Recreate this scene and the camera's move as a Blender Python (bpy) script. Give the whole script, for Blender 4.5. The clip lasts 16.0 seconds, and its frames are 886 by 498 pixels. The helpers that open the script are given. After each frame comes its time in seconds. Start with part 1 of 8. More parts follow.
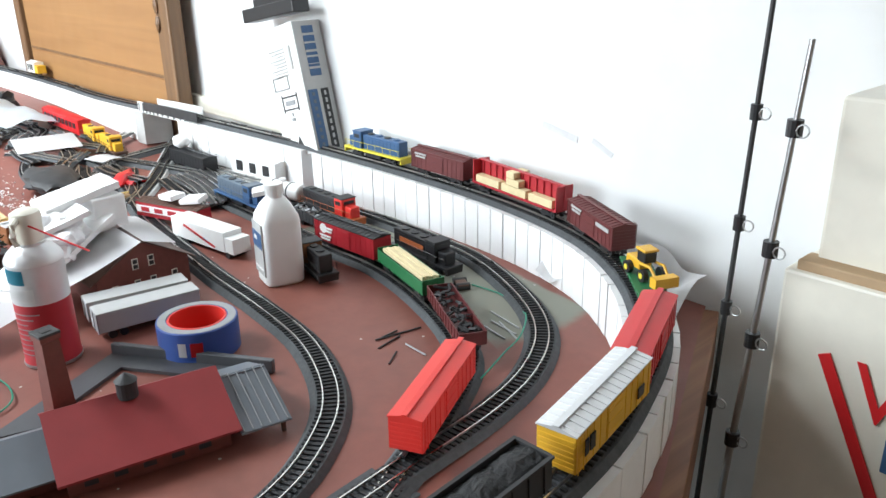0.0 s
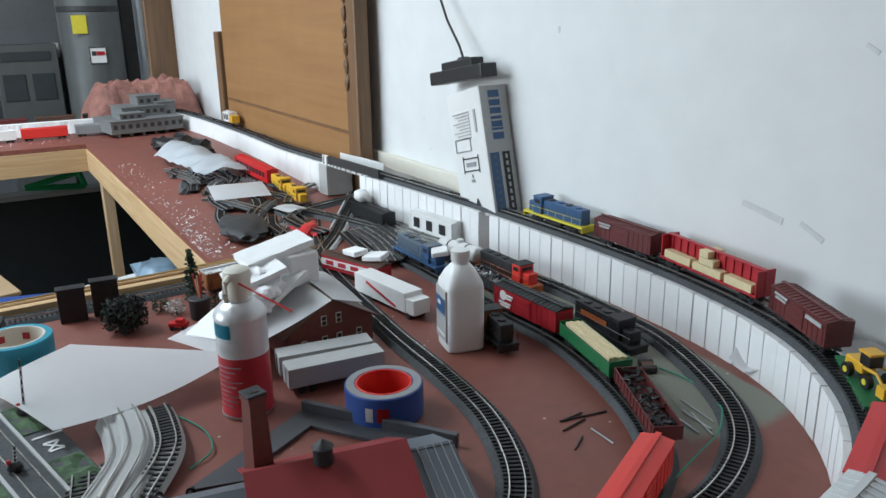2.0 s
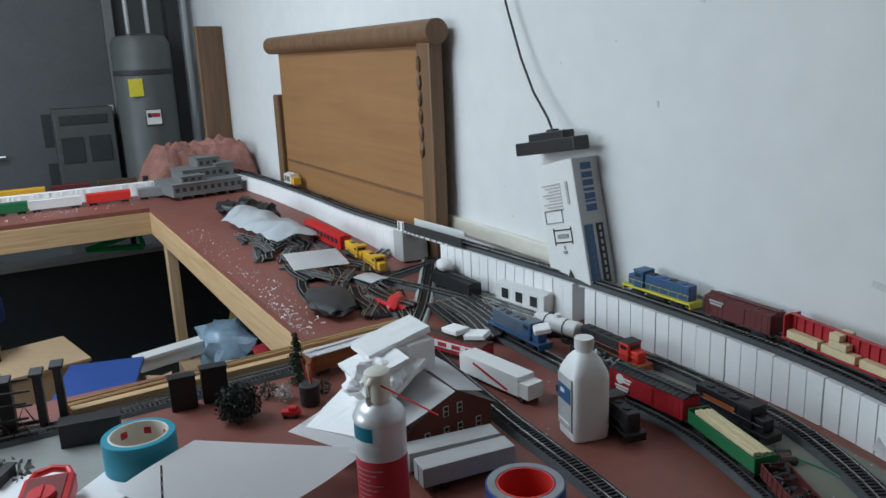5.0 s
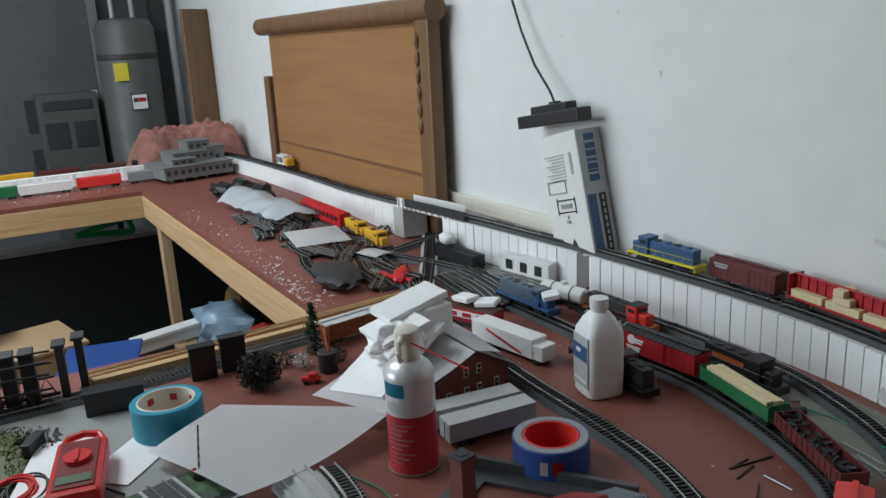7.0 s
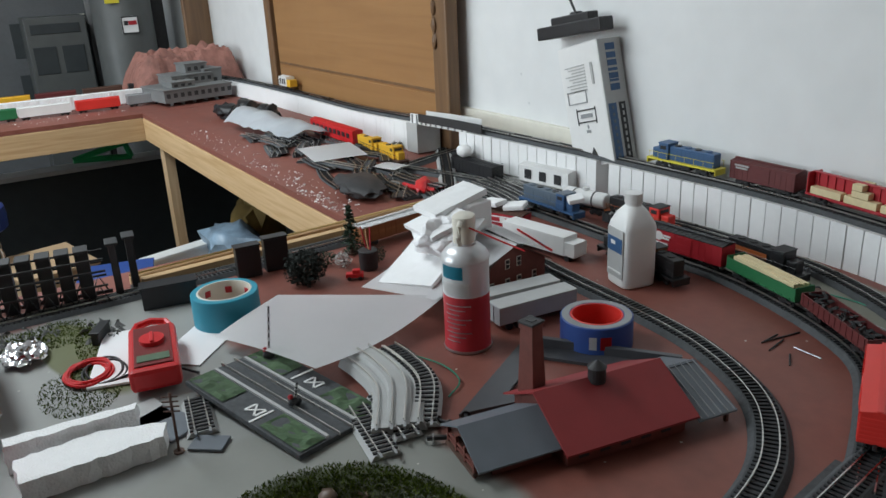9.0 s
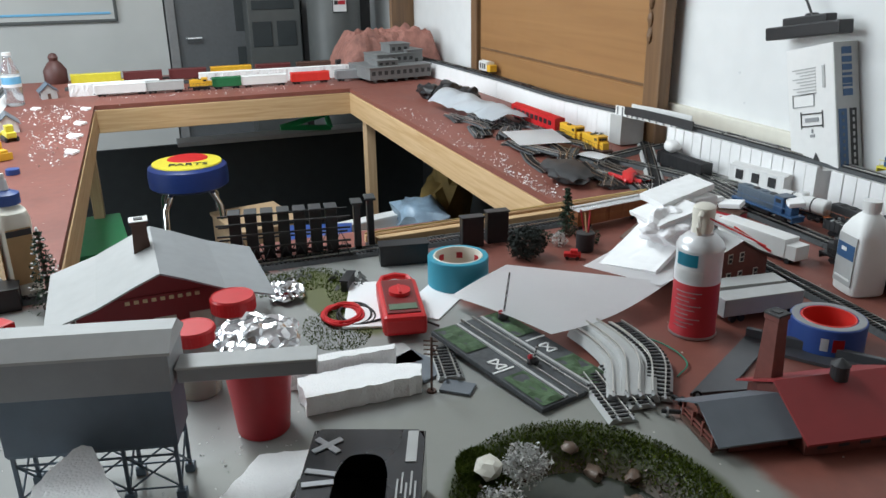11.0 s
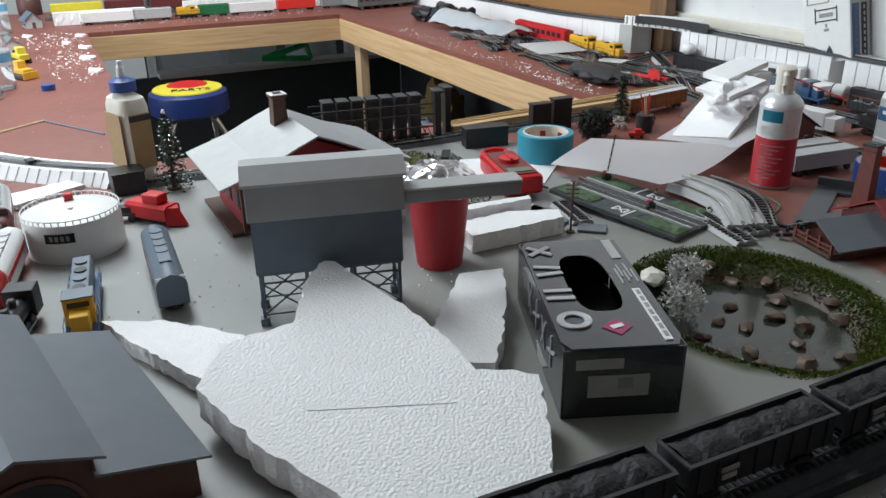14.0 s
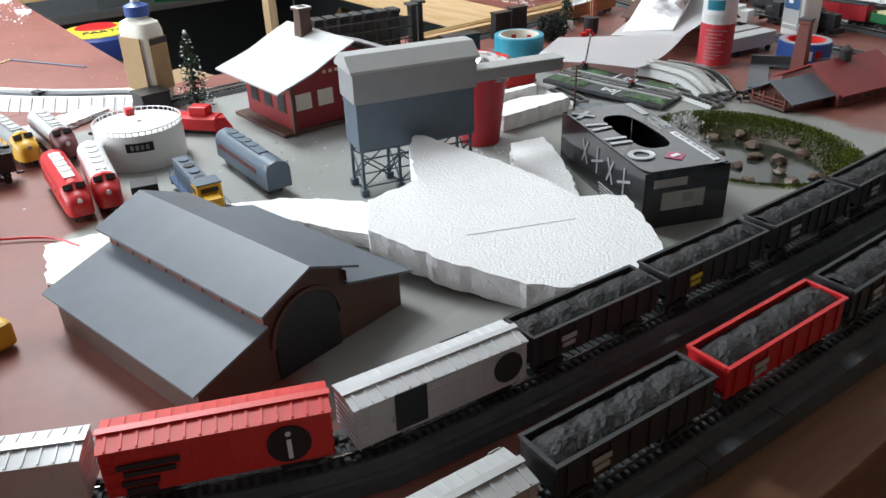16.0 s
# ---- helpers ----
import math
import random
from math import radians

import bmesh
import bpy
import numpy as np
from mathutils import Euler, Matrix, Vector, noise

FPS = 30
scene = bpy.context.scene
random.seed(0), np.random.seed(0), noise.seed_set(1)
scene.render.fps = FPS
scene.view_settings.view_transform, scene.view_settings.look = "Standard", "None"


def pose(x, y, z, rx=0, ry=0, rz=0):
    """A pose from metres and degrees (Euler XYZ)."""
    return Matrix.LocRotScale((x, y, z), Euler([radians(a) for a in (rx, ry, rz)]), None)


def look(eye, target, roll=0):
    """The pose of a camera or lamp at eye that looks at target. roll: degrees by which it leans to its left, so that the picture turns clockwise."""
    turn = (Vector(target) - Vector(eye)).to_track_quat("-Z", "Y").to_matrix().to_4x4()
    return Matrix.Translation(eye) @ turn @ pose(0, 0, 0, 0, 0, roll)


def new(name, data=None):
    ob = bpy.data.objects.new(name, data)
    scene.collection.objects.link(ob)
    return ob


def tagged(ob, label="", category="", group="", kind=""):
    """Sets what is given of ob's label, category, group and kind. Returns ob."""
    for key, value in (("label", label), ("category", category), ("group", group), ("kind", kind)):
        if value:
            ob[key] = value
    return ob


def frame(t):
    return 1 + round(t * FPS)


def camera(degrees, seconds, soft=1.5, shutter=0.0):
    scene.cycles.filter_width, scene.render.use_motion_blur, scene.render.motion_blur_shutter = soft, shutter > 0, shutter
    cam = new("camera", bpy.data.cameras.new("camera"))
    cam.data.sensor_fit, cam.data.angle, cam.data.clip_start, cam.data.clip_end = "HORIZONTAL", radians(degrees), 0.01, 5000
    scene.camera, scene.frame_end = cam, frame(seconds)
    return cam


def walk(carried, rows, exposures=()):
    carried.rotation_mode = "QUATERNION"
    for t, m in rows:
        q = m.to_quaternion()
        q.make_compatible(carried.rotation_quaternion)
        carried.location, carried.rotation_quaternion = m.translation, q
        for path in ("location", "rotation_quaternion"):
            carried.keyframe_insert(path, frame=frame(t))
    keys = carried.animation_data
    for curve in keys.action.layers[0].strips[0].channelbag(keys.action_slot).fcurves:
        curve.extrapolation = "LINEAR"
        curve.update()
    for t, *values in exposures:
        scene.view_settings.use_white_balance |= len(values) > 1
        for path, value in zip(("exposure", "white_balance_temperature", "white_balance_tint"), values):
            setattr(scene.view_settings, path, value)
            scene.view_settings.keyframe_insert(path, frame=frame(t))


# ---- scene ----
cam = camera(59.0, 16.0)
PATH = [
    (0, (0.703, 0.853, 1.355), (-0.688, 2.106, 0.651), -0.9),
    (0.5, (0.685, 0.868, 1.357), (-0.78, 2.055, 0.69), -0.2),
    (1, (0.664, 0.874, 1.37), (-0.882, 1.963, 0.716), -1.1),
    (1.5, (0.647, 0.858, 1.37), (-0.954, 1.89, 0.761), -1.3),
    (2, (0.647, 0.824, 1.383), (-0.994, 1.806, 0.799), -0.9),
    (2.5, (0.641, 0.81, 1.386), (-1.007, 1.774, 0.79), -2.5),
    (3, (0.631, 0.799, 1.411), (-0.941, 1.886, 0.824), -3.2),
    (3.5, (0.613, 0.782, 1.422), (-0.983, 1.846, 0.855), -1.7),
    (4, (0.587, 0.77, 1.434), (-1.052, 1.794, 0.919), -1.0),
    (4.5, (0.572, 0.746, 1.444), (-1.1, 1.729, 0.956), -0.5),
    (5, (0.552, 0.721, 1.452), (-1.143, 1.663, 0.966), -2.4),
    (7.5, (0.553, 0.639, 1.41), (-1.084, 1.642, 0.85), -2.7),
    (8, (0.57, 0.62, 1.377), (-1.018, 1.644, 0.72), -2.5),
    (10.5, (0.534, 0.395, 1.421), (-1.136, 1.255, 0.736), -1.3),
    (11, (0.568, 0.384, 1.402), (-1.189, 1.044, 0.711), -0.8),
    (11.5, (0.596, 0.35, 1.409), (-1.204, 0.854, 0.696), -0.6),
    (12, (0.62, 0.273, 1.411), (-1.197, 0.7, 0.693), -2.6),
    (12.5, (0.62, 0.151, 1.393), (-1.154, 0.724, 0.669), -3.8),
    (13, (0.622, 0.064, 1.371), (-1.067, 0.816, 0.608), -0.4),
    (13.5, (0.617, 0.074, 1.362), (-1.043, 0.868, 0.58), -0.3),
    (14, (0.598, 0.061, 1.325), (-1.046, 0.865, 0.518), -0.9),
    (14.5, (0.625, -0.032, 1.321), (-0.956, 0.849, 0.47), -3.4),
    (15, (0.668, -0.176, 1.333), (-0.748, 0.909, 0.428), -5.1),
    (15.5, (0.656, -0.232, 1.328), (-0.708, 0.894, 0.394), -0.8),
    (16, (0.633, -0.261, 1.318), (-0.78, 0.794, 0.374), -1.9),
]
walk(cam, [(t, look(eye, target, roll)) for t, eye, target, roll in PATH],
     [(0.0, 0.8, 6450, 11), (1.0, 0.08, 6300, 10), (1.7, -0.15, 6150, 9), (3.0, -0.42, 6100, 8), (4.0, -0.6, 6050, 8), (5.0, -0.72, 6000, 8), (7.4, -0.72, 6400, 10), (8.0, -0.68, 6450, 10), (10.5, -0.32, 6450, 10), (12.5, -0.18, 6400, 11), (13.5, -0.28, 6450, 11), (14.5, -0.36, 6450, 13), (15.2, -0.14, 6500, 14), (16.0, 0.2, 6550, 13)])

# ---- world and light ----
world = bpy.data.worlds.new("world")
scene.world = world
world.use_nodes = True
wn = world.node_tree.nodes
sky = wn.new("ShaderNodeTexSky")
sky.sky_type, sky.sun_disc = "NISHITA", False
sky.sun_elevation, sky.sun_rotation = radians(40), radians(180)
wn["Background"].inputs["Strength"].default_value = 0.12
world.node_tree.links.new(sky.outputs[0], wn["Background"].inputs["Color"])

sun = new("sun", bpy.data.lights.new("sun", "SUN"))
sun.data.energy, sun.data.angle, sun.data.color = 1.0, radians(10), (1.0, 0.97, 0.92)
sun.matrix_world = look((0, -8, 8), (0, 0, 0))


def window_light(name, place, target, w, h, watts, tint):
    lamp = new(name, bpy.data.lights.new(name, "AREA"))
    lamp.data.shape, lamp.data.size, lamp.data.size_y = "RECTANGLE", w, h
    lamp.data.energy, lamp.data.color = watts, tint
    lamp.matrix_world = look(place, target)
    return lamp


window_light("window_daylight", (-2.0, -2.42, 1.75), (-1.75, 0.0, 1.25), 2.4, 1.4, 98, (0.86, 0.95, 1.0))
window_light("ceiling_tube", (-1.9, 0.1, 2.57), (-1.9, 0.1, 0.0), 2.0, 0.5, 74, (0.88, 0.97, 1.0))

# ---- materials ----
MATS = {}


def mat(name, color, rough=0.6, metal=0.0, var=0.12, scale=60.0, bump=0.05, spec=0.5, clear=0.0):
    """A painted, plastic, wooden or metal surface with grain and blotches at two scales."""
    if name in MATS:
        return MATS[name]
    m = bpy.data.materials.new(name)
    m.use_nodes = True
    nt = m.node_tree
    b = nt.nodes["Principled BSDF"]
    co = nt.nodes.new("ShaderNodeTexCoord")
    n1, n2 = nt.nodes.new("ShaderNodeTexNoise"), nt.nodes.new("ShaderNodeTexNoise")
    n1.inputs["Scale"].default_value, n1.inputs["Detail"].default_value = scale, 5
    n2.inputs["Scale"].default_value, n2.inputs["Detail"].default_value = scale * 0.13, 3
    info = nt.nodes.new("ShaderNodeObjectInfo")
    add = nt.nodes.new("ShaderNodeMath")
    add.operation = "ADD"
    nt.links.new(co.outputs["Object"], n1.inputs["Vector"])
    nt.links.new(co.outputs["Object"], n2.inputs["Vector"])
    nt.links.new(n1.outputs["Fac"], add.inputs[0])
    nt.links.new(n2.outputs["Fac"], add.inputs[1])
    ramp = nt.nodes.new("ShaderNodeMapRange")
    ramp.inputs[1].default_value, ramp.inputs[2].default_value = 0.6, 1.4
    ramp.inputs[3].default_value, ramp.inputs[4].default_value = 1 - var, 1 + var
    nt.links.new(add.outputs[0], ramp.inputs[0])
    mul = nt.nodes.new("ShaderNodeVectorMath")
    mul.operation = "SCALE"
    mul.inputs[0].default_value = color
    nt.links.new(ramp.outputs[0], mul.inputs["Scale"])
    nt.links.new(mul.outputs[0], b.inputs["Base Color"])
    rr = nt.nodes.new("ShaderNodeMapRange")
    rr.inputs[3].default_value, rr.inputs[4].default_value = max(rough - 0.1, 0.03), min(rough + 0.12, 1)
    nt.links.new(n2.outputs["Fac"], rr.inputs[0])
    nt.links.new(rr.outputs[0], b.inputs["Roughness"])
    b.inputs["Metallic"].default_value = metal
    b.inputs["Specular IOR Level"].default_value = spec
    b.inputs["Coat Weight"].default_value = clear
    if bump:
        bp = nt.nodes.new("ShaderNodeBump")
        bp.inputs["Strength"].default_value, bp.inputs["Distance"].default_value = bump, 0.002
        nt.links.new(n1.outputs["Fac"], bp.inputs["Height"])
        nt.links.new(bp.outputs[0], b.inputs["Normal"])
    MATS[name] = m
    return m


def wood(name, c1, c2, axis=0, scale=9.0, rough=0.55, grain=7.0):
    """Sawn or varnished wood with stretched grain along an axis."""
    m = mat(name, c1, rough, 0, 0.1, 60, 0.0)
    nt = m.node_tree
    b = nt.nodes["Principled BSDF"]
    co, mp = nt.nodes.new("ShaderNodeTexCoord"), nt.nodes.new("ShaderNodeMapping")
    sc = [scale * grain] * 3
    sc[axis] = scale * 0.35
    mp.inputs["Scale"].default_value = sc
    n = nt.nodes.new("ShaderNodeTexNoise")
    n.inputs["Scale"].default_value, n.inputs["Detail"].default_value, n.inputs["Distortion"].default_value = 1.0, 8, 1.2
    cr = nt.nodes.new("ShaderNodeValToRGB")
    cr.color_ramp.elements[0].position, cr.color_ramp.elements[1].position = 0.3, 0.7
    cr.color_ramp.elements[0].color, cr.color_ramp.elements[1].color = (*c2, 1), (*c1, 1)
    nt.links.new(co.outputs["Object"], mp.inputs["Vector"])
    nt.links.new(mp.outputs[0], n.inputs["Vector"])
    nt.links.new(n.outputs["Fac"], cr.inputs[0])
    nt.links.new(cr.outputs[0], b.inputs["Base Color"])
    bp = nt.nodes.new("ShaderNodeBump")
    bp.inputs["Strength"].default_value, bp.inputs["Distance"].default_value = 0.15, 0.002
    nt.links.new(n.outputs["Fac"], bp.inputs["Height"])
    nt.links.new(bp.outputs[0], b.inputs["Normal"])
    return m


def glass(name, color, rough=0.1, trans=1.0):
    m = mat(name, color, rough, 0, 0.03, 40, 0)
    b = m.node_tree.nodes["Principled BSDF"]
    b.inputs["Transmission Weight"].default_value = trans
    b.inputs["IOR"].default_value = 1.35
    return m


def table_paint():
    """Brick-red paint over board, with grey undercoat patches, dust specks and scuffs."""
    m = mat("table_paint", (0.215, 0.071, 0.052), 0.5, 0, 0.16, 45, 0.12)
    nt = m.node_tree
    b = nt.nodes["Principled BSDF"]
    base = b.inputs["Base Color"].links[0].from_socket
    geo = nt.nodes.new("ShaderNodeNewGeometry")
    wob = nt.nodes.new("ShaderNodeTexNoise")
    wob.inputs["Scale"].default_value, wob.inputs["Detail"].default_value = 9, 4
    nt.links.new(geo.outputs["Position"], wob.inputs["Vector"])
    last = base

    def patch(last, cx, cy, hx, hy, turn, color, soft=0.05, wild=0.35, oval=False):
        mp = nt.nodes.new("ShaderNodeMapping")
        mp.vector_type = "TEXTURE"
        mp.inputs["Location"].default_value = (cx, cy, 0.9)
        mp.inputs["Rotation"].default_value = (0, 0, radians(turn))
        mp.inputs["Scale"].default_value = (hx, hy, 1)
        nt.links.new(geo.outputs["Position"], mp.inputs["Vector"])
        ab = nt.nodes.new("ShaderNodeVectorMath")
        ab.operation = "ABSOLUTE"
        nt.links.new(mp.outputs[0], ab.inputs[0])
        sp = nt.nodes.new("ShaderNodeSeparateXYZ")
        nt.links.new(ab.outputs[0], sp.inputs[0])
        mx = nt.nodes.new("ShaderNodeMath")
        if oval:
            px, py = nt.nodes.new("ShaderNodeMath"), nt.nodes.new("ShaderNodeMath")
            px.operation = py.operation = "POWER"
            px.inputs[1].default_value = py.inputs[1].default_value = 2
            nt.links.new(sp.outputs[0], px.inputs[0])
            nt.links.new(sp.outputs[1], py.inputs[0])
            mx.operation = "ADD"
            nt.links.new(px.outputs[0], mx.inputs[0])
            nt.links.new(py.outputs[0], mx.inputs[1])
        else:
            mx.operation = "MAXIMUM"
            nt.links.new(sp.outputs[0], mx.inputs[0])
            nt.links.new(sp.outputs[1], mx.inputs[1])
        ad = nt.nodes.new("ShaderNodeMath")
        ad.operation = "MULTIPLY_ADD"
        ad.inputs[1].default_value = wild
        nt.links.new(wob.outputs["Fac"], ad.inputs[0])
        nt.links.new(mx.outputs[0], ad.inputs[2])
        mr = nt.nodes.new("ShaderNodeMapRange")
        mr.interpolation_type = "SMOOTHSTEP"
        mr.inputs[1].default_value, mr.inputs[2].default_value = 1 + wild / 2 - soft, 1 + wild / 2 + soft
        mr.inputs[3].default_value, mr.inputs[4].default_value = 1, 0
        nt.links.new(ad.outputs[0], mr.inputs[0])
        mix = nt.nodes.new("ShaderNodeMix")
        mix.data_type = "RGBA"
        nt.links.new(mr.outputs[0], mix.inputs[0])
        nt.links.new(last, mix.inputs[6])
        var = nt.nodes.new("ShaderNodeMix")
        var.data_type = "RGBA"
        var.inputs[6].default_value = (*[c * 0.86 for c in color], 1)
        var.inputs[7].default_value = (*[min(c * 1.12, 1) for c in color], 1)
        nt.links.new(wob.outputs["Fac"], var.inputs[0])
        nt.links.new(var.outputs[2], mix.inputs[7])
        return mix.outputs[2]

    last = patch(last, -0.26, 0.40, 0.46, 0.42, 0, (0.30, 0.305, 0.29))
    last = patch(last, 0.10, 0.62, 0.30, 0.30, 0, (0.27, 0.275, 0.25))
    last = patch(last, -0.16, 1.60, 0.28, 0.085, -8, (0.20, 0.205, 0.165))
    last = patch(last, 0.17, 0.13, 0.05, 0.12, 20, (0.34, 0.34, 0.32), 0.05, 0.6)
    last = patch(last, -0.18, -0.02, 0.16, 0.05, 25, (0.34, 0.35, 0.31), 0.05, 0.4)
    last = patch(last, 0.04, 0.735, 0.158, 0.145, 0, (0.045, 0.058, 0.014), 0.12, 0.5, True)
    last = patch(last, 0.045, 0.735, 0.125, 0.11, 0, (0.075, 0.055, 0.032), 0.15, 0.6, True)
    last = patch(last, -0.55, 0.63, 0.14, 0.05, 10, (0.12, 0.13, 0.05), 0.15, 0.6, True)
    # pale dust specks
    vo = nt.nodes.new("ShaderNodeTexVoronoi")
    vo.inputs["Scale"].default_value = 26
    nt.links.new(geo.outputs["Position"], vo.inputs["Vector"])
    lt = nt.nodes.new("ShaderNodeMath")
    lt.operation = "LESS_THAN"
    lt.inputs[1].default_value = 0.045
    nt.links.new(vo.outputs["Distance"], lt.inputs[0])
    mix = nt.nodes.new("ShaderNodeMix")
    mix.data_type = "RGBA"
    mix.inputs[7].default_value = (0.55, 0.52, 0.48, 1)
    nt.links.new(lt.outputs[0], mix.inputs[0])
    nt.links.new(last, mix.inputs[6])
    nt.links.new(mix.outputs[2], b.inputs["Base Color"])
    return m


M_TABLE = table_paint()
M_WALL = mat("white_wall_paint", (0.76, 0.77, 0.77), 0.6, 0, 0.05, 14, 0.04)
# grey wall colour darkened to carry the dimness of the far recess
M_DIMWALL = mat("grey_wall_dimmed", (0.075, 0.08, 0.082), 0.6, 0, 0.06, 10, 0.04)
M_PALEWALL = mat("pale_grey_wall_paint", (0.46, 0.465, 0.45), 0.6, 0, 0.08, 5, 0.05)
M_LEDGE = wood("reddish_edge_wood", (0.27, 0.125, 0.06), (0.17, 0.07, 0.035), axis=1, scale=6)
M_FLOOR = mat("concrete_floor", (0.055, 0.055, 0.052), 0.7, 0, 0.25, 12, 0.2)
M_CEIL = mat("ceiling_paint", (0.6, 0.6, 0.6), 0.8, 0, 0.05, 8, 0.05)
M_PINE = wood("pine_lumber", (0.62, 0.43, 0.24), (0.48, 0.30, 0.14))
M_PINEY = wood("pine_lumber_cross", (0.60, 0.42, 0.24), (0.46, 0.29, 0.14), axis=1)
M_PINEZ = wood("pine_post", (0.58, 0.42, 0.26), (0.45, 0.30, 0.16), axis=2)
M_VENEER = wood("oak_veneer", (0.36, 0.19, 0.075), (0.29, 0.145, 0.055), axis=0, scale=3, rough=0.4)
M_OAK = wood("dark_oak", (0.22, 0.12, 0.055), (0.13, 0.07, 0.035), axis=2, scale=5, rough=0.45)
M_FOAM = mat("white_styrofoam", (0.86, 0.86, 0.86), 0.75, 0, 0.03, 90, 0.1)
M_BED = mat("grey_roadbed", (0.075, 0.08, 0.085), 0.85, 0, 0.3, 160, 0.4)
M_TIE = mat("black_tie_plastic", (0.02, 0.02, 0.022), 0.6, 0, 0.2, 80, 0)
M_RAIL = mat("nickel_rail", (0.62, 0.61, 0.58), 0.28, 1.0, 0.08, 60, 0)
M_BRASS = mat("brass_rail", (0.65, 0.48, 0.22), 0.3, 1.0, 0.12, 60, 0)
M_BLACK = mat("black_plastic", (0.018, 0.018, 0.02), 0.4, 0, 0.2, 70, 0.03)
M_DARK = mat("weathered_black", (0.03, 0.03, 0.032), 0.55, 0, 0.3, 70, 0.05)
M_STEEL = mat("steel", (0.45, 0.46, 0.47), 0.35, 0.9, 0.1, 70, 0)
M_COAL = mat("coal", (0.012, 0.012, 0.013), 0.62, 0, 0.5, 300, 0.9)
M_RED = mat("bright_red_plastic", (0.60, 0.018, 0.022), 0.38, 0, 0.06, 50, 0.02)
M_ORANGE = mat("orange_red_paint", (0.74, 0.042, 0.032), 0.42, 0, 0.06, 50, 0.02)
M_MAROON = mat("maroon_paint", (0.13, 0.028, 0.028), 0.5, 0, 0.12, 60, 0.03)
M_CRIMSON = mat("crimson_paint", (0.42, 0.02, 0.03), 0.45, 0, 0.08, 60, 0.03)
M_YELLOW = mat("yellow_paint", (0.75, 0.42, 0.03), 0.42, 0, 0.08, 60, 0.02)
M_LEMON = mat("lemon_paint", (0.72, 0.62, 0.05), 0.45, 0, 0.08, 60, 0.02)
M_SILVER = mat("silver_paint", (0.70, 0.71, 0.72), 0.3, 0.3, 0.06, 60, 0.02)
M_BLUE = mat("blue_paint", (0.04, 0.105, 0.23), 0.45, 0, 0.12, 60, 0.02)
M_SLATE = mat("slate_blue_plastic", (0.10, 0.135, 0.175), 0.45, 0, 0.1, 50, 0.02)
M_GREEN = mat("green_paint", (0.02, 0.16, 0.06), 0.45, 0, 0.1, 60, 0.02)
M_LUMBER = mat("cream_lumber", (0.72, 0.60, 0.36), 0.6, 0, 0.1, 120, 0.05)
M_WHITE = mat("white_plastic", (0.80, 0.80, 0.79), 0.42, 0, 0.04, 50, 0.02)
M_CREAM = mat("cream_plastic", (0.74, 0.71, 0.62), 0.45, 0, 0.05, 50, 0.02)
M_GREY = mat("grey_plastic", (0.30, 0.31, 0.32), 0.5, 0, 0.08, 50, 0.02)
M_LGREY = mat("light_grey_paint", (0.45, 0.455, 0.45), 0.5, 0, 0.08, 50, 0.02)
M_ROOF = mat("slate_grey_roof", (0.15, 0.17, 0.195), 0.42, 0, 0.1, 40, 0.05)
M_ROOFRED = mat("red_roof_paint", (0.28, 0.03, 0.032), 0.5, 0, 0.1, 40, 0.04)
M_BRICK = mat("brick_red_plastic", (0.17, 0.05, 0.038), 0.65, 0, 0.18, 120, 0.15)
M_BROWN = mat("brown_plastic", (0.10, 0.05, 0.035), 0.6, 0, 0.15, 80, 0.1)
M_PAPER = mat("white_paper", (0.90, 0.90, 0.91), 0.42, 0, 0.02, 20, 0.02)
M_TEAL = mat("teal_tape", (0.02, 0.27, 0.38), 0.45, 0, 0.06, 40, 0.03)
M_TAPEB = mat("blue_tape", (0.03, 0.08, 0.30), 0.4, 0, 0.08, 40, 0.03)
M_KRAFT = mat("cardboard", (0.42, 0.29, 0.17), 0.75, 0, 0.08, 50, 0.05)
M_FOIL = mat("aluminium_foil", (0.80, 0.80, 0.82), 0.18, 1.0, 0.05, 60, 0.0)
M_LEAF = mat("conifer_green", (0.018, 0.045, 0.022), 0.7, 0, 0.35, 160, 0.2)
M_GRASS = mat("static_grass", (0.075, 0.105, 0.016), 0.95, 0, 0.5, 30, 0.3, spec=0.1)
M_MOSS = mat("green_turf", (0.07, 0.12, 0.06), 0.85, 0, 0.4, 120, 0.6)
M_STONE = mat("brown_stone", (0.13, 0.085, 0.06), 0.4, 0, 0.35, 90, 0.4)
M_WATER = mat("resin_water", (0.035, 0.04, 0.03), 0.08, 0, 0.3, 30, 0.03)
M_SNOWY = mat("snow_bush", (0.55, 0.55, 0.53), 0.8, 0, 0.4, 200, 0.4)
M_ROCK = mat("pink_rock_foam", (0.27, 0.12, 0.095), 0.8, 0, 0.5, 30, 0.8)
M_CARTON = mat("glossy_black_carton", (0.026, 0.026, 0.029), 0.22, 0, 0.2, 30, 0.03, clear=0.6)
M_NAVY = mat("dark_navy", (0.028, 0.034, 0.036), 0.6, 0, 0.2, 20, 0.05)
M_MIRROR = mat("chrome", (0.75, 0.75, 0.76), 0.12, 1.0, 0.05, 60, 0)


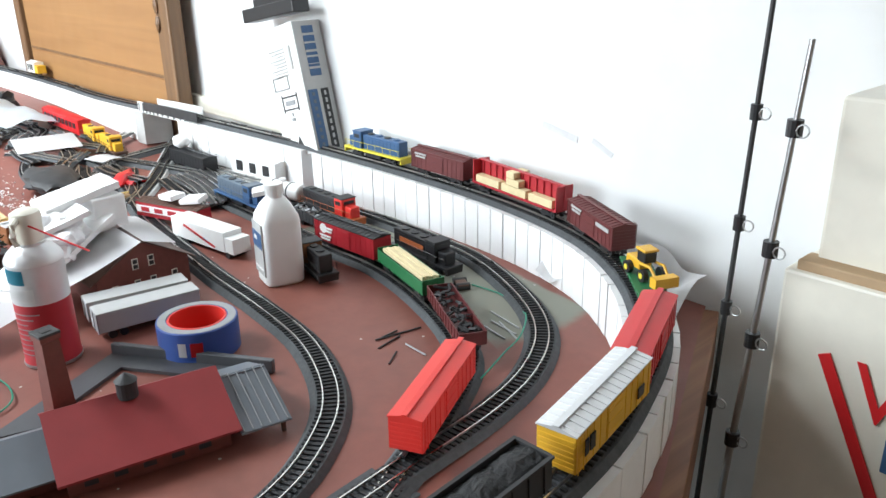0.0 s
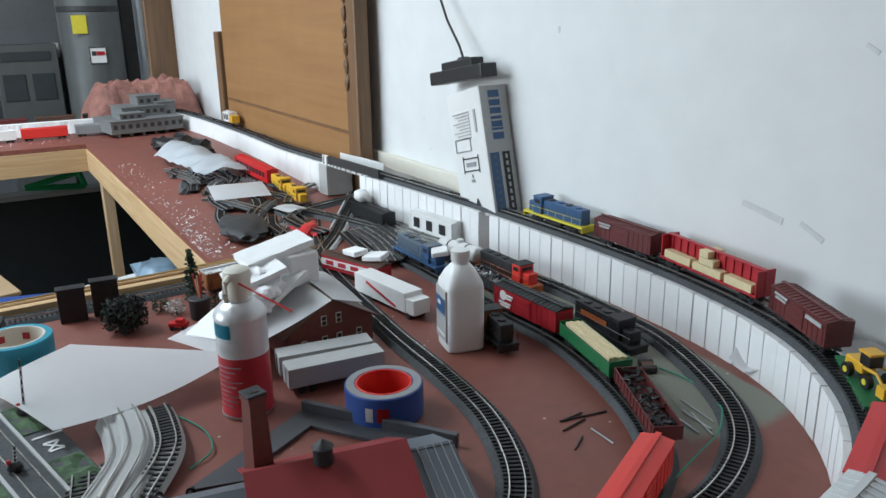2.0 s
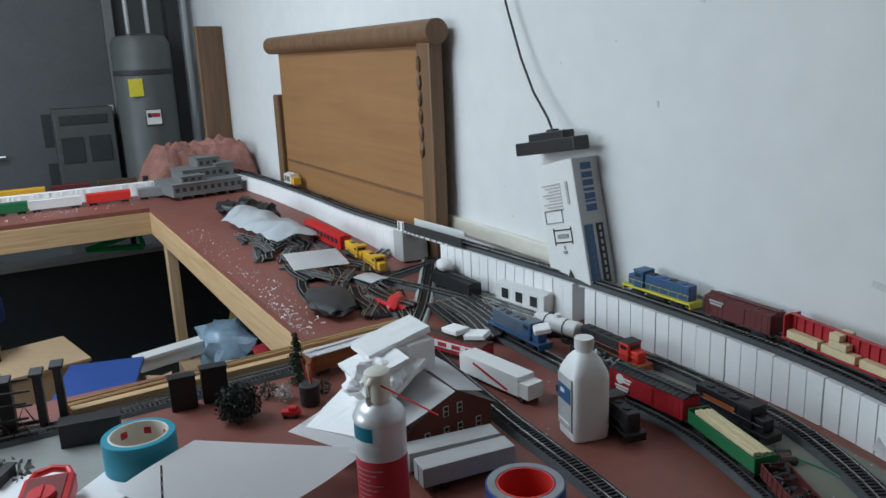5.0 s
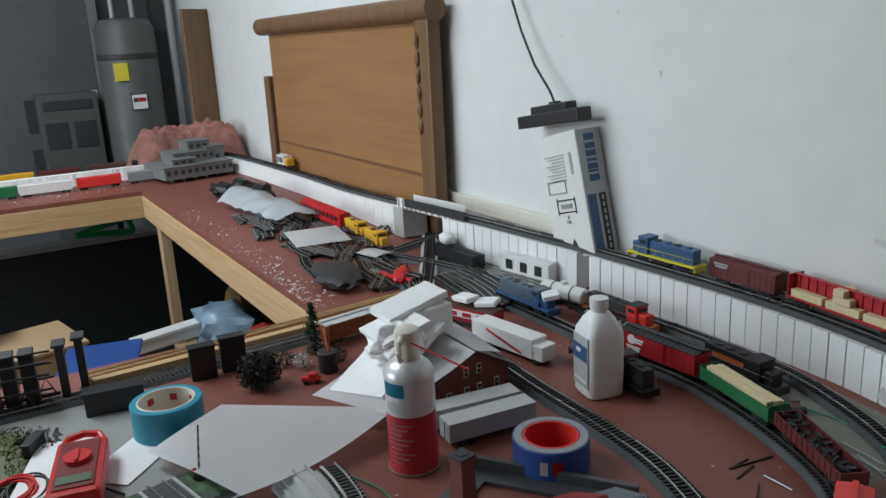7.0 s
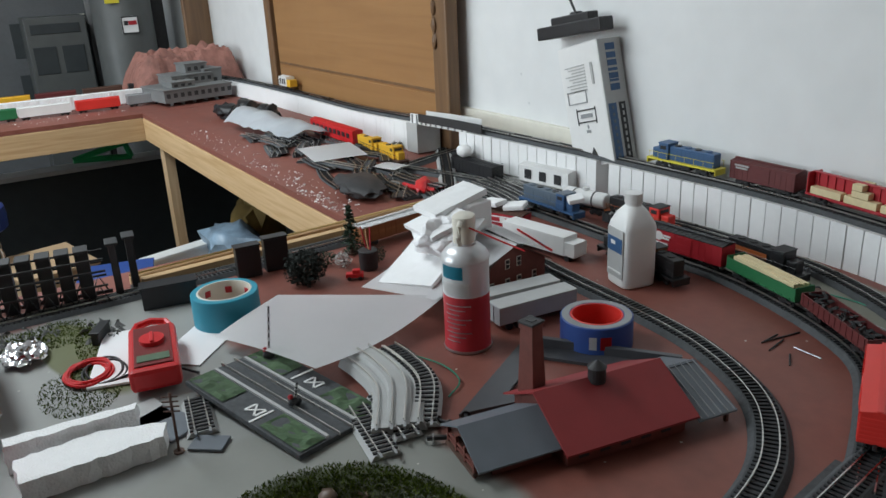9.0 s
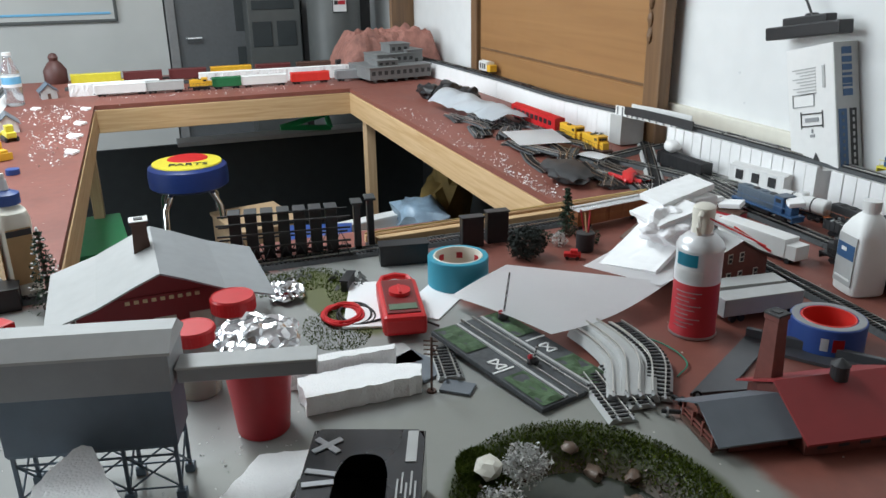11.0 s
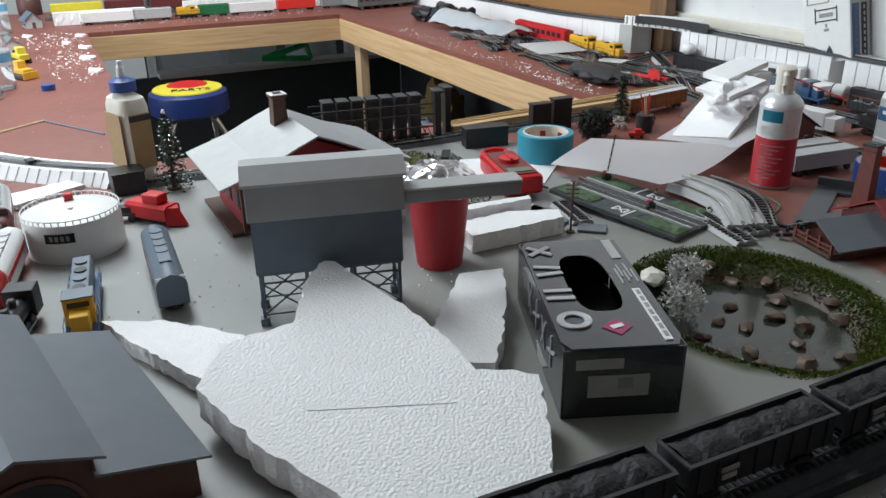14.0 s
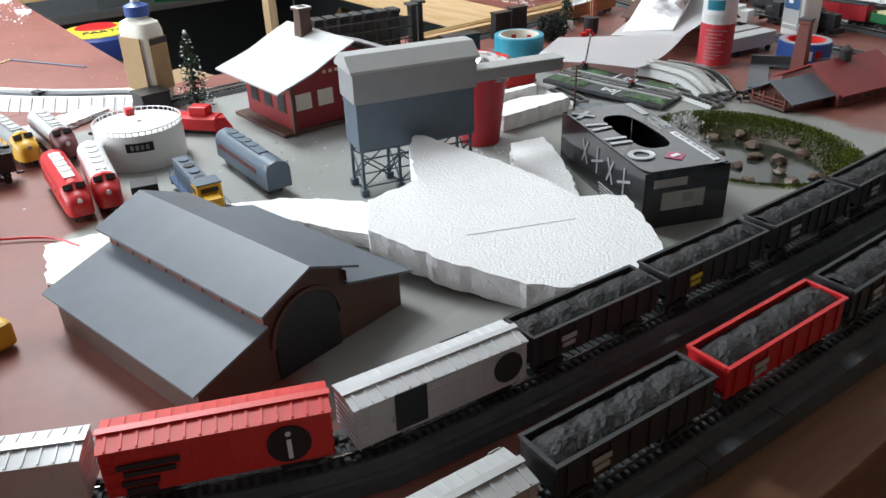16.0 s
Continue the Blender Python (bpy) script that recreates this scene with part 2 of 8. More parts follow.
def styrofoam_beads():
    """Broken bead foam: round cells in the relief."""
    m = mat("bead_foam", (0.92, 0.92, 0.92), 0.7, 0, 0.03, 90, 0.0)
    nt = m.node_tree
    co, vo = nt.nodes.new("ShaderNodeTexCoord"), nt.nodes.new("ShaderNodeTexVoronoi")
    vo.inputs["Scale"].default_value = 330
    nt.links.new(co.outputs["Object"], vo.inputs["Vector"])
    bp = nt.nodes.new("ShaderNodeBump")
    bp.inputs["Strength"].default_value, bp.inputs["Distance"].default_value, bp.invert = 0.4, 0.002, True
    no, b2 = nt.nodes.new("ShaderNodeTexNoise"), nt.nodes.new("ShaderNodeBump")
    no.inputs["Scale"].default_value, no.inputs["Detail"].default_value = 45, 6
    b2.inputs["Strength"].default_value, b2.inputs["Distance"].default_value = 0.12, 0.004
    nt.links.new(co.outputs["Object"], no.inputs["Vector"])
    nt.links.new(no.outputs["Fac"], b2.inputs["Height"])
    nt.links.new(b2.outputs[0], bp.inputs["Normal"])
    nt.links.new(vo.outputs["Distance"], bp.inputs["Height"])
    nt.links.new(bp.outputs[0], nt.nodes["Principled BSDF"].inputs["Normal"])
    return m


M_BEAD = styrofoam_beads()

# ---- mesh helpers ----
TAU = 2 * math.pi


def box(bm, c, s, rz=0.0, bevel=0.0, rx=0.0, ry=0.0):
    m = Matrix.Translation(c) @ Euler((rx, ry, rz)).to_matrix().to_4x4() @ Matrix.Diagonal((*s, 1))
    r = bmesh.ops.create_cube(bm, size=1, matrix=m)
    if bevel:
        edges = list({e for v in r["verts"] for e in v.link_edges})
        bmesh.ops.bevel(bm, geom=edges, offset=bevel, segments=2, affect="EDGES", profile=0.5)
    return bm


def cyl(bm, c, r, h, seg=20, r2=None, axis="z"):
    """A cylinder or cone centred at c."""
    turn = {"z": Matrix.Identity(4), "x": Matrix.Rotation(radians(90), 4, "Y"), "y": Matrix.Rotation(radians(-90), 4, "X")}[axis]
    bmesh.ops.create_cone(bm, cap_ends=True, segments=seg, radius1=r, radius2=r if r2 is None else r2, depth=h, matrix=Matrix.Translation(c) @ turn)
    return bm


def ball(bm, c, r, s=(1, 1, 1), sub=2, rough=0.0, seed=0):
    rr = bmesh.ops.create_icosphere(bm, subdivisions=sub, radius=1.0)
    for v in rr["verts"]:
        k = 1 + rough * noise.noise(v.co * 2.1 + Vector((seed * 3.7, seed, 1.3)))
        v.co = Vector(c) + Vector((v.co.x * s[0], v.co.y * s[1], v.co.z * s[2])) * r * k
    return bm


def lathe(bm, prof, seg=28, c=(0, 0, 0)):
    rings = [[bm.verts.new((c[0] + r * math.cos(TAU * k / seg), c[1] + r * math.sin(TAU * k / seg), c[2] + z)) for k in range(seg)] for r, z in prof]
    for a, b in zip(rings, rings[1:]):
        for k in range(seg):
            bm.faces.new((a[k], a[(k + 1) % seg], b[(k + 1) % seg], b[k]))
    for ring, flip in ((rings[0], True), (rings[-1], False)):
        bm.faces.new(ring[::-1] if flip else ring)
    return bm


def prism(bm, pts, z0, z1):
    lo, hi = [bm.verts.new((x, y, z0)) for x, y in pts], [bm.verts.new((x, y, z1)) for x, y in pts]
    n = len(pts)
    bm.faces.new(lo[::-1]), bm.faces.new(hi)
    for k in range(n):
        bm.faces.new((lo[k], lo[(k + 1) % n], hi[(k + 1) % n], hi[k]))
    bmesh.ops.recalc_face_normals(bm, faces=bm.faces)
    return bm


def profile(bm, pts, x0, x1):
    """A closed outline in y and z, drawn out along x."""
    a, b = [bm.verts.new((x0, y, z)) for y, z in pts], [bm.verts.new((x1, y, z)) for y, z in pts]
    n = len(pts)
    bm.faces.new(a), bm.faces.new(b[::-1])
    for k in range(n):
        bm.faces.new((a[k], b[k], b[(k + 1) % n], a[(k + 1) % n]))
    bmesh.ops.recalc_face_normals(bm, faces=bm.faces)
    return bm


def quad(bm, *pts):
    bm.faces.new([bm.verts.new(p) for p in pts])
    return bm


def tube(bm, pts, r, seg=8, r_end=None):
    pts = [Vector(p) for p in pts]
    rings = []
    for k, p in enumerate(pts):
        d = (pts[min(k + 1, len(pts) - 1)] - pts[max(k - 1, 0)]).normalized()
        u = d.cross(Vector((0, 0, 1)))
        u = Vector((1, 0, 0)) if u.length < 1e-3 else u.normalized()
        w = d.cross(u)
        rad = r if r_end is None else r + (r_end - r) * k / (len(pts) - 1)
        rings.append([bm.verts.new(p + rad * (math.cos(TAU * j / seg) * u + math.sin(TAU * j / seg) * w)) for j in range(seg)])
    for a, b in zip(rings, rings[1:]):
        for j in range(seg):
            bm.faces.new((a[j], a[(j + 1) % seg], b[(j + 1) % seg], b[j]))
    bm.faces.new(rings[0]), bm.faces.new(rings[-1][::-1])
    bmesh.ops.recalc_face_normals(bm, faces=bm.faces)
    return bm


def mesh_of(name, bm, material, smooth=False):
    me = bpy.data.meshes.new(name)
    bm.to_mesh(me)
    bm.free()
    me.materials.append(material)
    if smooth:
        me.shade_smooth()
        me.set_sharp_from_angle(angle=radians(38))
    return me


def part(name, bm, material, parent, label="", smooth=False):
    """One mesh object under a thing or under a part."""
    ob = new(name, mesh_of(name, bm, material, smooth))
    ob.parent = parent
    return tagged(ob, label)


def thing(name, label, category, x=0.0, y=0.0, z=0.0, rz=0.0, group="", kind=""):
    ob = new(name)
    ob.empty_display_size = 0.02
    ob.matrix_basis = pose(x, y, z, 0, 0, rz)
    return tagged(ob, label, category, group, kind)


def solid(name, bm, material, label, category, kind="", smooth=False, group="", m=None):
    """A thing that is one mesh."""
    ob = new(name, mesh_of(name, bm, material, smooth))
    if m is not None:
        ob.matrix_basis = m
    return tagged(ob, label, category, group, kind)


def lettering(name, words, size, material, parent, m, depth=0.0004, label=""):
    cu = bpy.data.curves.new(name, "FONT")
    cu.body, cu.size, cu.extrude, cu.align_x, cu.align_y = words, size, depth, "CENTER", "CENTER"
    tmp = bpy.data.objects.new(name, cu)
    scene.collection.objects.link(tmp)
    me = bpy.data.meshes.new_from_object(tmp.evaluated_get(bpy.context.evaluated_depsgraph_get()))
    bpy.data.objects.remove(tmp)
    me.materials.clear()
    me.materials.append(material)
    ob = new(name, me)
    ob.parent = parent
    ob.matrix_basis = m
    return tagged(ob, label)


class Line:
    """A smooth way through points of the plan."""

    def __init__(self, pts, step=0.01):
        p = [Vector(q) for q in pts]
        p = [2 * p[0] - p[1]] + p + [2 * p[-1] - p[-2]]
        fine = []
        for a, b, c, d in zip(p, p[1:], p[2:], p[3:]):
            n = max(2, int((c - b).length / step))
            for k in range(n):
                u = k / n
                fine.append(0.5 * ((2 * b) + (c - a) * u + (2 * a - 5 * b + 4 * c - d) * u * u + (3 * b - a - 3 * c + d) * u ** 3))
        fine.append(p[-2])
        self.p = fine
        self.s = [0.0]
        for a, b in zip(fine, fine[1:]):
            self.s.append(self.s[-1] + (b - a).length)
        self.length = self.s[-1]

    def at(self, s):
        s = min(max(s, 0), self.length - 1e-6)
        k = int(np.searchsorted(self.s, s, side="right")) - 1
        k = min(k, len(self.p) - 2)
        d = self.p[k + 1] - self.p[k]
        return self.p[k] + d * ((s - self.s[k]) / max(d.length, 1e-9)), d.normalized()

    def near(self, x, y):
        k = min(range(len(self.p)), key=lambda i: (self.p[i].x - x) ** 2 + (self.p[i].y - y) ** 2)
        return self.s[k]

    def side(self, s, off):
        p, d = self.at(s)
        n = Vector((-d.y, d.x, 0)).normalized()
        return p + n * off


def sweep(bm, line, s0, s1, outline, step=0.012):
    """Draws a closed outline (across, up) along a line."""
    n = max(2, int((s1 - s0) / step))
    rings = []
    for k in range(n + 1):
        s = s0 + (s1 - s0) * k / n
        p, d = line.at(s)
        u = Vector((-d.y, d.x, 0)).normalized()
        rings.append([bm.verts.new(p + u * a + Vector((0, 0, b))) for a, b in outline])
    m = len(outline)
    for a, b in zip(rings, rings[1:]):
        for j in range(m):
            bm.faces.new((a[j], a[(j + 1) % m], b[(j + 1) % m], b[j]))
    bm.faces.new(rings[0]), bm.faces.new(rings[-1][::-1])
    bmesh.ops.recalc_face_normals(bm, faces=bm.faces)
    return bm


Z = 0.9  # height of the table's surface

# ---- the room ----
WY = 1.775


def slab(name, c, s, material, label, category):
    return solid(name, box(bmesh.new(), c, s), material, label, category, "structure")


slab("floor", (-1.4, -0.4, -0.05), (6.8, 4.9, 0.1), M_FLOOR, "dark bare concrete floor under the train table", "floor")
slab("ceiling", (-1.4, -0.4, 2.65), (6.8, 4.9, 0.1), M_CEIL, "plain pale ceiling over the train room", "ceiling")
slab("wall_north", (-1.4, WY + 0.075, 1.3), (6.8, 0.15, 2.6), M_WALL, "smudged white painted wall behind the train table", "wall")
slab("wall_west_recess", (-4.45, 1.1275, 1.3), (0.15, 1.145, 2.6), M_DIMWALL, "grey wall behind far door and heater, colour darkened for shade", "wall")
slab("wall_west", (-4.43, -1.0, 1.3), (0.19, 3.1, 2.6), M_PALEWALL, "pale grey painted wall at the far end", "wall")
# east wall is added out of view, dark to limit light bounced back
slab("wall_east", (1.75, -0.425, 1.3), (0.15, 4.25, 2.6), M_OAK, "unseen dark wall added to keep bounced light low", "wall")
ws = thing("wall_south", "plain grey wall with a wide window opening", "wall", kind="structure")
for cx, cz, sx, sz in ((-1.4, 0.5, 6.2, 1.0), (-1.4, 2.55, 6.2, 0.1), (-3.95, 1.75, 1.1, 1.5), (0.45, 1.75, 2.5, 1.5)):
    part("wall_panel", box(bmesh.new(), (cx, -2.5, cz), (sx, 0.12, sz)), M_DIMWALL, ws)

# stains and nail marks on the white wall
st = thing("wall_scuffs", "small dark scuffs and nail marks on white wall", "scuffs", kind="structure")
M_SCUFF = mat("wall_scuff", (0.66, 0.67, 0.68), 0.7, 0, 0.2, 40, 0)
for x, z, w, h, a in ((-0.516, 1.345, 0.006, 0.012, 0.1), (-0.05, 1.10, 0.07, 0.010, 12), (0.03, 1.088, 0.04, 0.008, 25), (-0.8, 1.42, 0.004, 0.006, 0), (-0.42, 1.52, 0.012, 0.008, 20), (-0.63, 1.46, 0.005, 0.005, 0), (0.08, 1.33, 0.02, 0.006, 30), (-1.02, 1.13, 0.006, 0.006, 0), (-0.99, 1.06, 0.006, 0.006, 0)):
    b_ = box(bmesh.new(), (0, 0, 0), (w, 0.0012, h))
    part("scuff", b_, M_SCUFF, st).matrix_basis = pose(x, WY - 0.0004, z, 0, a, 0)

# ---- the table ----
table = thing("train_table", "plywood train table painted brick red, around an open well", "table")


def near_top():
    """The near board: a fine sheet that dips into the pond, with a cut corner."""
    bm = bmesh.new()
    nx, ny = 110, 176
    x0, x1, y0, y1 = -0.87, 0.45, -0.40, 1.77
    grid = []
    for i in range(nx + 1):
        row = []
        for j in range(ny + 1):
            x, y = x0 + (x1 - x0) * i / nx, y0 + (y1 - y0) * j / ny
            if y > 1.28:
                x = x0 + (x - x0) * (0.45 - 0.47 * (y - 1.28) - x0) / (x1 - x0)
            row.append(bm.verts.new((x, y, Z - pond_dip(x, y))))
        grid.append(row)
    for i in range(nx):
        for j in range(ny):
            bm.faces.new((grid[i][j], grid[i + 1][j], grid[i + 1][j + 1], grid[i][j + 1]))
    rim = [v for v in grid[0]] + [r[-1] for r in grid[1:]] + grid[-1][-2::-1] + [r[0] for r in grid[-2:0:-1]]
    low = [bm.verts.new((v.co.x, v.co.y, Z - 0.06)) for v in rim]
    n = len(rim)
    for k in range(n):
        bm.faces.new((rim[k], rim[(k + 1) % n], low[(k + 1) % n], low[k]))
    bm.faces.new(low)
    bmesh.ops.recalc_face_normals(bm, faces=bm.faces)
    return bm


POND = (0.045, 0.735)


def pond_dip(x, y):
    d = math.hypot((x - POND[0]) / 0.155, (y - POND[1]) / 0.135)
    u = min(max((1.0 - d) / 0.42, 0), 1)
    return 0.036 * u * u * (3 - 2 * u)


part("near_board", near_top(), M_TABLE, table)
for x0, x1, y0, y1 in ((-2.7, -0.872, 1.2, 1.77), (-3.5, -2.702, -0.40, 1.77), (-2.7, -0.872, -0.40, 0.2)):
    part("board", box(bmesh.new(), ((x0 + x1) / 2, (y0 + y1) / 2, Z - 0.008), (x1 - x0, y1 - y0, 0.016)), M_TABLE, table)
for c, s, m in (((-1.786, 1.212, Z - 0.062), (1.83, 0.03, 0.088), M_PINE), ((-2.712, 0.7, Z - 0.062), (0.03, 0.994, 0.088), M_PINEY),
                ((-1.786, 0.188, Z - 0.062), (1.83, 0.03, 0.088), M_PINE), ((-0.885, 0.7, Z - 0.062), (0.02, 0.97, 0.088), M_PINEY)):
    part("joist", box(bmesh.new(), c, s, 0, 0.002), m, table)
part("edge_board", box(bmesh.new(), (0.462, 0.43, Z - 0.045), (0.022, 1.68, 0.09), 0, 0.002), M_LEDGE, table)
part("edge_ledge", box(bmesh.new(), (0.443, 0.42, Z + 0.004), (0.062, 1.62, 0.008), 0, 0.002), M_LEDGE, table)
part("edge_board", box(bmesh.new(), (0.346, 1.52, Z - 0.045), (0.022, 0.54, 0.09), radians(25.2), 0.002), M_LEDGE, table)
for x, y in ((-2.55, 1.235), (-2.55, 0.165), (-0.93, 1.3), (-0.93, 0.12), (0.40, -0.3), (0.38, 1.2), (-3.4, 1.7), (-3.4, -0.3)):
    part("leg", box(bmesh.new(), (x, y, 0.4), (0.06, 0.038, 0.8), 0, 0.002), M_PINEZ, table)

# ---- tracks and foam risers ----
UPPER = Line([(-3.15, 1.63, 0.962), (-2.7, 1.675, 0.962), (-2.1, 1.69, 0.963), (-1.75, 1.68, 0.967), (-1.35, 1.665, 0.985), (-1.1, 1.655, 0.998), (-0.66, 1.722, 0.984), (-0.3, 1.738, 0.980), (-0.08, 1.728, 0.976), (0.08, 1.69, 0.974),
              (0.2, 1.62, 0.972), (0.29, 1.525, 0.970), (0.345, 1.41, 0.967), (0.38, 1.27, 0.962), (0.395, 1.0, 0.950), (0.397, 0.6, 0.939), (0.389, 0.25, 0.930), (0.374, 0.0, 0.923), (0.356, -0.2, 0.917), (0.335, -0.39, 0.912)])
INNER = Line([(-1.205, 1.485, Z), (-1.0, 1.45, Z), (-0.7, 1.375, Z), (-0.38, 1.336, Z), (-0.19, 1.324, Z), (-0.055, 1.307, Z), (0.06, 1.262, Z), (0.13, 1.2, Z), (0.18, 1.11, Z), (0.215, 0.95, Z), (0.23, 0.8, Z)])
OUTER = Line([(-1.205, 1.50, Z), (-1.0, 1.565, Z), (-0.7, 1.64, Z), (-0.4, 1.675, Z), (-0.2, 1.672, Z), (-0.09, 1.655, Z), (0.043, 1.600, Z), (0.127, 1.538, Z), (0.18, 1.455, Z), (0.207, 1.36, Z), (0.225, 1.22, Z + 0.003), (0.245, 1.08, Z + 0.007), (0.262, 0.9, Z + 0.011), (0.272, 0.65, Z + 0.012), (0.27, 0.4, Z + 0.013), (0.261, 0.15, Z + 0.014), (0.251, 0.012, Z + 0.014), (0.240, -0.06, Z + 0.014), (0.209, -0.138, Z + 0.014), (0.174, -0.215, Z + 0.014), (0.13, -0.3, Z + 0.014), (0.085, -0.39, Z + 0.014)])
MIDDLE = Line([(-0.95, 1.53, Z), (-0.6, 1.53, Z), (-0.35, 1.526, Z), (-0.2, 1.528, Z), (-0.08, 1.506, Z), (0.04, 1.464, Z), (0.115, 1.415, Z), (0.168, 1.335, Z), (0.21, 1.255, Z), (0.245, 1.18, Z)])
BED_H, RAIL_Z = 0.007, 0.0125


def track(line, s0, s1, label, bed=True, rail=M_RAIL, bedw=0.023):
    t = thing("model_track", label, "model track", group="track")
    up = BED_H if bed else 0.001
    if bed:
        part("roadbed", sweep(bmesh.new(), line, s0, s1, [(-bedw, 0.0005), (bedw, 0.0005), (bedw - 0.006, up), (-bedw + 0.006, up)]), M_BED, t)
    verts, faces = [], []
    n = int((s1 - s0) / 0.0078)
    for k in range(n):
        p, d = line.at(s0 + (k + 0.5) * (s1 - s0) / n)
        u = Vector((-d.y, d.x, 0)).normalized()
        e = Vector((d.x, d.y, 0)).normalized()
        i = len(verts)
        for zz in (up, up + 0.0022):
            for a, b in ((-1, -1), (1, -1), (1, 1), (-1, 1)):
                verts.append(p + u * 0.0145 * a + e * 0.0016 * b + Vector((0, 0, zz)))
        faces += [(i + 4, i + 5, i + 6, i + 7), (i, i + 1, i + 5, i + 4), (i + 1, i + 2, i + 6, i + 5), (i + 2, i + 3, i + 7, i + 6), (i + 3, i, i + 4, i + 7)]
    me = bpy.data.meshes.new("tie_strip")
    me.from_pydata(verts, [], faces)
    me.materials.append(M_TIE)
    ob = new("tie_strip", me)
    ob.parent = t
    tagged(ob, kind="stuff")
    for a in (-0.0083, 0.0083):
        part("rail", sweep(bmesh.new(), line, s0, s1, [(a - 0.0007, up + 0.0022), (a + 0.0007, up + 0.0022), (a + 0.0007, up + 0.0048), (a - 0.0007, up + 0.0048)]), rail, t)
    return t


track(UPPER, 0.02, UPPER.length - 0.01, "raised model railway track on white foam risers")
track(INNER, 0.02, INNER.length, "curved model railway track on grey roadbed")
track(OUTER, 0.02, OUTER.length - 0.01, "outer curved model railway track on grey roadbed")
track(MIDDLE, 0.02, MIDDLE.length, "siding of model railway track on grey roadbed")


def riser(line, sA, sB, label, piece=0.03, gap=0.0011, wide=0.03, material=M_FOAM):
    """White foam blocks under the raised track, cut through every few centimetres."""
    t = thing("foam_riser", label, "foam riser", group="foam risers")
    n = max(1, int((sB - sA) / piece))
    for k in range(n):
        s0, s1 = sA + (sB - sA) * k / n + gap, sA + (sB - sA) * (k + 1) / n - gap
        bm = bmesh.new()
        top = []
        low = []
        proud = random.uniform(-0.0012, 0.0012)
        for s in (s0, s1):
            for off in (-wide, wide):
                p = line.side(s, off + math.copysign(proud, off) + random.uniform(-0.0005, 0.0005))
                top.append(bm.verts.new((p.x, p.y, p.z - 0.0004 + random.uniform(-0.0008, 0.0003))))
                low.append(bm.verts.new((p.x, p.y, Z + 0.0005)))
        order = (0, 1, 3, 2)
        a, b = [top[i] for i in order], [low[i] for i in order]
        bm.faces.new(a), bm.faces.new(b[::-1])
        for i in range(4):
            bm.faces.new((a[i], b[i], b[(i + 1) % 4], a[(i + 1) % 4]))
        bmesh.ops.recalc_face_normals(bm, faces=bm.faces)
        part("foam_block", bm, material, t)
    return t


sE = UPPER.near
riser(UPPER, sE(-0.628, 1.72), sE(0.36, 1.36), "long white foam riser cut into slats, curving with track", 0.031)
riser(UPPER, sE(0.36, 1.36), sE(0.394, 1.05), "white foam riser curving to table edge", 0.05)
riser(UPPER, sE(0.394, 1.05), UPPER.length - 0.012, "dark painted foam riser under coal train", 0.08, 0.0002, 0.034, M_BED)
riser(UPPER, sE(-1.09, 1.655), sE(-0.655, 1.722), "white foam riser cut into slats beside bridge", 0.029)
riser(UPPER, 0.02, sE(-1.75, 1.68), "smooth white foam riser curving along the wall", 0.14, 0.0002)
riser(UPPER, sE(-1.75, 1.68), sE(-1.33, 1.665), "white foam riser with shallow cuts beside bridge", 0.03, 0.0003)
riser(OUTER, OUTER.near(0.225, 1.22), OUTER.length - 0.012, "low dark foam ramp under inner coal train", 0.12, 0.0002, 0.030, M_BED)
# grey abutment and girder bridge over the gap
br = thing("girder_bridge", "grey plate girder bridge between two foam risers", "model bridge")
sb0, sb1 = sE(-1.35, 1.665), sE(-1.07, 1.66)
part("abutment", sweep(bmesh.new(), UPPER, sb0 - 0.01, sb0 + 0.055, [(-0.036, -0.084), (0.036, -0.084), (0.036, -0.002), (-0.036, -0.002)]), M_LGREY, br)
for off in (-0.026, 0.026):
    bm = bmesh.new()
    sweep(bm, UPPER, sb0, sb1, [(off - 0.001, -0.004), (off + 0.001, -0.004), (off + 0.001, 0.024), (off - 0.001, 0.024)])
    part("girder", bm, M_WHITE, br)
    for k in range(10):
        p, d = UPPER.at(sb0 + (sb1 - sb0) * (k + 0.5) / 10)
        q = UPPER.side(sb0 + (sb1 - sb0) * (k + 0.5) / 10, off * 1.09)
        part("stiffener", box(bmesh.new(), (q.x, q.y, q.z + 0.01), (0.003, 0.004, 0.024), math.atan2(d.y, d.x)), M_GREY, br)
part("dark_girder", sweep(bmesh.new(), UPPER, sb0 + 0.06, sb1 + 0.06, [(-0.032, 0.004), (-0.029, 0.004), (-0.029, 0.026), (-0.032, 0.026)]), M_DARK, br)

# ---- rolling stock ----


SHARED = {}


def piece(name, size, material, parent, m):
    """A small block of its own under a thing; alike blocks share one mesh."""
    key = (name, tuple(round(v, 5) for v in size), material.name)
    if key not in SHARED:
        SHARED[key] = mesh_of(name, box(bmesh.new(), (0, 0, 0), size), material)
    ob = new(name, SHARED[key])
    ob.parent = parent
    ob.matrix_basis = m
    return ob


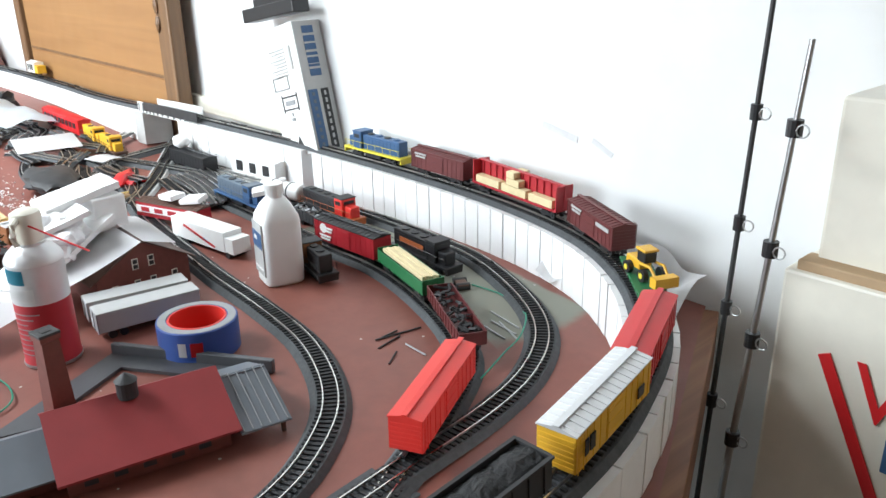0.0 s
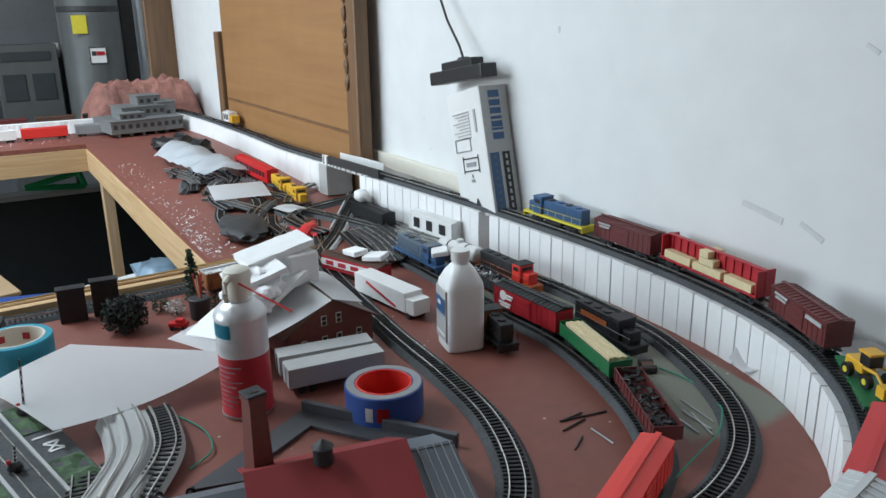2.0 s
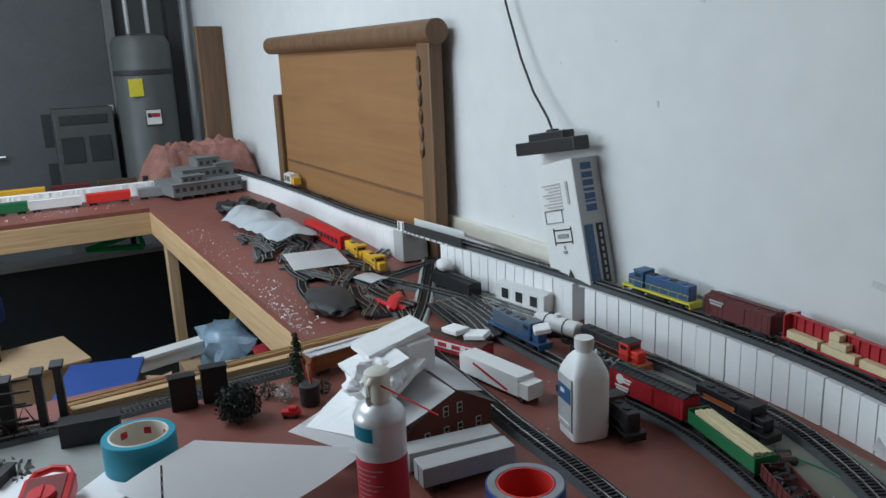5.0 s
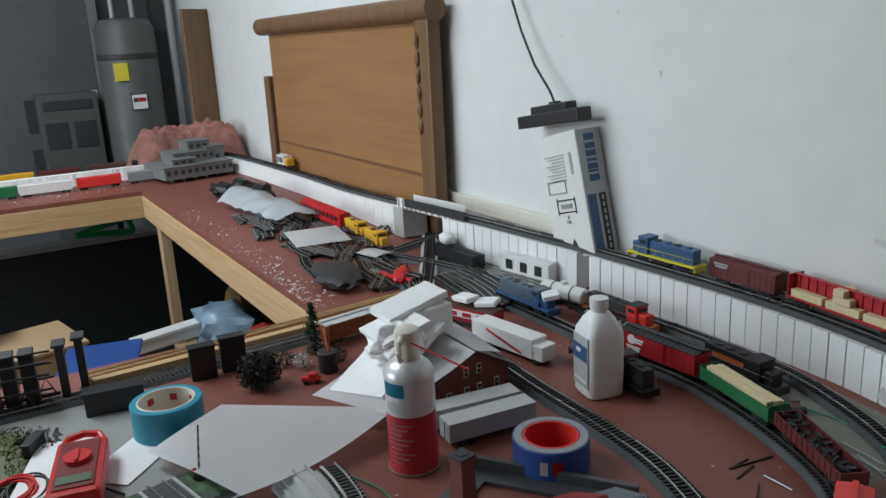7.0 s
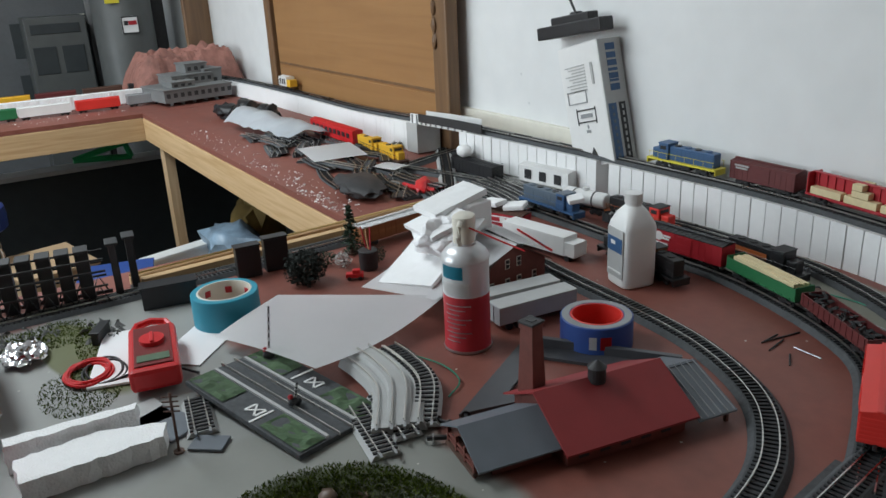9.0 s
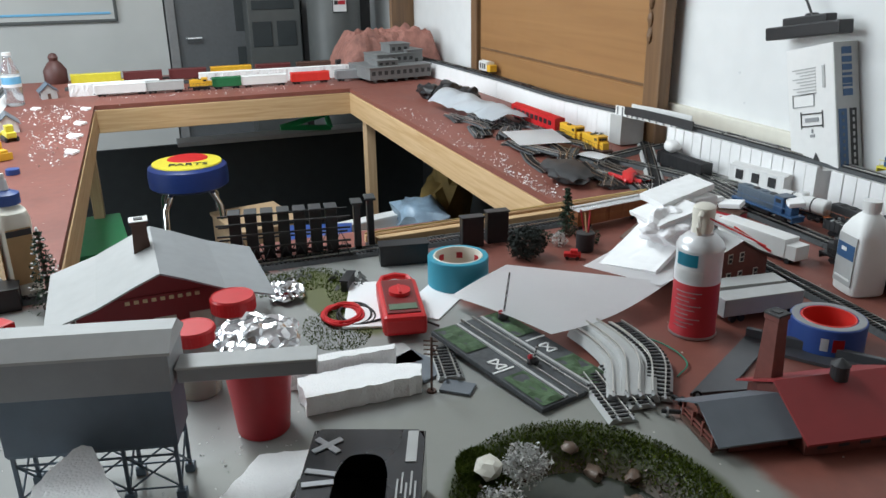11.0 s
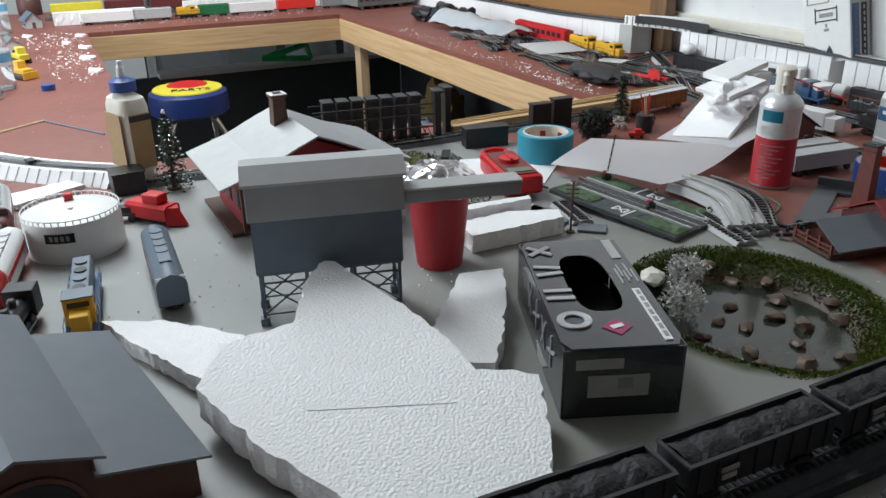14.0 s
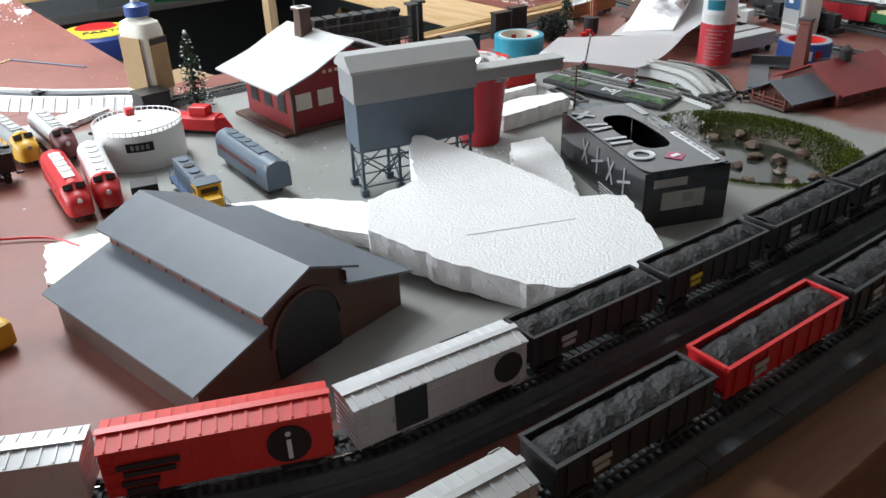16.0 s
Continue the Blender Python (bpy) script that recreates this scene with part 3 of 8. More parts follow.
def trucks(car, L, z0=0.0, wheel=M_DARK):
    for sx in (-1, 1):
        cx = sx * (L / 2 - 0.024)
        bm = bmesh.new()
        for sy in (-1, 1):
            box(bm, (cx, sy * 0.0125, z0 + 0.0065), (0.026, 0.002, 0.004), 0, 0.0006)
            box(bm, (cx, sy * 0.0125, z0 + 0.0085), (0.010, 0.0026, 0.005))
        box(bm, (cx, 0, z0 + 0.008), (0.006, 0.024, 0.004))
        tr = part("truck", bm, M_BLACK, car)
        for a in (-0.0095, 0.0095):
            bm = bmesh.new()
            for sy in (-1, 1):
                cyl(bm, (cx + a, sy * 0.0088, z0 + 0.0055), 0.0055, 0.0026, 14, axis="y")
            cyl(bm, (cx + a, 0, z0 + 0.0055), 0.0012, 0.02, 8, axis="y")
            part("wheelset", bm, wheel, tr)
        part("coupler", box(bmesh.new(), (sx * (L / 2 + 0.003), 0, z0 + 0.0105), (0.010, 0.004, 0.003), 0, 0.0008), M_BLACK, car)


def boxcar(label, body, roof, L=0.148, H=0.046, W=0.0345, ribs=12, door=True, group="box cars", plain_roof=False):
    car = thing("box_car", label, "box car", group=group)
    z0 = 0.011
    bm = box(bmesh.new(), (0, 0, (z0 + H) / 2), (L, W, H - z0), 0, 0.0008)
    for k in range(ribs):
        x = -L / 2 + L * (k + 0.5) / ribs
        if door and abs(x) < 0.017:
            continue
        for sy in (-1, 1):
            piece("side_rib", (0.0012, 0.0011, H - z0 - 0.003), body, car, pose(x, sy * W / 2, (z0 + H) / 2))
    for sx in (-1, 1):
        for k in range(6):
            piece("end_rib", (0.0012, W - 0.004, 0.0022), body, car, pose(sx * L / 2, 0, z0 + 0.004 + k * (H - z0 - 0.006) / 6))
    body_ob = part("body", bm, body, car)
    if door:
        for sy in (-1, 1):
            bm = box(bmesh.new(), (0.002, sy * (W / 2 + 0.0006), (z0 + H) / 2), (0.030, 0.0012, H - z0 - 0.006), 0, 0.0004)
            for k in range(3):
                box(bm, (0.002, sy * (W / 2 + 0.0014), z0 + 0.008 + k * 0.010), (0.028, 0.0008, 0.001))
            part("door", bm, body, car)
    bm = profile(bmesh.new(), [(-W / 2 - 0.0006, H - 0.0008), (W / 2 + 0.0006, H - 0.0008), (W / 2 + 0.0006, H + 0.0004), (0, H + 0.0035), (-W / 2 - 0.0006, H + 0.0004)], -L / 2 - 0.0008, L / 2 + 0.0008)
    if not plain_roof:
        for k in range(15):
            x = -L / 2 + L * (k + 0.5) / 15
            for sy in (-1, 1):
                piece("roof_rib", (0.0016, W / 2 - 0.001, 0.0012), roof, car, pose(x, sy * W / 4, H + 0.0022, math.degrees(-sy * 0.175), 0, 0))
    part("roof", bm, roof, car)
    part("roof_walk", box(bmesh.new(), (0, 0, H + 0.0046), (L + 0.004, 0.006, 0.0009)), roof, car)
    for sx, sy in ((-1, -1), (1, 1)):
        bm = bmesh.new()
        for k in range(6):
            box(bm, (sx * (L / 2 - 0.006), sy * (W / 2 + 0.0012), z0 + 0.003 + k * 0.006), (0.009, 0.0006, 0.0006))
        for a in (-0.0045, 0.0045):
            box(bm, (sx * (L / 2 - 0.006) + a, sy * (W / 2 + 0.0012), (z0 + H) / 2), (0.0006, 0.0006, H - z0))
        part("ladder", bm, body, car)
    part("underframe", box(bmesh.new(), (0, 0, 0.0095), (L - 0.01, 0.012, 0.004)), M_BLACK, car)
    trucks(car, L)
    return car


def bars(car, x, z, w, h, n, material, W=0.0345, side=None):
    """Rows of unreadable writing as plain bars on both flanks."""
    for sy in ((-1, 1) if side is None else (side,)):
        for k in range(n):
            part("marking", box(bmesh.new(), (sy * -x, sy * (W / 2 + 0.0016), z - k * h * 1.6), (w * (1 - 0.18 * (k % 2)), 0.0012, h)), material, car)


def hopper(label, body, load=M_COAL, L=0.142, H=0.045, W=0.0345, group="coal hoppers", seed=1, mark=None):
    car = thing("hopper_car", label, "hopper car", group=group)
    zb = 0.018
    for sy in (-1, 1):
        bm = box(bmesh.new(), (0, sy * (W / 2 - 0.0008), (zb + H) / 2), (L, 0.0014, H - zb))
        for k in range(8):
            piece("side_post", (0.0018, 0.0014, H - zb), body, car, pose(-L / 2 + L * (k + 0.5) / 8, sy * (W / 2 + 0.0005), (zb + H) / 2))
        part("side_panel", bm, body, car)
        piece("side_rim", (L + 0.002, 0.0032, 0.0022), body, car, pose(0, sy * W / 2, H))
    for sx in (-1, 1):
        part("end_panel", box(bmesh.new(), (sx * (L / 2 - 0.0008), 0, (zb + H) / 2 + 0.003), (0.0014, W - 0.004, H - zb - 0.006)), body, car)
        piece("end_rim", (0.0032, W - 0.0036, 0.0020), body, car, pose(sx * L / 2, 0, H))
    for sx in (-1, 1):
        bm = bmesh.new()
        profile_pts = [(-W / 2 + 0.002, zb), (W / 2 - 0.002, zb), (W / 2 - 0.008, 0.009), (-W / 2 + 0.008, 0.009)]
        profile(bm, profile_pts, sx * 0.018 - 0.011, sx * 0.018 + 0.011)
        part("bottom_bay", bm, body, car)
    part("floor_plate", box(bmesh.new(), (0, 0, zb + 0.0012), (L - 0.004, W - 0.004, 0.002)), body, car)
    bm = bmesh.new()
    nx, ny = 30, 8
    g = [[bm.verts.new((x := -L / 2 + 0.002 + (L - 0.004) * i / nx, y := -W / 2 + 0.0018 + (W - 0.0036) * j / ny,
                        H - 0.004 + 0.006 * (1 - (2 * j / ny - 1) ** 2) * (0.5 + 0.7 * abs(math.sin(4.2 * math.pi * i / nx + seed))) + 0.0016 * noise.noise(Vector((x * 190, y * 190, seed)))))
          for j in range(ny + 1)] for i in range(nx + 1)]
    for i in range(nx):
        for j in range(ny):
            bm.faces.new((g[i][j], g[i + 1][j], g[i + 1][j + 1], g[i][j + 1]))
    part("coal_load", bm, load, car, "heaped glossy black coal load")
    if mark:
        bars(car, -0.035, 0.034, 0.016, 0.004, 2, mark, W + 0.0006)
    trucks(car, L)
    return car


def diesel(label, body, hood, trim, L=0.175, group="diesel engines", nose=0.2):
    car = thing("diesel_engine", label, "locomotive", group=group)
    part("frame", box(bmesh.new(), (0, 0, 0.0155), (L, 0.034, 0.004), 0, 0.0006), trim, car)
    part("fuel_tank", box(bmesh.new(), (0, 0, 0.009), (0.045, 0.026, 0.010), 0, 0.002), M_BLACK, car)
    x0 = -L / 2 + 0.008
    xc = L / 2 - 0.052
    bm = box(bmesh.new(), ((x0 + xc) / 2, 0, 0.031), (xc - x0, 0.021, 0.028), 0, 0.0015)
    for k in range(9):
        for sy in (-1, 1):
            piece("hood_door", (0.009, 0.0008, 0.018), hood, car, pose(x0 + 0.008 + k * (xc - x0 - 0.012) / 9, sy * 0.0106, 0.031))
    part("long_hood", bm, hood, car)
    bm = box(bmesh.new(), (xc + 0.012, 0, 0.033), (0.024, 0.031, 0.032), 0, 0.0015)
    part("cab", bm, body, car)
    part("cab_roof", box(bmesh.new(), (xc + 0.012, 0, 0.0497), (0.026, 0.032, 0.0018), 0, 0.0006), hood, car)
    for sy in (-1, 1):
        part("cab_window", box(bmesh.new(), (xc + 0.012, sy * 0.0158, 0.041), (0.014, 0.0008, 0.007)), M_BLACK, car)
    part("windscreen", box(bmesh.new(), (xc + 0.0243, 0, 0.042), (0.0008, 0.022, 0.006)), M_BLACK, car)
    part("short_hood", box(bmesh.new(), (xc + 0.033, 0, 0.027), (0.02, 0.020, 0.020), 0, 0.002), body, car)
    for k in range(4):
        part("roof_fan", cyl(bmesh.new(), (x0 + 0.02 + k * 0.024, 0, 0.0458), 0.007, 0.0022, 14), M_DARK if k % 2 else hood, car)
    bm = bmesh.new()
    for sy in (-1, 1):
        tube(bm, [(-L / 2 + 0.004, sy * 0.016, 0.030), (L / 2 - 0.004, sy * 0.016, 0.030)], 0.0005, 5)
        for k in range(8):
            tube(bm, [(-L / 2 + 0.006 + k * (L - 0.012) / 7, sy * 0.016, 0.017), (-L / 2 + 0.006 + k * (L - 0.012) / 7, sy * 0.016, 0.030)], 0.0004, 4)
    part("handrail", bm, trim, car)
    for sx in (-1, 1):
        part("pilot", box(bmesh.new(), (sx * (L / 2 - 0.001), 0, 0.011), (0.003, 0.031, 0.011), 0, 0.0005), trim, car)
    trucks(car, L - 0.02)
    return car


def streamliner(label, body, roof, belly, L=0.165, group="streamlined engines", nosed=True):
    """A full-width cab unit with a rounded roof and a sloping nose."""
    car = thing("streamlined_engine", label, "locomotive", group=group)
    W, H = 0.034, 0.05
    half = [(-W / 2, 0.012), (-W / 2, 0.037), (-W / 2 + 0.002, 0.0425), (-W / 2 + 0.007, 0.047), (0, H), (W / 2 - 0.007, 0.047), (W / 2 - 0.002, 0.0425), (W / 2, 0.037), (W / 2, 0.012)]
    part("body", profile(bmesh.new(), half, -L / 2, L / 2 - (0.032 if nosed else 0)), body, car, smooth=True)
    if nosed:
        bm = bmesh.new()
        rings = []
        for k, (x, sy, top) in enumerate(((0, 1, 1), (0.008, 0.99, 1), (0.014, 0.96, 0.80), (0.022, 0.9, 0.72), (0.029, 0.74, 0.62), (0.032, 0.5, 0.5))):
            rings.append([bm.verts.new((L / 2 - 0.032 + x, y * sy, 0.012 + (z - 0.012) * top)) for y, z in half])
        for a, b in zip(rings, rings[1:]):
            for j in range(len(half) - 1):
                bm.faces.new((a[j], a[j + 1], b[j + 1], b[j]))
            bm.faces.new((a[-1], a[0], b[0], b[-1]))
        bm.faces.new(rings[-1])
        bmesh.ops.recalc_face_normals(bm, faces=bm.faces)
        part("nose", bm, belly, car, smooth=True)
        for sy in (-1, 1):
            part("windscreen", box(bmesh.new(), (L / 2 - 0.0205, sy * 0.0075, 0.0445), (0.0065, 0.011, 0.004), 0, 0, 0, radians(50)), M_BLACK, car)
        part("headlight", cyl(bmesh.new(), (L / 2 - 0.002, 0, 0.032), 0.003, 0.004, 12, axis="x"), M_STEEL, car)
    for k in range(4):
        part("roof_fan", cyl(bmesh.new(), (-L / 2 + 0.03 + k * 0.022, 0, H + 0.0008), 0.0075, 0.0025, 16), roof, car)
    part("roof_panel", box(bmesh.new(), (-0.01, 0, H + 0.0002), (L - 0.06, 0.014, 0.0014), 0, 0.0004), roof, car)
    for sy in (-1, 1):
        part("side_stripe", box(bmesh.new(), (-0.012, sy * (W / 2 + 0.0003), 0.030), (L - 0.044, 0.0008, 0.007)), belly, car)
        for k in range(4):
            part("porthole", cyl(bmesh.new(), (-L / 2 + 0.03 + k * 0.026, sy * (W / 2 + 0.0004), 0.031), 0.0028, 0.001, 12, axis="y"), M_BLACK, car)
        part("skirt", box(bmesh.new(), (-0.01, sy * 0.0155, 0.0115), (0.055, 0.002, 0.008), 0, 0.0006), M_BLACK, car)
    trucks(car, L - 0.01)
    return car


def flatcar(label, body, L=0.16, group="flat cars"):
    car = thing("flat_car", label, "flat car", group=group)
    bm = box(bmesh.new(), (0, 0, 0.0155), (L, 0.034, 0.0035), 0, 0.0005)
    for sy in (-1, 1):
        for k in range(9):
            box(bm, (-L / 2 + 0.01 + k * (L - 0.02) / 8, sy * 0.0173, 0.0155), (0.002, 0.0012, 0.003))
    box(bm, (0, 0, 0.011), (L * 0.7, 0.008, 0.007))
    part("deck", bm, body, car)
    trucks(car, L)
    return car


def centerbeam(label, frame_mat, load, L=0.2):
    car = flatcar(label, frame_mat, L)
    for sx in (-1, 1):
        part("bulkhead", box(bmesh.new(), (sx * (L / 2 - 0.002), 0, 0.034), (0.0025, 0.033, 0.036), 0, 0.0005), frame_mat, car)
    part("center_beam", box(bmesh.new(), (0, 0, 0.033), (L, 0.0025, 0.034)), frame_mat, car)
    part("top_chord", box(bmesh.new(), (0, 0, 0.0515), (L, 0.008, 0.002), 0, 0.0005), frame_mat, car)
    for k in range(12):
        part("post", box(bmesh.new(), (-L / 2 + 0.012 + k * (L - 0.024) / 11, 0, 0.034), (0.002, 0.007, 0.034)), frame_mat, car)
    for sy in (-1, 1):
        for x, w, z, h in ((-0.062, 0.058, 0.0235, 0.012), (0.002, 0.058, 0.0235, 0.012), (0.064, 0.052, 0.0235, 0.012), (0.0, 0.03, 0.0355, 0.0105), (-0.006, 0.018, 0.0465, 0.01)):
            b = part("lumber_block", box(bmesh.new(), (x, sy * 0.0095, z), (w, 0.0135, h), 0, 0.0005), load, car, "wrapped cream lumber bundle")
    return car


def gondola(label, body, scrap, L=0.14):
    car = flatcar(label, body, L)
    for sy in (-1, 1):
        bm = box(bmesh.new(), (0, sy * 0.0165, 0.024), (L, 0.0012, 0.015))
        for k in range(12):
            box(bm, (-L / 2 + 0.006 + k * (L - 0.012) / 11, sy * 0.0174, 0.024), (0.0016, 0.0012, 0.015))
        part("side", bm, body, car)
    for sx in (-1, 1):
        part("end", box(bmesh.new(), (sx * L / 2, 0, 0.024), (0.0012, 0.033, 0.015)), body, car)
    bm = bmesh.new()
    for k in range(70):
        box(bm, (random.uniform(-L / 2 + 0.006, L / 2 - 0.006), random.uniform(-0.012, 0.012), 0.022 + random.random() * 0.010), (random.uniform(0.004, 0.014), random.uniform(0.002, 0.005), random.uniform(0.001, 0.004)), random.random() * 3, 0, random.uniform(-0.6, 0.6), random.uniform(-0.6, 0.6))
    tagged(part("scrap_load", bm, scrap, car, "heap of dark scrap metal"), kind="stuff")
    return car


def tankcar(label, shell, L=0.12):
    car = thing("tank_car", label, "tank car", group="tank cars")
    bm = cyl(bmesh.new(), (0, 0, 0.030), 0.0165, L - 0.008, 22, axis="x")
    part("tank", bm, shell, car, smooth=True)
    for sx in (-1, 1):
        part("tank_end", ball(bmesh.new(), (sx * (L / 2 - 0.004), 0, 0.030), 0.0165, (0.35, 1, 1), 3), shell, car, smooth=True)
        part("band", cyl(bmesh.new(), (sx * L * 0.22, 0, 0.030), 0.017, 0.003, 22, axis="x"), M_DARK, car)
    part("dome", cyl(bmesh.new(), (0, 0, 0.048), 0.007, 0.008, 16), shell, car)
    part("frame", box(bmesh.new(), (0, 0, 0.012), (L, 0.014, 0.003)), M_BLACK, car)
    trucks(car, L)
    return car


def put(car, line, s, flip=False, lift=RAIL_Z - 0.0005):
    p, d = line.at(s)
    ang = math.degrees(math.atan2(d.y, d.x)) + (180 if flip else 0)
    tilt = math.degrees(math.asin(d.z)) * (-1 if not flip else 1)
    car.matrix_basis = pose(p.x, p.y, p.z + lift - (BED_H - 0.007), 0, tilt, ang)
    return car


def rest(car, x, y, rz, z=Z + 0.0005):
    car.matrix_basis = pose(x, y, z, 0, 0, rz)
    return car

# ---- trains on the tracks ----
U = UPPER.near
e = put(diesel("blue and yellow diesel engine on raised track", M_BLUE, M_BLUE, M_LEMON, 0.165), UPPER, U(-0.453, 1.73), True)
c = boxcar("dark maroon box car on raised track", M_MAROON, M_MAROON, 0.132, 0.043)
put(c, UPPER, U(-0.278, 1.738)); bars(c, -0.04, 0.038, 0.03, 0.003, 2, M_LGREY)
put(centerbeam("red centre-beam car loaded with cream lumber bundles", M_CRIMSON, M_LUMBER), UPPER, U(-0.087, 1.728))
c = boxcar("maroon box car with pale lettering bars", M_MAROON, M_MAROON, 0.128, 0.043)
put(c, UPPER, U(0.098, 1.683)); bars(c, -0.035, 0.039, 0.03, 0.003, 2, M_LGREY); bars(c, 0.04, 0.036, 0.034, 0.005, 1, M_LGREY)
flat = put(flatcar("green flat car under yellow loader", M_GREEN, 0.12), UPPER, U(0.232, 1.595))
c = boxcar("red box car with dark roof walk on curve", M_RED, M_RED, 0.134, 0.044, plain_roof=True)
put(c, UPPER, U(0.326, 1.452))
c = boxcar("yellow box car with ribbed silver roof", M_YELLOW, M_SILVER, 0.138, 0.046)
put(c, UPPER, U(0.362, 1.313)); bars(c, 0.045, 0.026, 0.012, 0.010, 1, M_DARK); bars(c, -0.045, 0.03, 0.008, 0.014, 1, M_DARK); bars(c, -0.055, 0.03, 0.006, 0.014, 1, M_DARK)
s0 = U(0.376, 0.223)
step = 0.155
put(hopper("red coal hopper heaped with coal", M_RED, seed=3, mark=M_LGREY), UPPER, s0)
for k in range(1, 7):
    put(hopper("black coal hopper heaped with coal", M_DARK, seed=k, mark=M_LEMON if k == 2 else M_LGREY), UPPER, s0 - step * k)
put(hopper("black coal hopper heaped with coal", M_DARK, seed=9, mark=M_LGREY), UPPER, s0 + step)
put(boxcar("light grey covered hopper with roof hatches", M_LGREY, M_LGREY, 0.15, 0.043, door=False), UPPER, s0 + 2 * step + 0.005)

O = OUTER.near
M_RUST = mat("rust_orange_paint", (0.42, 0.11, 0.03), 0.5, 0, 0.15, 60, 0.03)
s1 = O(0.251, 0.012)
c = put(boxcar("silver box car with blue door", M_SILVER, M_SILVER, 0.147), OUTER, s1)
for sy in (-1, 1):
    part("blue_panel", box(bmesh.new(), (0.03 * sy, sy * 0.0185, 0.031), (0.026, 0.0012, 0.032), 0, 0.0003), M_NAVY, c)
    part("dark_disc", cyl(bmesh.new(), (-0.055 * sy, sy * 0.0185, 0.030), 0.013, 0.0012, 20, axis="y"), M_DARK, c)
c = put(boxcar("orange-red box car with black round emblem", M_ORANGE, M_ORANGE, 0.149, 0.049, door=False), OUTER, s1 + 0.158)
for sy in (-1, 1):
    part("emblem", cyl(bmesh.new(), (-sy * 0.045, sy * 0.0182, 0.0295), 0.0150, 0.0016, 28, axis="y"), M_BLACK, c, "black round emblem")
    lettering("letter_i", "i", 0.036, M_WHITE, c, pose(-sy * 0.045, sy * 0.0193, 0.0285, 90, 0, 0 if sy < 0 else 180))
bars(c, -0.045, 0.036, 0.04, 0.004, 2, M_DARK); bars(c, -0.052, 0.022, 0.024, 0.004, 2, M_DARK)
put(boxcar("silver box car with ribbed roof", M_SILVER, M_SILVER, 0.147), OUTER, s1 + 0.316)
for k in range(1, 6):
    put(hopper("black coal hopper on inner line", M_DARK, seed=20 + k, mark=M_LEMON if k == 2 else M_LGREY), OUTER, s1 - 0.154 * k + 0.004)

# cars on the curve
Q = MIDDLE.near
put(boxcar("bright orange-red box car on siding", M_ORANGE, M_ORANGE, 0.16, 0.046, plain_roof=True), MIDDLE, Q(0.183, 1.31))
put(gondola("maroon gondola filled with scrap metal", M_MAROON, M_DARK, 0.15), MIDDLE, Q(0.045, 1.452))
c = put(flatcar("green lumber car with cream planks", M_GREEN, 0.15), MIDDLE, Q(-0.100, 1.511))
for sy in (-1, 1):
    part("side", box(bmesh.new(), (0, sy * 0.0165, 0.025), (0.148, 0.0012, 0.016)), M_GREEN, c)
for sx in (-1, 1):
    part("end", box(bmesh.new(), (sx * 0.074, 0, 0.026), (0.0014, 0.033, 0.018)), M_GREEN, c)
for k in range(5):
    part("plank", box(bmesh.new(), (0.001 * k, -0.010 + 0.005 * k, 0.0335 + 0.001 * (k % 2)), (0.13, 0.0045, 0.006), 0, 0.0004), M_LUMBER, c)
c = put(boxcar("crimson box car with white emblem", M_CRIMSON, M_BLACK, 0.15, 0.045), MIDDLE, Q(-0.258, 1.527))
for sy in (-1, 1):
    part("emblem", cyl(bmesh.new(), (sy * 0.05, sy * 0.0185, 0.034), 0.008, 0.0012, 18, axis="y"), M_WHITE, c)
bars(c, -0.04, 0.036, 0.03, 0.003, 2, M_WHITE); bars(c, -0.045, 0.022, 0.03, 0.003, 2, M_WHITE)
c = rest(diesel("black diesel engine with orange lettering bar", M_BLACK, M_BLACK, M_BLACK, 0.15), -0.168, 1.598, -4)
for sy in (-1, 1):
    part("lettering_bar", box(bmesh.new(), (-0.018, sy * 0.0118, 0.031), (0.062, 0.0008, 0.009)), M_RUST, c)
rest(diesel("orange-red diesel engine on back track", M_ORANGE, M_DARK, M_RUST, 0.17), -0.462, 1.626, 0)
put(diesel("dark blue diesel engine on siding", M_BLUE, M_SLATE, M_BLUE, 0.17), MIDDLE, Q(-0.62, 1.53))

# ---- against the white wall ----
hb = thing("wooden_headboard", "oak headboard with rolled top leaning on white wall", "headboard", -1.92, 1.735, 0.905)
part("panel", box(bmesh.new(), (0, 0, 0.30), (1.22, 0.014, 0.56), 0, 0.003), M_VENEER, hb)
part("groove_strip", box(bmesh.new(), (0, -0.0085, 0.155), (1.2, 0.004, 0.008), 0, 0.001), M_OAK, hb)
part("lower_panel", box(bmesh.new(), (0, -0.009, 0.075), (1.18, 0.005, 0.14), 0, 0.002), M_VENEER, hb)
part("top_roll", cyl(bmesh.new(), (0, -0.01, 0.60), 0.033, 1.36, 24, axis="x"), M_OAK, hb, smooth=True)
part("side_post", box(bmesh.new(), (0.63, -0.008, 0.30), (0.075, 0.04, 0.60), 0, 0.006), M_OAK, hb)
part("side_post", box(bmesh.new(), (-0.655, -0.004, 0.20), (0.06, 0.034, 0.42), 0, 0.006), M_OAK, hb)
for k in range(6):
    part("carved_leaf", ball(bmesh.new(), (0.61, -0.03, 0.52 - k * 0.045), 0.014, (0.7, 0.5, 1.5), 2, 0.3, k), M_OAK, hb)
solid("plank", box(bmesh.new(), (0, 0, 0.36), (0.16, 0.02, 0.72), 0, 0.004), M_OAK, "dark wooden plank leaning on wall", "plank", m=pose(-3.50, 1.70, 0.905, 0, 0, -65))
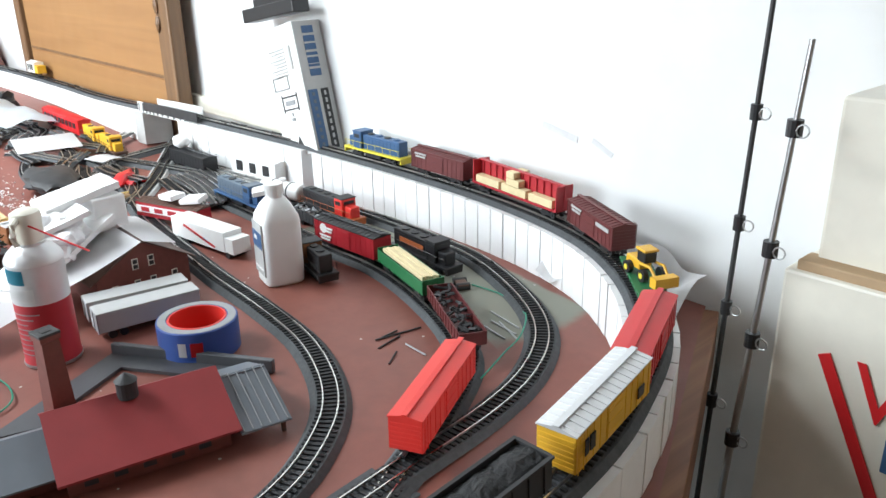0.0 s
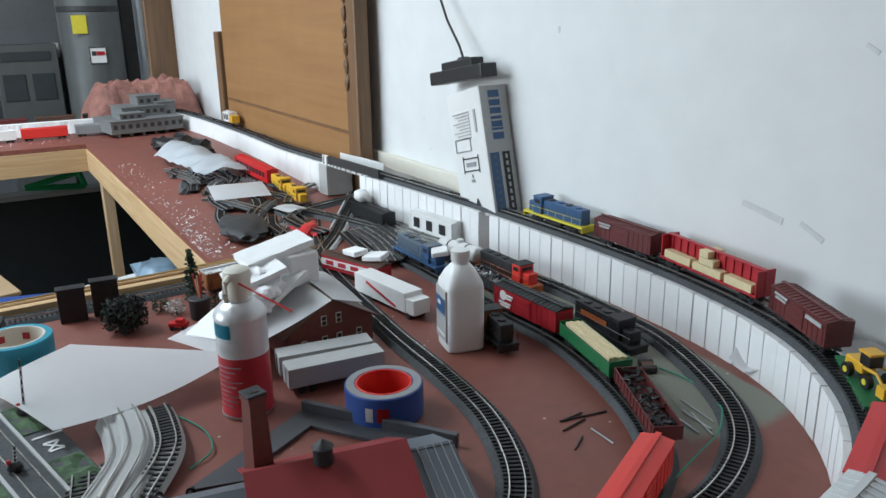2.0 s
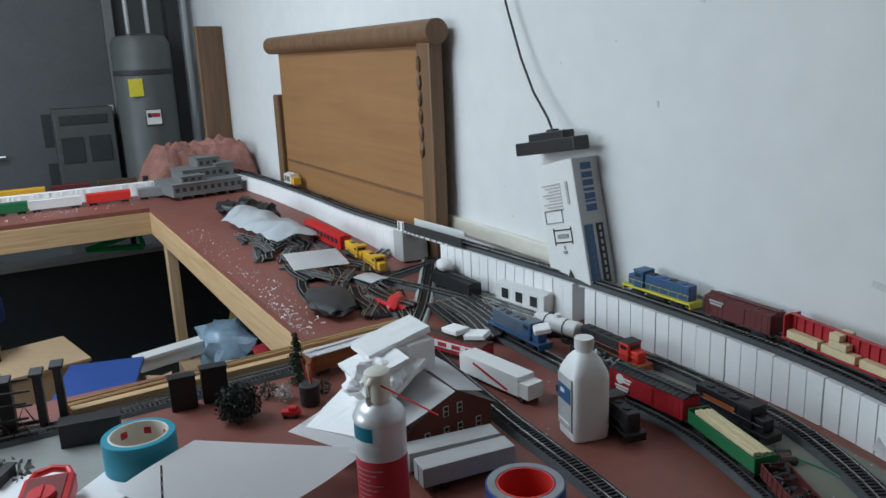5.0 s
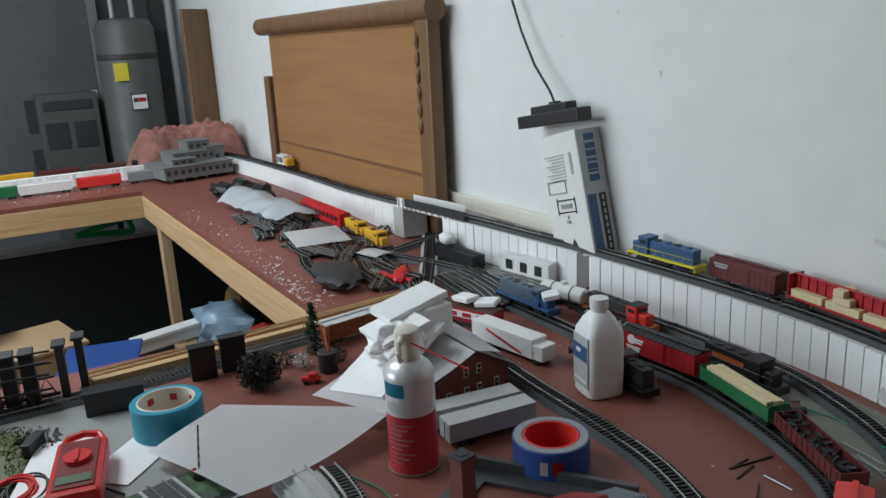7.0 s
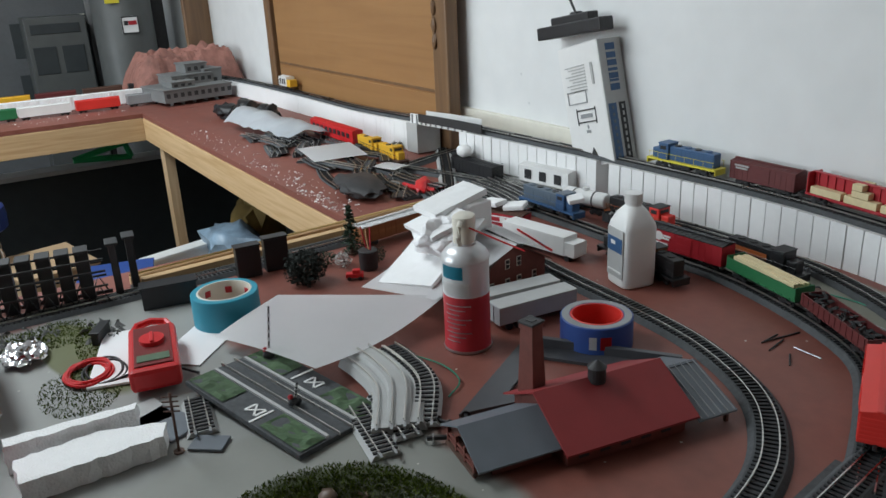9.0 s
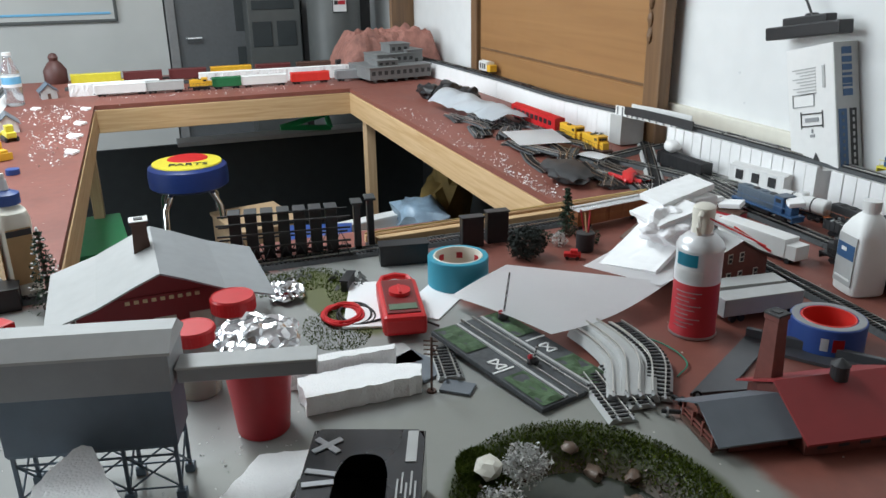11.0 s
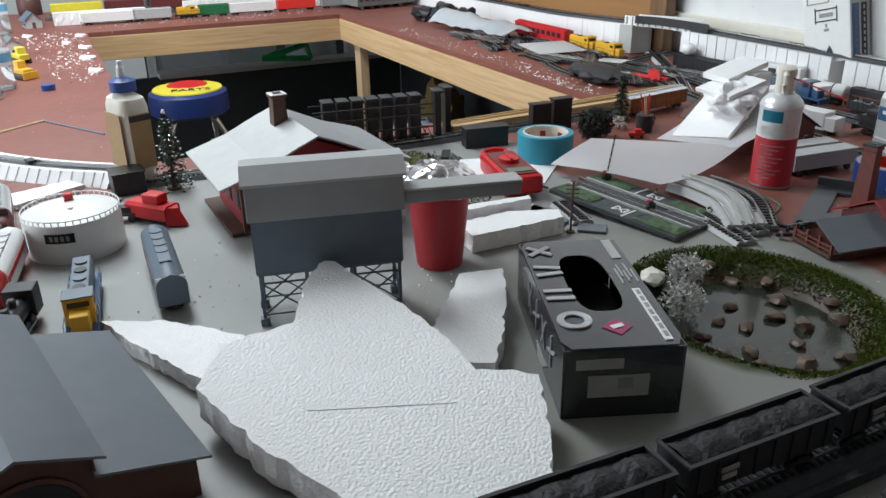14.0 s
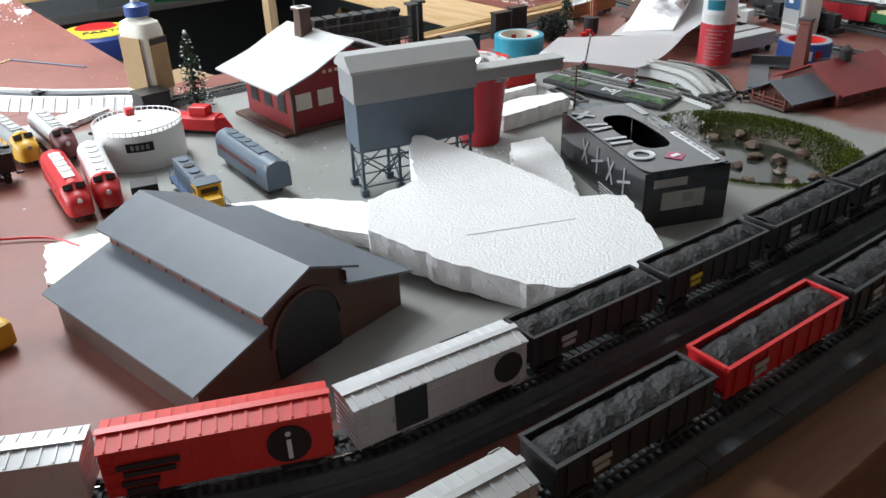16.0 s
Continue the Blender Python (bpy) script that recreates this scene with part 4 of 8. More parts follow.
solid("trim", box(bmesh.new(), (-1.0, WY - 0.008, 1.0), (0.62, 0.016, 0.04), 0, 0.003), M_CREAM, "cream painted batten on white wall", "trim", "structure")

pb = thing("lamp_carton", "white fluorescent tube carton with shaded side leaning on wall", "carton")
pb.matrix_basis = pose(-0.618, 1.705, 0.984, 0, -14.2, 0)
part("carton", box(bmesh.new(), (-0.063, 0.034, 0.13), (0.126, 0.066, 0.262), 0, 0.0015), M_WHITE, pb, "white carton with printed front")
# side turned from the window; its shade is put in as grey
part("grey_side", box(bmesh.new(), (0.0008, 0.034, 0.13), (0.0016, 0.064, 0.26)), M_LGREY, pb, "printed side, greyed for its shade")
for z, h in ((0.243, 0.014), (0.225, 0.012), (0.209, 0.012), (0.195, 0.006), (0.182, 0.012), (0.172, 0.005), (0.158, 0.014)):
    part("logo_bar", box(bmesh.new(), (0.0020, 0.034, z), (0.0012, 0.026, h)), M_BLUE, pb)
part("blue_band", box(bmesh.new(), (0.0020, 0.018, 0.064), (0.0012, 0.022, 0.122)), M_BLUE, pb)
part("black_band", box(bmesh.new(), (0.0020, 0.046, 0.064), (0.0012, 0.018, 0.122)), M_DARK, pb)
for k in range(8):
    part("band_mark", box(bmesh.new(), (0.0028, 0.018, 0.014 + 0.0145 * k), (0.0008, 0.006, 0.007)), M_SLATE, pb)
    part("band_mark", box(bmesh.new(), (0.0028, 0.046, 0.014 + 0.0145 * k), (0.0008, 0.005, 0.009)), M_LGREY, pb)
for k in range(9):
    part("print_line", box(bmesh.new(), (-0.078 + 0.005 * (k % 3), -0.0002, 0.216 - 0.0066 * k), (0.062 - 0.010 * (k % 3), 0.0012, 0.0024)), M_LGREY, pb)
part("print_column", box(bmesh.new(), (-0.026, -0.0002, 0.195), (0.007, 0.0012, 0.046)), M_LGREY, pb)
for dx, dz, w, h in ((0, 0.013, 0.058, 0.002), (0, -0.013, 0.058, 0.002), (-0.029, 0, 0.002, 0.028), (0.029, 0, 0.002, 0.028)):
    part("print_frame", box(bmesh.new(), (-0.083 + dx, -0.0002, 0.150 + dz), (w, 0.0012, h)), M_GREY, pb)
    part("label_rule", box(bmesh.new(), (-0.062 + dx, -0.0002, 0.108 + dz), (w, 0.0012, h * 1.3)), M_DARK, pb)
part("label_print", box(bmesh.new(), (-0.062, -0.0002, 0.108), (0.036, 0.0012, 0.009)), M_GREY, pb)
part("label_mark", box(bmesh.new(), (-0.062, -0.0002, 0.084), (0.004, 0.0012, 0.008)), M_GREY, pb)
part("label_mark", box(bmesh.new(), (-0.062, -0.0002, 0.074), (0.012, 0.0012, 0.006)), M_GREY, pb)
part("dark_spot", prism(bmesh.new(), [(-0.014, 0), (0.014, 0), (0.008, 0.018), (0, 0.032), (-0.008, 0.018)], 0, 0.0012), M_DARK, pb).matrix_basis = pose(-0.055, 0.0004, 0.006, 90)

pw = thing("power_strip", "black plug adapter with cord on carton top", "power strip")
pw.matrix_basis = pose(-0.775, 1.728, 1.252, 0, -9, 0)
part("bar", box(bmesh.new(), (0, 0, 0), (0.205, 0.04, 0.028), 0, 0.003), M_BLACK, pw)
part("block", box(bmesh.new(), (0.004, 0, 0.019), (0.12, 0.032, 0.022), 0, 0.003), M_BLACK, pw)
part("plug", box(bmesh.new(), (0.012, 0, 0.029), (0.022, 0.02, 0.012), 0, 0.003), M_BLACK, pw)
part("cord", tube(bmesh.new(), [(0.012, 0, 0.03), (-0.006, 0.004, 0.06), (-0.055, 0.01, 0.12), (-0.095, 0.015, 0.2), (-0.13, 0.02, 0.30), (-0.17, 0.022, 0.45), (-0.2, 0.022, 0.7)], 0.0028, 8), M_DARK, pw, smooth=True)

# beige carton in the corner with fishing rods
bc = thing("beige_carton", "tall beige carton with red printed letters beside table", "carton", 0.395, 1.585, 0.0)
part("carton", box(bmesh.new(), (0.29, 0.085, 0.53), (0.58, 0.17, 1.06), 0, 0.004), M_CREAM, bc)
part("upper_carton", box(bmesh.new(), (0.30, 0.10, 1.145), (0.56, 0.15, 0.168), 0, 0.004), M_CREAM, bc)
part("fold_band", box(bmesh.new(), (0.295, 0.02, 1.064), (0.57, 0.03, 0.012), 0, 0.002), M_KRAFT, bc)
part("red_stroke", box(bmesh.new(), (0, 0, 0), (0.012, 0.0016, 0.22), 0), M_RED, bc).matrix_basis = pose(0.10, -0.0012, 0.885, 0, -26, 0)
lettering("red_letter", "V", 0.085, M_RED, bc, pose(0.108, -0.0015, 0.955, 90, 0, 0))
part("blue_print", box(bmesh.new(), (0.135, -0.0012, 0.90), (0.03, 0.0016, 0.035)), M_BLUE, bc)
for x, y, top, dx, r, m in ((0.318, 1.62, 1.75, 0.022, 0.0032, M_DARK), (0.372, 1.565, 1.28, 0.022, 0.004, M_STEEL)):
    rod = thing("fishing_rod", "dark slim fishing rod standing against wall" if r < 0.0036 else "silver fishing rod standing against wall", "fishing rod")
    part("blank", tube(bmesh.new(), [(x - 0.02, y, 0.0), (x, y, 0.8), (x + dx, y + 0.012, top)], r * 1.3, 10, r * 0.7), m, rod, smooth=True)
    for z in (0.86, 0.98, 1.08, 1.2):
        f_ = (z - 0.8) / (top - 0.8)
        part("guide", cyl(bmesh.new(), (x + dx * f_, y + 0.012 * f_, z), r * 1.9, 0.016, 12), M_BLACK, rod)
        part("ring", tube(bmesh.new(), [(x + dx * f_ + 0.012 + 0.006 * math.cos(a), y, z + 0.006 * math.sin(a)) for a in [k * TAU / 10 for k in range(11)]], 0.0009, 5), M_STEEL, rod)
# white sheet bunched in the corner
bm = bmesh.new()
gr = []
for i in range(22):
    row = []
    for j in range(16):
        x, y = 0.0 + 0.25 * i / 21, 1.768 - 0.10 * j / 15 - 0.10 * max(0, i / 21 - 0.4)
        row.append(bm.verts.new((x, y, Z + 0.022 + 0.05 * (1 - j / 15) + 0.026 * noise.noise(Vector((x * 22, y * 22, 2))))))
    gr.append(row)
for i in range(21):
    for j in range(15):
        bm.faces.new((gr[i][j], gr[i + 1][j], gr[i + 1][j + 1], gr[i][j + 1]))
bmesh.ops.solidify(bm, geom=bm.faces[:], thickness=0.003)
solid("white_sheet", bm, M_PAPER, "crumpled white sheet bunched in table corner", "sheet", smooth=True)

# ---- bottle, can, tapes ----


def rounded_ring(w, d, n=32, p=4.0):
    out = []
    for k in range(n):
        a = TAU * k / n
        c_, s_ = math.cos(a), math.sin(a)
        out.append((w * math.copysign(abs(c_) ** (2 / p), c_), d * math.copysign(abs(s_) ** (2 / p), s_)))
    return out


def loft(bm, rings):
    vs = [[bm.verts.new(p) for p in r] for r in rings]
    n = len(vs[0])
    for a, b in zip(vs, vs[1:]):
        for k in range(n):
            bm.faces.new((a[k], a[(k + 1) % n], b[(k + 1) % n], b[k]))
    bm.faces.new(vs[0][::-1]), bm.faces.new(vs[-1])
    return bm


M_HDPE = mat("translucent_white_bottle", (0.80, 0.81, 0.80), 0.4, 0, 0.03, 40, 0.02)
bt = thing("alcohol_bottle", "white plastic rubbing alcohol bottle with blue label", "bottle", -0.272, 1.403, Z, -13)
rings = []
for w, z, p in ((0.027, 0.0, 5), (0.0295, 0.003, 5), (0.030, 0.02, 5), (0.030, 0.096, 5), (0.029, 0.103, 4.4), (0.022, 0.119, 3), (0.016, 0.127, 2.4), (0.0125, 0.130, 2), (0.0125, 0.138, 2)):
    rings.append([(x, y, z) for x, y in rounded_ring(w, w, 40, p)])
part("body", loft(bmesh.new(), rings), M_HDPE, bt, smooth=True)
bm = cyl(bmesh.new(), (0, 0, 0.142), 0.0135, 0.016, 28)
for k in range(28):
    a = TAU * k / 28
    box(bm, (0.0135 * math.cos(a), 0.0135 * math.sin(a), 0.142), (0.0012, 0.0012, 0.014), a)
part("cap", bm, M_WHITE, bt, "ribbed white screw cap")
lab = part("label", box(bmesh.new(), (0, -0.0302, 0.056), (0.044, 0.0016, 0.080), 0, 0.0004), M_LGREY, bt, "grey and blue printed label")
part("blue_patch", box(bmesh.new(), (0.0, -0.0313, 0.070), (0.040, 0.0012, 0.024)), M_BLUE, lab)
part("white_patch", box(bmesh.new(), (-0.004, -0.0321, 0.073), (0.012, 0.0008, 0.006)), M_WHITE, lab)
part("foot_patch", box(bmesh.new(), (0, -0.0313, 0.026), (0.036, 0.0012, 0.003)), M_WHITE, lab)

cn = thing("air_duster_can", "red and white aerosol duster can with nozzle", "spray can", -0.252, 1.07, Z, -50)
part("body", lathe(bmesh.new(), [(0.0305, 0.0), (0.0325, 0.002), (0.0325, 0.005), (0.0315, 0.007), (0.0315, 0.082)], 40), M_CRIMSON, cn, smooth=True)
part("upper_body", lathe(bmesh.new(), [(0.0315, 0.082), (0.0315, 0.128), (0.0325, 0.129), (0.0325, 0.132), (0.029, 0.139), (0.022, 0.146), (0.016, 0.149), (0.016, 0.152)], 40), M_SILVER, cn, smooth=True)
part("rim", lathe(bmesh.new(), [(0.0328, 0.0012), (0.0332, 0.003), (0.0328, 0.005)], 40), M_STEEL, cn, smooth=True)


def wrap(name, r, a0, a1, z0, z1, material, parent, n=14):
    bm = bmesh.new()
    rr = [[bm.verts.new((q * math.cos(a0 + (a1 - a0) * k / n), q * math.sin(a0 + (a1 - a0) * k / n), z)) for q, z in ((r, z0), (r, z1))] for k in range(n + 1)]
    for a, b in zip(rr, rr[1:]):
        bm.faces.new((a[0], b[0], b[1], a[1]))
    bmesh.ops.solidify(bm, geom=bm.faces[:], thickness=0.0004)
    return part(name, bm, material, parent)


wrap("blue_logo", 0.0319, -0.9, 0.15, 0.108, 0.126, MATS["teal_tape"], cn)
wrap("white_logo", 0.0319, -0.9, 0.4, 0.086, 0.103, M_WHITE, cn)
for k in range(9):
    wrap("print_line", 0.0319, -0.75 + 0.1 * (k % 2), 0.45 - 0.25 * (k % 3), 0.070 - 0.0065 * k, 0.0715 - 0.0065 * k, M_LGREY, cn, 8)
bm = loft(bmesh.new(), [[(x, y, z) for x, y in rounded_ring(w, w * 0.85, 20, 2.6)] for w, z in ((0.015, 0.150), (0.0165, 0.155), (0.0165, 0.170), (0.0175, 0.180), (0.0165, 0.187), (0.011, 0.190))])
part("nozzle", bm, M_CREAM, cn, "white plastic trigger nozzle", smooth=True)
bm = tube(bmesh.new(), [(0.014, 0, 0.182), (0.024, 0.0, 0.178), (0.027, 0, 0.166), (0.024, 0, 0.154)], 0.004, 8)
part("trigger", bm, M_CREAM, cn, smooth=True)
part("straw", tube(bmesh.new(), [(0.012, 0.006, 0.176), (0.02, 0.085, 0.150)], 0.0011, 6), M_RED, cn, "thin red straw")


def tape_roll(label, x, y, R, r, h, shell, core, rz=0, side=None):
    t = thing("tape_roll", label, "tape roll", x, y, Z, rz, group="tape rolls")
    part("tape", lathe_ring(R, r + 0.003, h), shell, t, smooth=True)
    part("core", lathe_ring(r + 0.003, r, h + 0.0006), core, t, "cardboard core", smooth=True)
    return t


def lathe_ring(R, r, h, seg=44):
    bm = bmesh.new()
    prof = [(r, 0.0), (R - 0.001, 0.0), (R, 0.0012), (R, h - 0.0012), (R - 0.001, h), (r, h)]
    rings = [[bm.verts.new((q * math.cos(TAU * k / seg), q * math.sin(TAU * k / seg), z)) for k in range(seg)] for q, z in prof]
    for a, b in zip(rings, rings[1:] + rings[:1]):
        for k in range(seg):
            bm.faces.new((a[k], a[(k + 1) % seg], b[(k + 1) % seg], b[k]))
    return bm


tp = tape_roll("blue tape roll with orange core and grey faces", -0.150, 1.212, 0.049, 0.033, 0.042, M_TAPEB, M_ORANGE, 20)
part("grey_face", lathe_ring(0.0475, 0.037, 0.0426), M_GREY, tp)
wrap("white_print", 0.0493, -1.3, -1.1, 0.012, 0.03, M_WHITE, tp, 5)
wrap("red_print", 0.0493, -1.0, -0.7, 0.012, 0.03, M_RED, tp, 5)
tp = tape_roll("teal painter's tape roll with cream core", -0.545, 0.828, 0.05, 0.038, 0.05, M_TEAL, M_CREAM)
for k in range(7):
    a = k * TAU / 7
    part("red_print", box(bmesh.new(), (0.0374 * math.cos(a), 0.0374 * math.sin(a), 0.036), (0.0012, 0.010, 0.010), a), M_CRIMSON, tp)

# ---- trailers, square, factory, house under paper ----


def trailer(label, x, y, rz):
    t = thing("toy_trailer", label, "toy trailer", x, y, Z, rz, group="grey trailers")
    bm = box(bmesh.new(), (0, 0, 0.0235), (0.132, 0.032, 0.026), 0, 0.001)
    part("body", bm, M_LGREY, t)
    part("roof", box(bmesh.new(), (0, 0, 0.0372), (0.133, 0.033, 0.0014), 0, 0.0005), M_LGREY, t)
    part("end_frame", box(bmesh.new(), (-0.0665, 0, 0.0235), (0.0016, 0.033, 0.027), 0, 0.0005), M_GREY, t)
    part("door_line", box(bmesh.new(), (-0.0676, 0, 0.0235), (0.0008, 0.001, 0.025)), M_DARK, t)
    for xw in (-0.05, -0.036, 0.05):
        bm = bmesh.new()
        for sy in (-1, 1):
            cyl(bm, (xw, sy * 0.0125, 0.0055), 0.0055, 0.005, 14, axis="y")
        part("wheelset", bm, M_BLACK, t)
    part("underframe", box(bmesh.new(), (0, 0, 0.009), (0.12, 0.012, 0.004)), M_DARK, t)
    return t


trailer("grey toy semi-trailer beside tape roll", -0.262, 1.194, 84)
trailer("grey toy semi-trailer behind another trailer", -0.305, 1.198, 82)

M_SQUARE = mat("dark_grey_square", (0.07, 0.073, 0.08), 0.4, 0, 0.15, 60, 0.03)
sq = thing("speed_square", "dark grey triangular speed square lying on table", "speed square")
tri = [(-0.205, 1.125), (-0.105, 0.955), (-0.03, 1.245)]
ctr = Vector((sum(p[0] for p in tri) / 3, sum(p[1] for p in tri) / 3))
inn = [ctr + (Vector(p) - ctr) * 0.52 for p in tri]
bm = bmesh.new()
for k in range(3):
    a, b = tri[k], tri[(k + 1) % 3]
    prism(bm, [a, b, tuple(inn[(k + 1) % 3]), tuple(inn[k])], Z + 0.0006, Z + 0.005)
part("blade", bm, M_SQUARE, sq)
bm = bmesh.new()
d_ = Vector(tri[2]) - Vector(tri[0])
box(bm, ((tri[0][0] + tri[2][0]) / 2, (tri[0][1] + tri[2][1]) / 2, Z + 0.009), (d_.length, 0.008, 0.017), math.atan2(d_.y, d_.x), 0.001)
part("fence", bm, M_SQUARE, sq)


def gable(bm, L, W, z0, ze, zr):
    """Walls of a gabled house along x."""
    return profile(bm, [(-W / 2, z0), (W / 2, z0), (W / 2, ze), (0, zr), (-W / 2, ze)], -L / 2, L / 2)


def roof_slope(L, y0, z0, y1, z1, thick=0.002):
    return profile(bmesh.new(), [(y0, z0), (y1, z1), (y1, z1 + thick), (y0, z0 + thick)], -L / 2, L / 2)


fc = thing("toy_factory", "brick toy factory with red roof and grey sheds", "toy building", -0.003, 1.075, Z, 80)
part("wall", gable(bmesh.new(), 0.15, 0.115, 0.0, 0.026, 0.056), M_BRICK, fc)
for sy in (-1, 1):
    part("roof", roof_slope(0.166, sy * 0.071, 0.021, 0, 0.0585, 0.0025), M_ROOFRED, fc)
bm = cyl(bmesh.new(), (-0.005, -0.004, 0.065), 0.010, 0.018, 18)
cyl(bm, (-0.005, -0.004, 0.078), 0.011, 0.008, 18, 0.001)
part("roof_vent", bm, M_DARK, fc)
for k in range(5):
    part("window", box(bmesh.new(), (-0.055 + 0.026 * k, -0.058, 0.014), (0.012, 0.0012, 0.014)), M_DARK, fc)
part("grey_roof", roof_slope(0.052, -0.072, 0.016, 0.002, 0.044, 0.0022), M_ROOF, fc).location = (0.108, 0, 0)
part("grey_roof", roof_slope(0.052, 0.06, 0.020, -0.002, 0.044, 0.0022), M_ROOF, fc).location = (0.108, 0, 0)
for k in range(6):
    part("roof_rib", box(bmesh.new(), (0.085 + k * 0.009, -0.035, 0.0335), (0.001, 0.078, 0.0014), 0, 0, 0.362), M_GREY, fc)
for y in (-0.062, 0.05):
    part("post", box(bmesh.new(), (0.128, y, 0.0095), (0.004, 0.004, 0.019)), M_BROWN, fc)
part("annex_wall", gable(bmesh.new(), 0.07, 0.07, 0, 0.024, 0.040), M_BRICK, fc).location = (-0.115, 0.0, 0)
for sy in (-1, 1):
    part("annex_roof", roof_slope(0.098, sy * 0.05, 0.017, 0, 0.0425, 0.002), M_ROOF, fc).location = (-0.123, 0, 0)
part("porch_deck", box(bmesh.new(), (-0.162, 0, 0.006), (0.02, 0.07, 0.004)), M_BROWN, fc)
for k in range(4):
    part("porch_post", box(bmesh.new(), (-0.169, -0.033 + 0.022 * k, 0.014), (0.003, 0.003, 0.024)), M_BRICK, fc)
for z in (0.012, 0.018):
    part("porch_rail", box(bmesh.new(), (-0.169, 0, z), (0.002, 0.066, 0.002)), M_BRICK, fc)
ch = thing("toy_chimney", "square brick-red toy chimney with dark cap", "toy chimney", -0.052, 1.02, Z, 10)
bm = loft(bmesh.new(), [[(w * a, w * b, z) for a, b in ((-1, -1), (1, -1), (1, 1), (-1, 1))] for w, z in ((0.0125, 0), (0.0085, 0.116), (0.0098, 0.117), (0.0098, 0.122))])
part("chimney_shaft", bm, M_BRICK, ch)
part("cap", box(bmesh.new(), (0, 0, 0.1235), (0.021, 0.021, 0.003), 0, 0.0005), M_DARK, ch)
part("flue", box(bmesh.new(), (0, 0, 0.1252), (0.009, 0.009, 0.001)), M_BLACK, ch)

hs = thing("brick_house", "dark brick toy house with paper draped over roof", "toy building", -0.455, 1.226, Z, 4)
part("wall", gable(bmesh.new(), 0.19, 0.138, 0, 0.042, 0.08), M_BRICK, hs)
for sy in (-1, 1):
    part("roof", roof_slope(0.2, sy * 0.08, 0.036, 0, 0.0815, 0.002), M_BROWN, hs)
for z in (0.018, 0.05):
    for y in (-0.012, 0.012) if z > 0.04 else (-0.045, -0.012, 0.012, 0.045):
        w = part("window", box(bmesh.new(), (0.0954, y, z), (0.0014, 0.009, 0.016)), M_CREAM, hs)
        for dz in (-0.0038, 0.0038):
            part("pane", box(bmesh.new(), (0.0963, y, z + dz), (0.0008, 0.0065, 0.006)), M_BLACK, w)


def sheet(name, label, corners, bend, n=14, material=M_PAPER, m=10):
    """A thin sheet spread over four corners, with a bend in its height."""
    a, b, c, d = [Vector(p) for p in corners]
    bm = bmesh.new()
    g = []
    for i in range(n + 1):
        u = i / n
        row = []
        for j in range(m + 1):
            v = j / m
            p = (a * (1 - v) + b * v) * (1 - u) + (d * (1 - v) + c * v) * u
            row.append(bm.verts.new(p + Vector((0, 0, bend(u, v)))))
        g.append(row)
    for i in range(n):
        for j in range(m):
            bm.faces.new((g[i][j], g[i + 1][j], g[i + 1][j + 1], g[i][j + 1]))
    bmesh.ops.solidify(bm, geom=bm.faces[:], thickness=0.0006)
    bmesh.ops.recalc_face_normals(bm, faces=bm.faces)
    return solid(name, bm, material, label, "paper", group="papers")


sheet("paper_sheet", "white paper sheet curling across table", [(-0.458, 0.781, Z + 0.020), (-0.262, 0.848, Z + 0.032), (-0.338, 1.092, Z + 0.040), (-0.499, 0.894, Z + 0.040)], lambda u, v: -0.012 * math.sin(math.pi * u) * v + 0.004 * math.sin(3 * v + 2 * u) * (1 - u))
sheet("paper_sheet", "white paper draped over toy house roof", [(-0.472, 1.02, Z + 0.028), (-0.332, 1.07, Z + 0.037), (-0.342, 1.228, Z + 0.0875), (-0.51, 1.222, Z + 0.0875)], lambda u, v: -0.006 * math.sin(math.pi * u) + 0.003 * math.sin(2.6 * u + v))
sheet("paper_sheet", "white paper hanging down far side of toy house", [(-0.51, 1.224, Z + 0.088), (-0.345, 1.232, Z + 0.088), (-0.36, 1.285, Z + 0.068), (-0.52, 1.29, Z + 0.068)], lambda u, v: 0.003 * math.sin(4 * v))


def foam_chunk(label, pts, z0, z1, m=None, mat_=M_BEAD, rough=0.002, tilt=None, group="foam scraps"):
    """A broken piece of foam from its outline; the cut edges are ragged."""
    out = []
    n = len(pts)
    for k in range(n):
        a, b = Vector(pts[k]), Vector(pts[(k + 1) % n])
        q = max(1, int((b - a).length / 0.008))
        for j in range(q):
            p = a.lerp(b, j / q)
            if j:
                p += Vector((random.uniform(-rough, rough), random.uniform(-rough, rough)))
            out.append(p)
    bm = bmesh.new()
    rows = []
    for f_ in (0.0, 0.3, 0.65, 1.0):
        rows.append([])
        for p in out:
            zt = z1 if tilt is None else tilt(p.x, p.y)
            zb = z0 if tilt is None or callable(z0) is False else z0(p.x, p.y)
            w = Vector((random.uniform(-rough, rough), random.uniform(-rough, rough))) if 0 < f_ < 1 else Vector((0, 0))
            rows[-1].append(bm.verts.new((p.x + w.x, p.y + w.y, zb + (zt - zb) * f_)))
    n = len(out)
    for a, b in zip(rows, rows[1:]):
        for k in range(n):
            bm.faces.new((a[k], a[(k + 1) % n], b[(k + 1) % n], b[k]))
    bm.faces.new(rows[0][::-1]), bm.faces.new(rows[-1])
    bmesh.ops.recalc_face_normals(bm, faces=bm.faces)
    return solid("foam_scrap", bm, mat_, label, "foam scrap", group=group, m=m)


